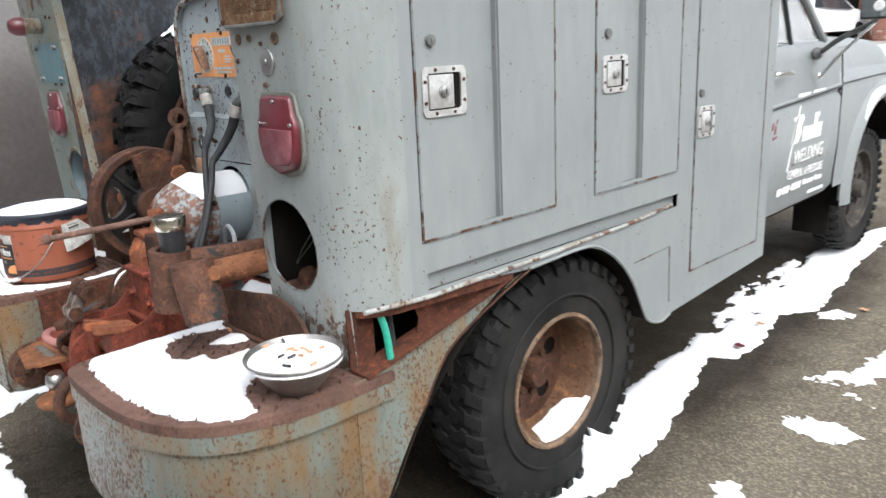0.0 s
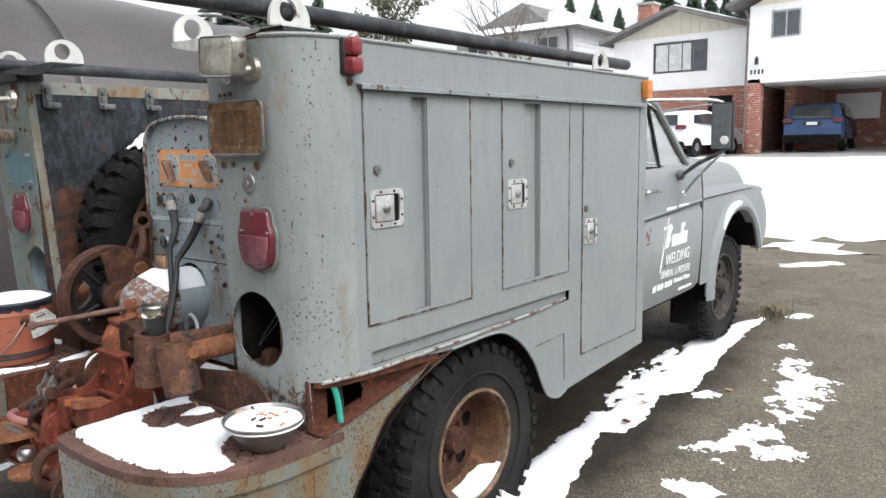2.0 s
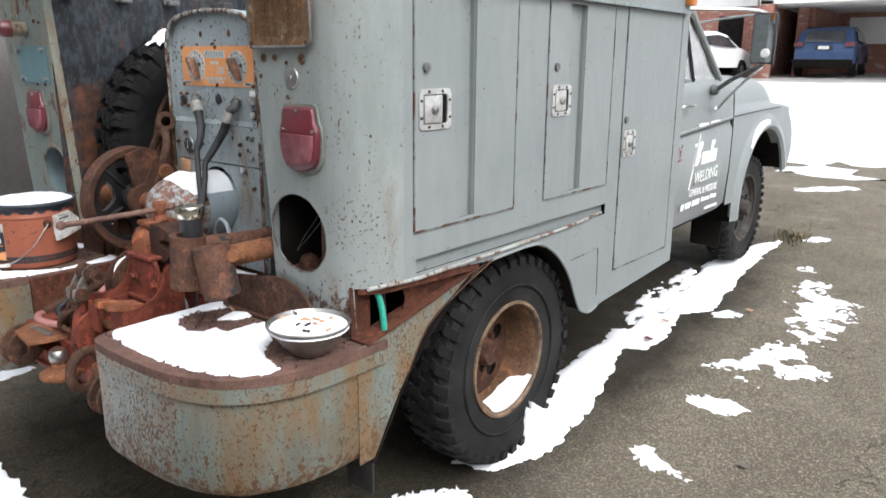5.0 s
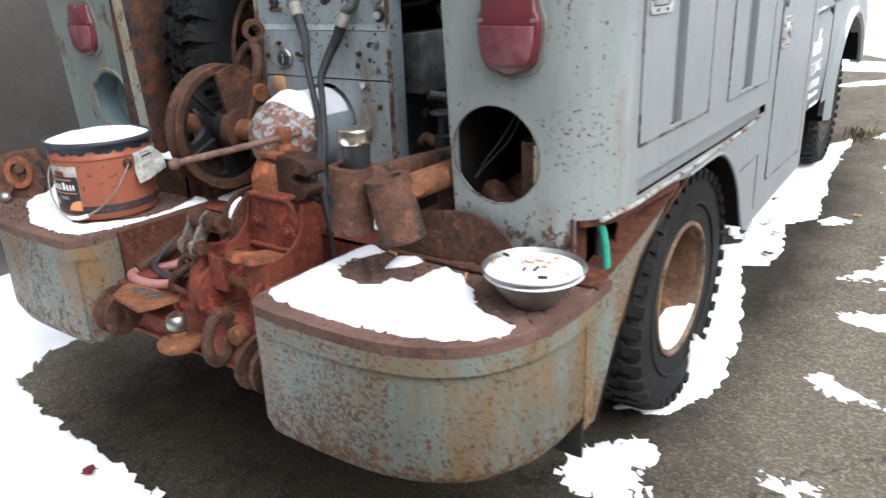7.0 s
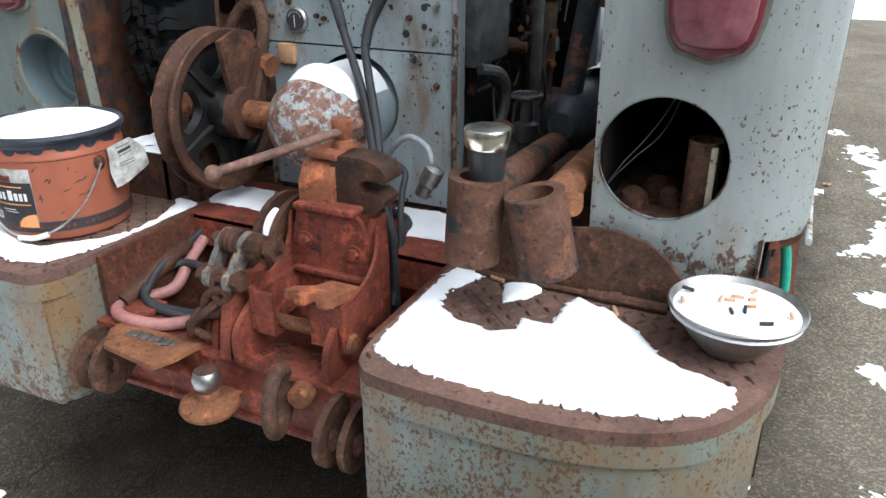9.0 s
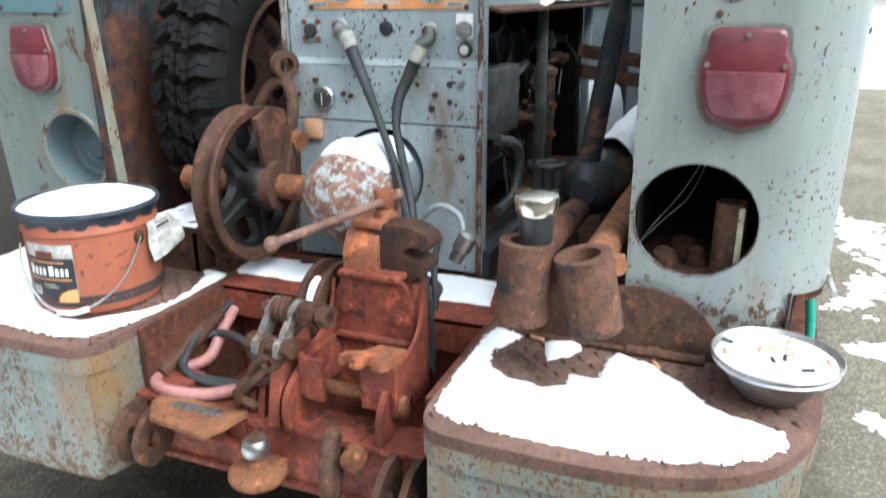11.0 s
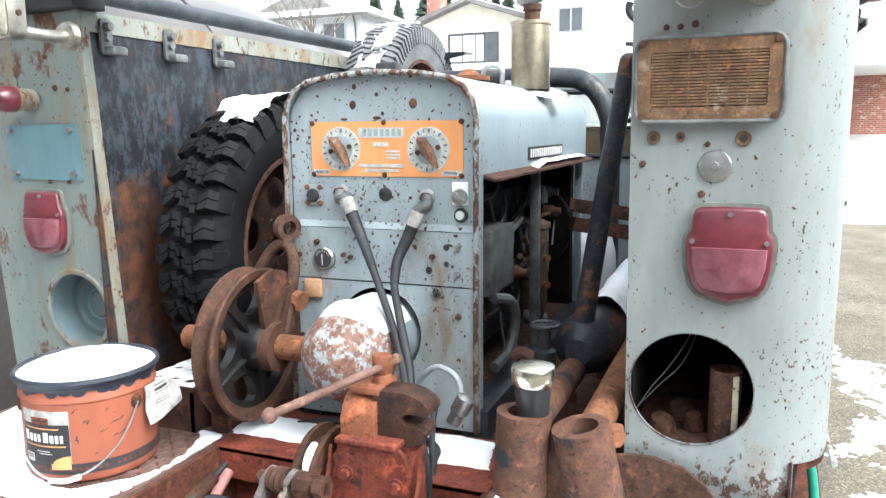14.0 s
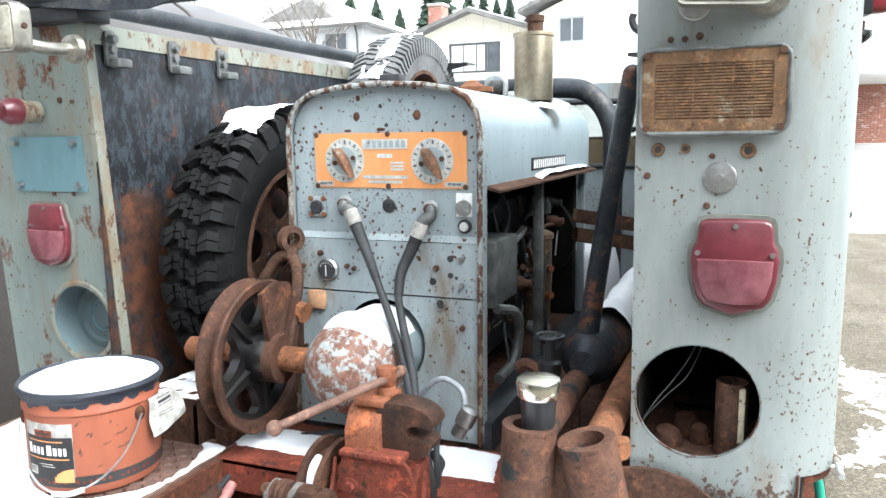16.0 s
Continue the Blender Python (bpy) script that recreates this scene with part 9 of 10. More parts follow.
for yy in (-0.0795, -0.2755):
    bm = B()
    plate(bm, [(p.x, p.z) for p in curve_pts([(u, 0, v) for u, v in SWEEP], 3)] + [(-0.242, 0.512), (-0.100, 0.512)], [], XZ(yy), 0.007)
    bmesh.ops.bevel(bm, geom=[e for e in bm.edges if e.calc_face_angle(0) > 1.2], offset=0.0015, segments=1, affect="EDGES")
    part("curved_flange", bm, RUSTRED, vm, "curved flange sweeping down to the bracket")
bm = B()
q = [(-0.170, -0.268), (-0.262, -0.272), (-0.276, -0.262), (-0.276, -0.246), (-0.252, -0.238), (-0.255, -0.228), (-0.281, -0.226), (-0.283, -0.206), (-0.256, -0.202), (-0.258, -0.192), (-0.272, -0.190), (-0.270, -0.176), (-0.240, -0.178), (-0.215, -0.205), (-0.170, -0.210)]
plate(bm, q, [], lambda u, v, w: (u, v, 0.601 + w - 0.20 * (u + 0.22)), 0.020)
bmesh.ops.bevel(bm, geom=[e for e in bm.edges if e.calc_face_angle(0) > 1.0], offset=0.0025, segments=2, affect="EDGES")
part("claw", bm, VISE, vm, "small cast claw")
bm = B()
cyl(bm, (-0.205, -0.205, 0.522), (-0.205, -0.075, 0.520), 0.014, 0.014, 16)
part("pin", bm, RUSTOR, vm)
for yy, zz in ((-0.115, 0.655), (-0.224, 0.644), (-0.162, 0.568)):
    bm = B()
    cyl(bm, (-0.108, yy, zz), (-0.114, yy, zz), 0.017, 0.016, 16)
    cyl(bm, (-0.113, yy, zz), (-0.124, yy, zz), 0.0115, 0.011, 6)
    part("bolt", bm, RUSTRED, vm)
bm = B()
for y0 in (-0.052, -0.012):
    lathe(bm, [(0.058, -0.006), (0.108, -0.006), (0.110, 0.0), (0.108, 0.006), (0.058, 0.006), (0.058, -0.006)], (-0.045, y0, 0.605), (0, 1, 0), 36)
lathe(bm, [(0.08, -0.045), (0.084, -0.045), (0.084, 0.005), (0.08, 0.005)], (-0.045, -0.012, 0.605), (0, 1, 0), 36)
part("cable_drum", bm, RUST, vm, "narrow grooved drum beside the mount")
sector_pts = [(-0.045 + r * math.cos(radians(a)), -0.032, 0.605 + r * math.sin(radians(a))) for a, r in ((150, 0.090), (140, 0.096), (128, 0.098), (116, 0.094))]
bm = B()
tube(bm, sector_pts, 0.010, 8, 3)
solo("drum_rim_snow", bm, SNOW, "lump of snow in the drum groove", "snow", kind="stuff")
N0 = len(BUILT)
vise = thing("pipe_vise", "rusty orange vise with a long tommy bar", "vise")
bm = B()
plate(bm, [(-0.065, 0.708), (-0.065, 0.752), (-0.045, 0.785), (-0.01, 0.80), (0.055, 0.80), (0.065, 0.708)], [], XZ(-0.122), 0.072)
bmesh.ops.bevel(bm, geom=[e for e in bm.edges if e.calc_face_angle(0) > 1.2], offset=0.006, segments=2, affect="EDGES")
part("body", bm, VISE, vise)
bm = B()
plate(bm, [(p.x, p.y) for p in curve_pts([(-0.190, 0.700, 0), (-0.214, 0.712, 0), (-0.222, 0.730, 0), (-0.205, 0.741, 0), (-0.180, 0.743, 0), (-0.173, 0.754, 0), (-0.182, 0.766, 0), (-0.208, 0.768, 0), (-0.224, 0.764, 0), (-0.231, 0.774, 0), (-0.221, 0.792, 0), (-0.190, 0.806, 0), (-0.150, 0.808, 0), (-0.115, 0.80, 0), (-0.110, 0.75, 0), (-0.112, 0.705, 0)], 3)], [], YZ(-0.045), 0.062)
bmesh.ops.bevel(bm, geom=[e for e in bm.edges if e.calc_face_angle(0) > 1.2], offset=0.005, segments=2, affect="EDGES")
part("jaw", bm, rusty("dark_cast_jaw", (0.020, 0.014, 0.012), (0.075, 0.036, 0.023), 12, 0.6), vise, "hooked cast jaw")
bm = B()
box(bm, -0.05, 0.045, -0.128, -0.062, 0.797, 0.812, 0.004)
lathe(bm, [(0, 0), (0.021, 0), (0.019, 0.012), (0.016, 0.016), (0.019, 0.02), (0.021, 0.05), (0.018, 0.055), (0, 0.056)], (0.0, -0.113, 0.812), (0, 0, 1), 16)
part("screw_head", bm, VISE, vise)
bm = B()
cyl(bm, (-0.252, -0.022, 0.822), (0.03, -0.132, 0.848), 0.0085, 0.0085, 12)
sphere(bm, (-0.256, -0.020, 0.8215), 0.0145, n=12)
sphere(bm, (0.032, -0.129, 0.8505), 0.012, n=10)
part("tommy_bar", bm, rusty("handled_bar", (0.10, 0.055, 0.042), (0.19, 0.11, 0.085), 12, 0.6), vise)

nudge(N0, (-0.036, -0.050, 0.014))

# ---- chain and hoses in the recess ----
N0 = len(BUILT)
STEELRUST = rusty("worn_grey_steel", (0.10, 0.09, 0.085), (0.22, 0.20, 0.185), 18, 0.6, (0.12, 0.055, 0.03), 0.56)
chain = thing("chain", "rusty shackle chain hanging over the hitch", "chain")
PIN, LOW = Vector((-0.222, -0.038, 0.678)), Vector((-0.247, -0.018, 0.612))
side_v = Vector((-0.10, -1.0, 0.05)).normalized()
for off in (-0.026, 0.026):
    bm = B()
    d = (LOW - PIN).normalized()
    nrm = d.cross(side_v).normalized()
    ring = []
    for k in range(36):
        a = 2 * math.pi * k / 36
        along, wide = math.cos(a), math.sin(a)
        wd = 0.022 if along > 0.35 else (0.026 if along < -0.35 else 0.015)
        ring.append((PIN + LOW) / 2 + d * (-along) * 0.062 + nrm * wide * wd)
    lo = [bm.verts.new(p + side_v * (off - 0.007)) for p in ring]
    hi = [bm.verts.new(p + side_v * (off + 0.007)) for p in ring]
    bm.faces.new(lo)
    bm.faces.new(hi[::-1])
    for k in range(36):
        bm.faces.new((lo[k], lo[(k + 1) % 36], hi[(k + 1) % 36], hi[k]))
    part("shackle_plate", bm, STEELRUST, chain, "worn grey shackle plate")
bm = B()
cyl(bm, LOW + side_v * 0.048, LOW - side_v * 0.048, 0.012, 0.012, 12)
part("shackle_bolt", bm, RUSTB, chain)
for sg in (-1, 1):
    bm = B()
    cyl(bm, LOW + side_v * 0.034 * sg, LOW + side_v * 0.052 * sg, 0.02, 0.02, 6)
    part("bolt_nut", bm, RUST, chain)
bm = B()
lathe(bm, [(0.012, -0.02), (0.024, -0.02), (0.022, -0.012), (0.026, -0.006), (0.022, 0.0), (0.026, 0.006), (0.022, 0.012), (0.024, 0.02), (0.012, 0.02)], PIN, side_v, 18)
part("cable_sleeve", bm, RUST, chain, "wound rusty cable on the pin")
bm = B()
cyl(bm, PIN + side_v * 0.105, PIN - side_v * 0.05, 0.013, 0.013, 12)
cyl(bm, PIN + side_v * 0.045, PIN + side_v * 0.075, 0.026, 0.022, 8)
cyl(bm, PIN + side_v * 0.085, PIN + side_v * 0.105, 0.022, 0.022, 6)
part("shackle_pin", bm, RUST, chain)
pts = curve_pts([(-0.250, -0.022, 0.612), (-0.252, -0.012, 0.572), (-0.256, 0.012, 0.545), (-0.262, 0.040, 0.520), (-0.258, 0.052, 0.492)], 1) + [Vector((-0.238, 0.034, 0.472))]
for k, (p, q) in enumerate(zip(pts, pts[1:])):
    bm = B()
    d = (q - p).normalized()
    u, v, _ = frame_of(d)
    if k % 2:
        u, v = v, u
    c = (p + q) / 2
    tube(bm, [c + d * 0.034 * math.cos(radians(a)) + u * 0.02 * math.sin(radians(a)) for a in range(0, 360, 30)], 0.0085, 8, 2, True)
    part("link", bm, RUST, chain)
hang("pink_hose", [(0.02, 0.275, 0.535), (-0.04, 0.27, 0.50), (-0.10, 0.262, 0.465), (-0.15, 0.285, 0.46), (-0.19, 0.302, 0.469), (-0.222, 0.302, 0.469), (-0.252, 0.275, 0.469), (-0.262, 0.22, 0.469), (-0.25, 0.155, 0.470), (-0.215, 0.10, 0.474)], 0.0135, PINK, "faded pink rubber hose loop", "hose")
hang("black_hose", [(-0.13, 0.06, 0.44), (-0.18, 0.14, 0.455), (-0.20, 0.22, 0.47), (-0.18, 0.27, 0.49), (-0.11, 0.295, 0.50), (-0.055, 0.265, 0.505), (-0.075, 0.18, 0.505), (-0.14, 0.10, 0.49), (-0.17, 0.06, 0.46)], 0.0095, CABLE, "coiled black rubber hose", "hose")
hang("black_hose", [(0.05, 0.285, 0.56), (-0.01, 0.285, 0.54), (-0.10, 0.285, 0.52), (-0.16, 0.27, 0.50), (-0.195, 0.245, 0.475), (-0.17, 0.14, 0.46), (-0.15, 0.08, 0.46)], 0.008, CABLE, "thin black hose in the hitch recess", "hose")
bm = B()
cyl(bm, (-0.22, 0.295, 0.475), (-0.02, 0.29, 0.535), 0.018, 0.018, 12)
part("shock_tube", bm, RUST, truck)


# ---- clamp on the far deck ----
cl = thing("deck_clamp", "rusty cast clamp with a ring lug on the bumper deck", "clamp")
CM = Matrix.Translation((-0.205, 0.895, 0.598)) @ Matrix.Rotation(radians(42), 4, "Z")
bm = B()
plate(bm, [(-0.055, 0.0), (0.075, 0.0), (0.085, 0.06), (0.065, 0.135), (-0.03, 0.145), (-0.06, 0.11), (-0.07, 0.05)], [], lambda u, v, w: CM @ Vector((w, u, v)), 0.075)
bmesh.ops.bevel(bm, geom=[e for e in bm.edges if e.calc_face_angle(0) > 0.6], offset=0.006, segments=2, affect="EDGES")
part("body", bm, RUSTGREEN, cl)
bm = B()
plate(bm, circ(0.0, 0.085, 0.042, 28, 0.050), [circ(0.0, 0.085, 0.026, 20, 0.032)], lambda u, v, w: CM @ Vector((w - 0.016, u, v)), 0.016)
part("ring_lug", bm, VISE, cl)
bm = B()
cyl(bm, CM @ Vector((-0.002, -0.010, 0.102)), CM @ Vector((-0.024, -0.010, 0.102)), 0.017, 0.015, 8)
part("nut", bm, RUSTB, cl)
bm = B()
tube(bm, [CM @ Vector(p) for p in ((-0.01, 0.025, 0.05), (-0.03, 0.032, 0.03), (-0.045, 0.036, 0.022))], 0.008, 8, 3)
part("handle", bm, RUST, cl)
bm = B()
sphere(bm, CM @ Vector((-0.052, 0.037, 0.018)), 0.0175, n=14)
part("handle_ball", bm, STEEL, cl, "pale worn ball end")

# ---- pail of grease ----
pail = thing("grease_pail", "orange steel pail with a navy rim, full of snow", "pail")
PC = Vector((-0.138, 0.514, DECKZ + 0.006))
bm = B()
lathe(bm, [(0, 0), (0.143, 0.0), (0.146, 0.006), (0.149, 0.02), (0.150, 0.165), (0.154, 0.168), (0.154, 0.174), (0.151, 0.178), (0.151, 0.205)], PC, (0, 0, 1), 56)
part("body", bm, PAILC, pail)
bm = B()
lathe(bm, [(0.1525, 0.192), (0.1545, 0.191), (0.157, 0.201), (0.162, 0.203), (0.1645, 0.209), (0.162, 0.215), (0.157, 0.216), (0.150, 0.20), (0.1525, 0.192)], PC, (0, 0, 1), 56)
part("rim", bm, NAVY, pail, "navy painted rim")
bm = B()
for k in range(26):
    a = 2 * math.pi * (k + 0.25 * math.sin(k * 2.3)) / 26
    h = 0.006 + 0.007 * abs(math.sin(k * 1.7))
    rows = []
    for i in range(9):
        u = i / 4 - 1
        b = a + u * 0.112
        e = Vector((math.cos(b), math.sin(b), 0)) * 0.1522
        rows.append([PC + e + Vector((0, 0, 0.1935)), PC + e + Vector((0, 0, 0.1925 - h * math.sqrt(max(0, 1 - u * u))))])
    loft(bm, rows)
part("paint_drip", bm, NAVY, pail)["kind"] = "stuff"


def wrap(name, a0, a1, z0, z1, m, r=0.1508, parent=pail, n=14):
    b = B()
    rows = []
    for k in range(n + 1):
        a = radians(a0 + (a1 - a0) * k / n)
        rows.append([PC + Vector((r * math.cos(a), r * math.sin(a), z)) for z in (z0, z1)])
    loft(b, rows)
    return part(name, b, m, parent)


wrap("label_back", 158, 209, 0.024, 0.152, TAGPAPER)
wrap("label_black", 159, 208.5, 0.024, 0.124, INK, 0.1512)
wrap("label_badge", 172, 191, 0.124, 0.138, RUSTRED, 0.1516)
wrap("label_bar", 174, 189, 0.128, 0.133, INK, 0.1520)
for k, (a0, a1) in enumerate(((161.5, 166.5), (168, 172), (173.5, 177), (178.5, 181.5), (184.5, 189.5), (191, 194.5), (196, 199), (200.5, 203))):
    wrap("label_bar", a0, a1, 0.086, 0.107 if k in (0, 4) else 0.102, LETTER, 0.1516, n=3)
wrap("label_bar", 162, 205, 0.077, 0.0795, ORANGE, 0.1516)
wrap("label_bar", 163, 200, 0.1135, 0.116, ORANGE, 0.1516)
wrap("label_bar", 161, 172, 0.042, 0.060, PAPER, 0.1516)
for k in range(6):
    wrap("label_bar", 162 + 1.6 * k, 162.7 + 1.6 * k, 0.046, 0.058, INK, 0.1519, n=1)
wrap("label_bar", 176, 190, 0.066, 0.0678, PAPER, 0.1516)
wrap("label_bar", 178, 192, 0.061, 0.0625, PAPER, 0.1516)
for k in range(8):
    wrap("label_orange", 191 + 2.15 * k, 193.15 + 2.15 * k, 0.030, 0.032 + 0.026 * math.sqrt(1 - (1 - (k + 0.6) / 8) ** 2), ORANGE, 0.1517, n=1)
wrap("band", 150, 330, 0.019, 0.041, INK, 0.1510, n=30)
for k in range(34):
    a0 = 152 + k * 5.2
    if k % 7 != 3:
        wrap("band_letter", a0, a0 + 2.6, 0.026, 0.031 + 0.002 * (k % 3), RUSTRED, 0.1514, n=2)
for a0, z0, w, h in ((222, 0.128, 3.0, 0.0035), (224, 0.125, 1.5, 0.007), (214, 0.094, 1.2, 0.012), (215, 0.088, 1.0, 0.009), (236, 0.103, 4.0, 0.003), (247, 0.118, 6.5, 0.003), (251, 0.121, 4.0, 0.0045), (249, 0.090, 6.0, 0.003), (253, 0.092, 3.0, 0.004), (213, 0.150, 1.6, 0.006), (240, 0.146, 1.2, 0.006), (229, 0.058, 2.4, 0.003)):
    b = B()
    rows = []
    for i in range(9):
        u = i / 4 - 1
        a = radians(a0 + w * u)
        q = h * math.sqrt(max(0, 1 - u * u)) * (0.7 + 0.3 * math.sin(5 * u + a0))
        zc = z0 + 0.0035 * u + 0.001 * math.sin(4 * u + a0)
        rows.append([PC + Vector((0.1506 * math.cos(a), 0.1506 * math.sin(a), zc + v * q)) for v in (-0.6, 0.5)])
    loft(b, rows)
    part("smear", b, SOOTY, pail)
bm = B()
tube(bm, [PC + Vector((r * math.cos(radians(a)), r * math.sin(radians(a)), z)) for a, r, z in ((268, 0.156, 0.145), (258, 0.164, 0.115), (246, 0.168, 0.075), (230, 0.168, 0.04), (212, 0.166, 0.018), (196, 0.166, 0.014), (180, 0.168, 0.03), (164, 0.168, 0.07), (150, 0.164, 0.11), (140, 0.158, 0.135))], 0.0024, 6)
part("bail", bm, STEEL, pail, "thin wire bail handle")
bm = B()
tube(bm, [PC + Vector((0.168 * math.cos(radians(a)), 0.168 * math.sin(radians(a)), z)) for a, z in ((216, 0.020), (205, 0.013), (192, 0.013))], 0.006, 8)
part("grip", bm, PAPER, pail)
for a in (268, 140):
    bm = B()
    lathe(bm, [(0, 0.006), (0.008, 0.006), (0.014, 0.003), (0.016, 0)], PC + Vector((0.150 * math.cos(radians(a)), 0.150 * math.sin(radians(a)), 0.145)), (math.cos(radians(a)), math.sin(radians(a)), 0), 14)
    part("ear_boss", bm, RUST, pail)
TAGA = radians(281)
TAGO = PC + Vector((0.158 * math.cos(TAGA), 0.158 * math.sin(TAGA), 0))


def tag_point(u, z, lift=0.0):
    # u runs along the tag from the ear; a fold and a slight curl
    d = 0.004 + 0.55 * u + 0.007 * math.sin(u * 38) + 0.10 * max(0, 0.15 - z) + 0.003 * math.sin(z * 90 + u * 30) + lift
    return TAGO + Vector((math.cos(TAGA) * d, math.sin(TAGA) * d, 0)) + Vector((-math.sin(TAGA), math.cos(TAGA), 0)) * (u - 0.022) + Vector((0, 0, z))


def tag_edge(u):
    w = u / 0.072
    return 0.088 + 0.034 * w ** 1.3, 0.172 + 0.016 * min(1, w / 0.6) - (0.075 * (w - 0.6) if w > 0.6 else 0)


bm = B()
rows = []
for k in range(13):
    u = 0.072 * k / 12
    lo, hi = tag_edge(u)
    rows.append([tag_point(u * 1.1, lo + (hi - lo) * q / 8) for q in range(9)])
loft(bm, rows)
paper_tag = part("paper_tag", bm, TAGPAPER, pail, "crumpled dirty paper tag")
for z0, h in ((0.168, 0.0016), (0.152, 0.0016), (0.157, 0.006), (0.136, 0.0012), (0.130, 0.0012)):
    bm = B()
    loft(bm, [[tag_point(0.016 + 0.003 * k, z0 + 0.0008 * k + e, 0.0012) for e in (0, h)] for k in range(11)])
    part("printed_bar", bm, INK, paper_tag)
for o in (pail, *pail.children, *paper_tag.children):
    if o.data:
        o.data.transform(Matrix.Translation(PC) @ Matrix.Diagonal((0.91, 0.91, 1.03, 1)) @ Matrix.Translation(-PC))
snow("pail_snow", lambda x, y: 0.143 - math.hypot(x - PC.x, y - PC.y), PC.x - 0.16, PC.x + 0.16, PC.y - 0.16, PC.y + 0.16, 0.008, 0.016, lambda x, y: PC.z + 0.211, "smooth snow filling the pail", 0.03)

# ---- bowl of cigarette ends ----
N0 = len(BUILT)
bowl = thing("metal_bowl", "round metal bowl of snow and cigarette ends used as an ashtray", "bowl")
BC = (-0.088, -0.898, DECKZ + 0.002)
bm = B()
lathe(bm, [(0, 0.003), (0.036, 0.0), (0.046, 0.004), (0.070, 0.027), (0.089, 0.051), (0.1005, 0.065), (0.1045, 0.067), (0.1055, 0.070), (0.103, 0.072), (0.098, 0.066), (0.068, 0.029), (0.044, 0.008), (0, 0.008)], BC, (0, 0, 1), 48)
part("shell", bm, surface("dull_bowl_metal", (0.20, 0.19, 0.18), (0.40, 0.39, 0.37), 0.4, 0.9, 6, 70, 0.15), bowl)
snow("bowl_snow", lambda x, y: 0.1005 - math.hypot(x - BC[0], y - BC[1]), BC[0] - 0.105, BC[0] + 0.105, BC[1] - 0.105, BC[1] + 0.105, 0.006, 0.010, lambda x, y: BC[2] + 0.060, "dirty snow in the bowl", 0.03)
rnd = random.Random(5)
for k in range(12):
    a, r = rnd.uniform(0, 6.28), rnd.uniform(0.01, 0.085)
    p = Vector((BC[0] + r * math.cos(a), BC[1] + r * math.sin(a), BC[2] + 0.0715))
    b2 = rnd.uniform(0, 6.28)
    d = Vector((math.cos(b2), math.sin(b2), 0.25 if k == 2 else 0.05)) * rnd.uniform(0.005, 0.010)
    bm = B()
    cyl(bm, p - d, p + d, 0.0030, 0.0030, 8)
    solo("cigarette_end", bm, TAN if k % 3 else INK, "tan cigarette end lying in the bowl" if k % 3 else "charred cigarette stub lying in the bowl", "cigarette end", "cigarette ends")
nudge(N0, None, Matrix.Translation((-0.093, -0.902, BC[2])) @ Matrix.Diagonal((0.985, 0.985, 1.14, 1)) @ Matrix.Translation((-BC[0], -BC[1], -BC[2])))
for p, d in (((-0.05, -0.71, DECKZ + 0.006), (0.012, 0.006, 0)), ((-0.02, -0.48, DECKZ + 0.006), (0.004, 0.014, 0))):
    bm = B()
    cyl(bm, Vector(p) - Vector(d), Vector(p) + Vector(d), 0.004, 0.004, 8)
    solo("cigarette_end", bm, TAN, "tan cigarette end lying on the rusty deck", "cigarette end", "cigarette ends")
bm = B()
tube(bm, [(-0.08, -0.45, DECKZ + 0.004), (-0.13, -0.50, DECKZ + 0.008), (-0.19, -0.56, DECKZ + 0.012)], 0.0015, 5)
solo("thin_wire", bm, INK, "thin black wire lying on the deck", "wire")

# ---- snow on the truck ----
zdeck = lambda x, y: DECKZ + 0.001
lay = outline([(-0.03, -0.378), (0.009, -0.385), (-0.004, -0.455), (-0.051, -0.435), (-0.093, -0.415), (-0.151, -0.425), (-0.191, -0.471), (-0.197, -0.54), (-0.178, -0.575), (-0.137, -0.569), (-0.134, -0.62), (-0.056, -0.623), (-0.022, -0.64), (-0.046, -0.696), (-0.099, -0.756), (-0.15, -0.80), (-0.182, -0.847), (-0.204, -0.922), (-0.236, -0.930), (-0.281, -0.895), (-0.315, -0.847), (-0.340, -0.781), (-0.354, -0.701), (-0.358, -0.59), (-0.358, -0.478), (-0.346, -0.408), (-0.33, -0.386), (-0.22, -0.380)])
spot = outline([(-0.029, -0.495), (0.012, -0.551), (-0.029, -0.572), (-0.062, -0.559), (-0.095, -0.52)])
snow("deck_snow", lambda x, y: max(lay(x, y), spot(x, y)) + 0.006 * fractal(x, y, 22) + 0.004 * fractal(x, y, 70, 5.0), -0.40, 0.06, -0.96, -0.373, 0.005, 0.009, zdeck, "white snow lying on the rusty bumper deck", 0.02)
far_lay = outline([(-0.107, 0.96), (0.06, 0.96), (0.085, 0.60), (0.07, 0.322), (-0.05, 0.322), (-0.169, 0.322), (-0.245, 0.332), (-0.323, 0.364), (-0.350, 0.441), (-0.342, 0.587), (-0.300, 0.688), (-0.240, 0.82)])
snow("deck_snow", lambda x, y: min(far_lay(x, y), 0.9 * (math.hypot((x - PC.x - 0.052) * 0.8, y - PC.y + 0.03) - 0.150)) + 0.006 * fractal(x, y, 16), -0.40, 0.10, 0.318, 0.98, 0.008, 0.012, zdeck, "white snow on the deck round the pail", 0.02)
bs1 = outline([(0.094, 0.326), (0.225, 0.350), (0.213, 0.118), (0.101, 0.085)])
bs2 = outline([(0.255, -0.11), (0.265, -0.22), (0.25, -0.313), (0.119, -0.336), (0.115, -0.209)])
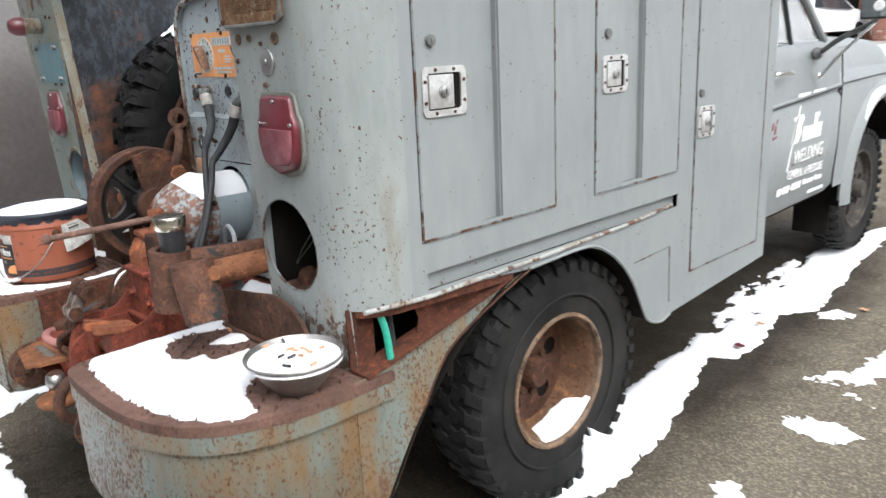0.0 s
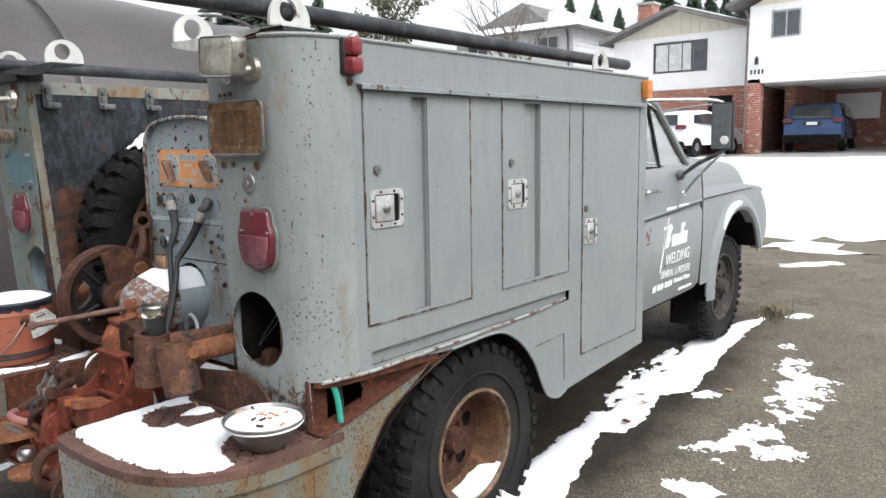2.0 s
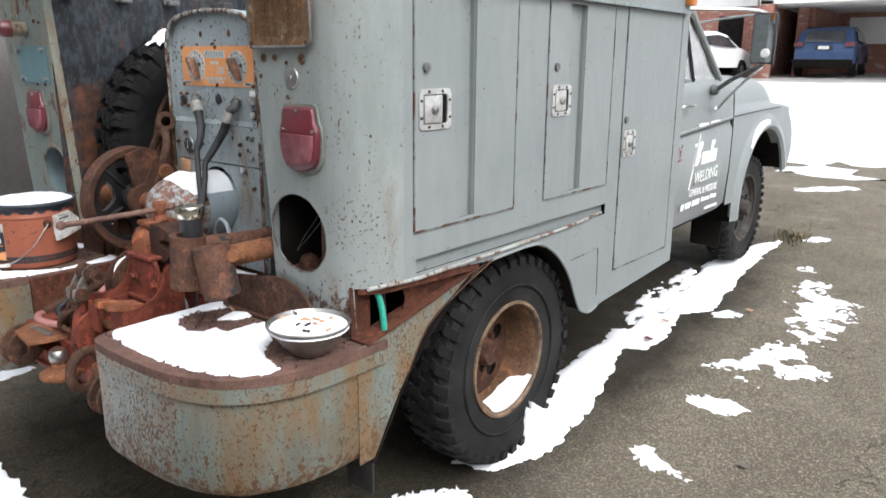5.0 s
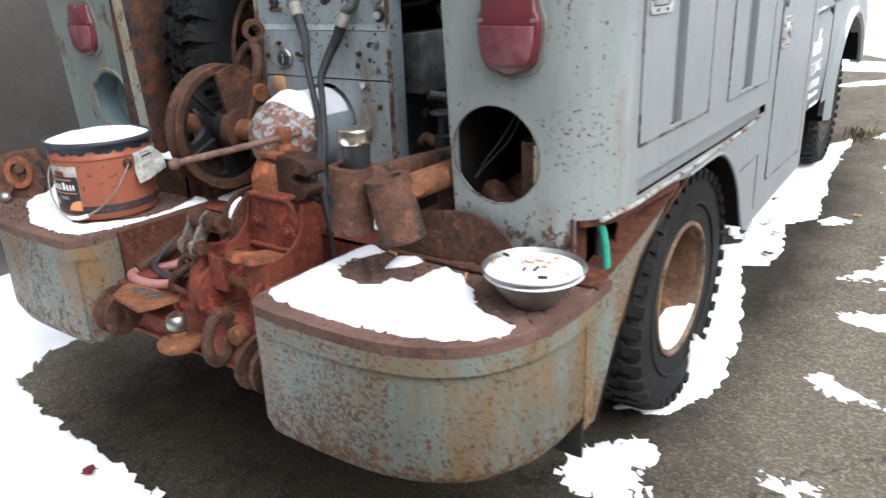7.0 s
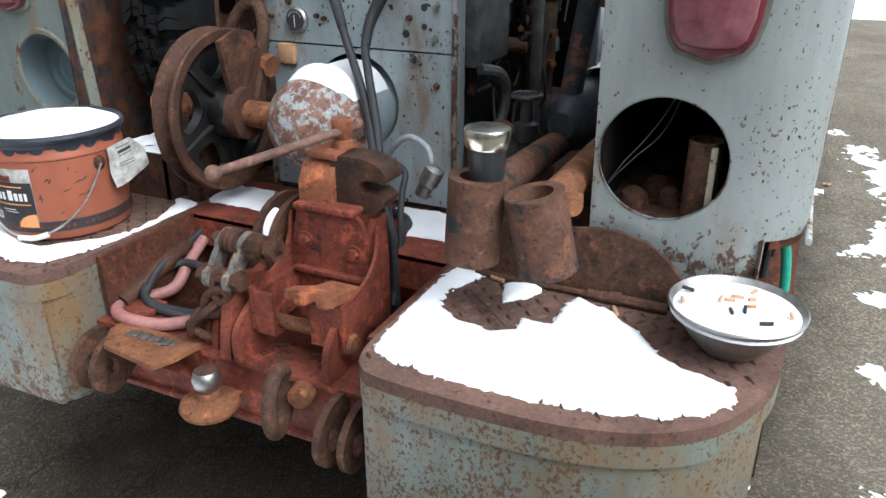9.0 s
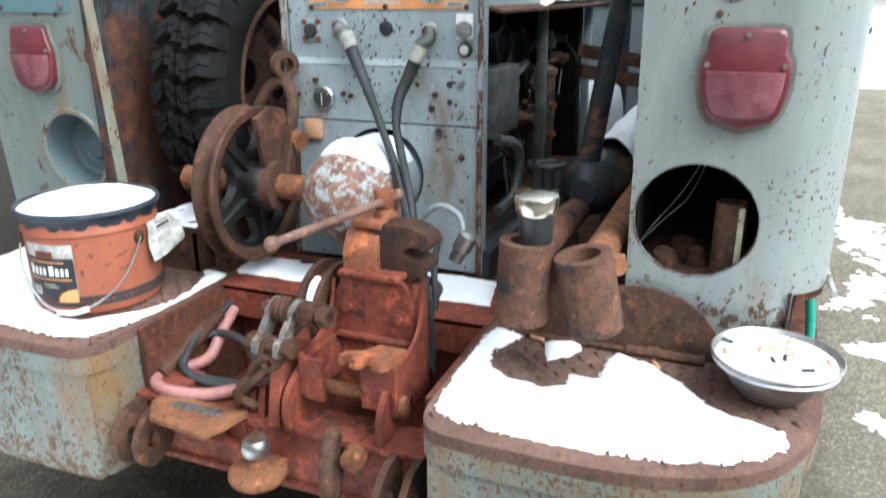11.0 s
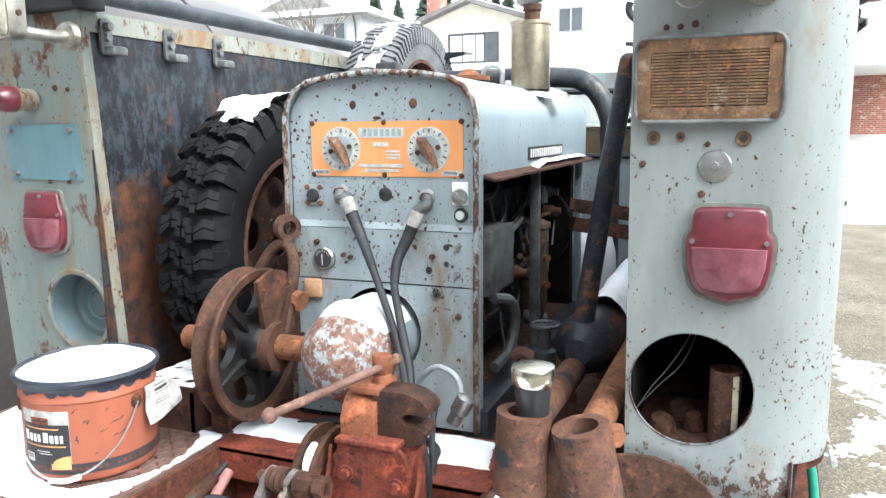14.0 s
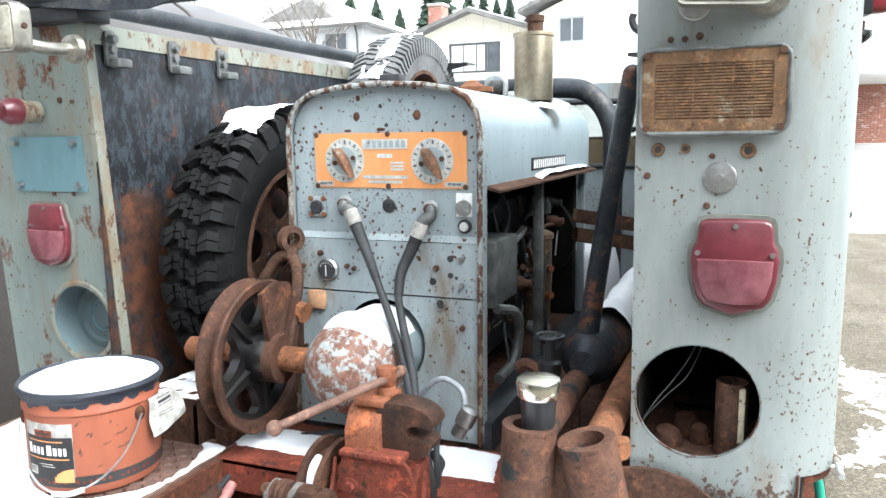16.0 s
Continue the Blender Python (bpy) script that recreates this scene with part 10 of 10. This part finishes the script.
snow("beam_snow", lambda x, y: max(bs1(x, y), bs2(x, y)) + 0.008 * fractal(x, y, 15), 0.04, 0.275, -0.355, 0.36, 0.007, 0.012, lambda x, y: 0.5945, "patches of snow on the rear beam", 0.02)
N0 = len(BUILT)
snow("flange_snow", lambda x, y: min(0.031 + (-0.217 - y) * 0.1, (x - 0.78) * 0.3, 1.5 - x) + 0.004 * fractal(x, y, 20), 0.74, 1.51, -0.252, -0.215, 0.007, 0.02, lambda x, y: 1.214 + (y + 0.217) * 0.34, "snow along the hood flange of the welding machine", 0.02)
snow("hood_snow", lambda x, y: 0.04 - abs(y - 0.05) * 0.12 + 0.10 * fractal(x, y, 6), 0.5, 1.48, -0.1, 0.25, 0.014, 0.006, lambda x, y: 1.448 - 0.25 * max(0, abs(y - 0.035) - 0.06) ** 2 * 6, "thin snow on the hood top", 0.03)
bm = B()
rows = []
for k in range(13):
    a = radians(30 + 10 * k)
    rows.append([(WX - 0.028 - xx, 0.034 + (rr - 0.002 + 0.011 * math.sin(math.pi * k / 12)) * math.cos(a), 0.808 + (rr - 0.002 + 0.011 * math.sin(math.pi * k / 12)) * math.sin(a)) for xx, rr in ((-0.01, 0.104), (0.09, 0.105), (0.125, 0.115), (0.145, 0.108), (0.17, 0.099), (0.188, 0.086))])
loft(bm, rows)
solo("drum_snow", bm, SNOW, "cap of snow on top of the generator drum", "snow", kind="stuff")
nudge(N0, (-0.026, -0.027, 0.008))
N0 = len(BUILT)
# perforated snowy step beside the pulley
bm = B()
rr = [circ(0.12 + 0.075 * i, 0.47 + 0.05 * j, 0.012, 10) for i in range(3) for j in range(3)]
plate(bm, [(0.08, 0.43), (0.55, 0.43), (0.55, 0.598), (0.08, 0.598)], rr, XY(0.69), 0.012)
box(bm, 0.08, 0.55, 0.43, 0.442, 0.56, 0.69)
box(bm, 0.08, 0.09, 0.43, 0.598, 0.56, 0.69)
part("perforated_step", bm, RUSTB, truck, "rusty step of perforated plate")
st_s = lambda x, y: min([math.hypot(x - (0.12 + 0.075 * i), y - (0.47 + 0.05 * j)) - 0.015 for i in range(3) for j in range(3)] + [x - 0.085, 0.50 - x, y - 0.435, 0.595 - y])
snow("step_snow", lambda x, y: st_s(x, y), 0.07, 0.56, 0.42, 0.61, 0.006, 0.01, lambda x, y: 0.7025, "snow on the perforated step with melted dots", 0.012)
nudge(N0, (-0.023, -0.034, 0.009))


def sector(name, c, a0, a1, r0, r1, y0, y1, label):
    """A lump of snow lodged between two radii of a wheel, thinning to both ends."""
    b = B()
    rows = []
    for k in range(17):
        f = k / 16
        a = radians(a0 + (a1 - a0) * f)
        th = math.sin(math.pi * min(1, max(0.02, f))) ** 1.1 * (0.85 + 0.25 * fractal(f, a0 * 0.01, 6))
        ri = r1 + (r0 - r1) * th
        ring = [(c[0] + rr * math.cos(a), yy, c[1] + rr * math.sin(a)) for rr, yy in ((r1, y0), (r1, y1), ((r1 + ri) / 2, y1 - 0.004), (ri, (y0 + y1) / 2), (ri, y0))]
        rows.append(ring + ring[:1])
    loft(b, rows)
    return solo(name, b, SNOW, label, "snow", kind="stuff")


sector("rim_snow", (0.765, 0.318), -112, -36, 0.150, 0.186, -0.84, -0.918, "crescent of snow caught inside the rear wheel rim")
sector("sidewall_snow", (0.765, 0.318), -76, -48, 0.215, 0.365, -0.932, -0.952, "snow stuck to the lower tyre sidewall")
bm = B()
rows = []
for k in range(10):
    a = radians(92 + 4.6 * k)
    w = 0.020 * math.sin(math.pi * (k + 0.3) / 9.6)
    rows.append([(3.70 + (0.50 + d) * math.cos(a), -CABY - o, 0.44 + (0.48 + d) * math.sin(a)) for d, o in ((-0.01, 0.029 ), (0.01, 0.030 + w * 0.2), (0.01 + w, 0.020 + w * 0.2), (0.012 + w, 0.0))])
loft(bm, rows)
solo("fender_snow", bm, SNOW, "strip of snow on the front wheel lip", "snow", kind="stuff")
nudge(len(BUILT) - 1, None, CABFIT)
# fallen leaves
for k, (x, y, m) in enumerate(((2.70, -1.144, TAN), (1.99, -0.90, LENS), (2.25, -0.87, TAN), (3.3, -1.9, TAN), (1.2, -1.6, BARK), (-0.45, 0.35, LENS))):
    bm = B()
    z = ground_z(x) + (0.027 if k in (1, 2, 5) else 0.006)
    rr = 0.018 + 0.004 * (k % 2)
    vs = [bm.verts.new((x + rr * c * (1.3 if i % 2 else 0.8), y + rr * s * (1.3 if i % 2 else 0.8), z + 0.004 * (i % 3))) for i, (c, s) in enumerate((math.cos(2 * math.pi * j / 10), math.sin(2 * math.pi * j / 10)) for j in range(10))]
    bm.faces.new(vs)
    solo("fallen_leaf", bm, m, "small fallen autumn leaf on the ground", "leaf", "fallen leaves")

# dry weeds at the edge of the asphalt
rnd = random.Random(31)
bm = B()
for k in range(110):
    x, y = rnd.gauss(4.3, 0.10), rnd.gauss(-0.93, 0.06)
    a, h = rnd.uniform(0, 6.283), rnd.uniform(0.02, 0.075)
    z = ground_z(x) - 0.003
    d = Vector((math.cos(a), math.sin(a), 0))
    s2 = Vector((-math.sin(a), math.cos(a), 0)) * 0.004
    tip = Vector((x, y, z + h)) + d * h * rnd.uniform(0.3, 1.1)
    mid = Vector((x, y, z + h * 0.65)) + d * h * 0.25
    b0 = Vector((x, y, z))
    q = [bm.verts.new(p) for p in (b0 - s2, b0 + s2, mid + s2, mid - s2, tip)]
    bm.faces.new(q[:4])
    bm.faces.new((q[3], q[2], q[4]))
solo("dry_weeds", bm, surface("dry_weed_straw", (0.10, 0.085, 0.045), (0.20, 0.16, 0.085), 0.85), "low dry weeds growing from the asphalt edge", "weeds", kind="stuff")
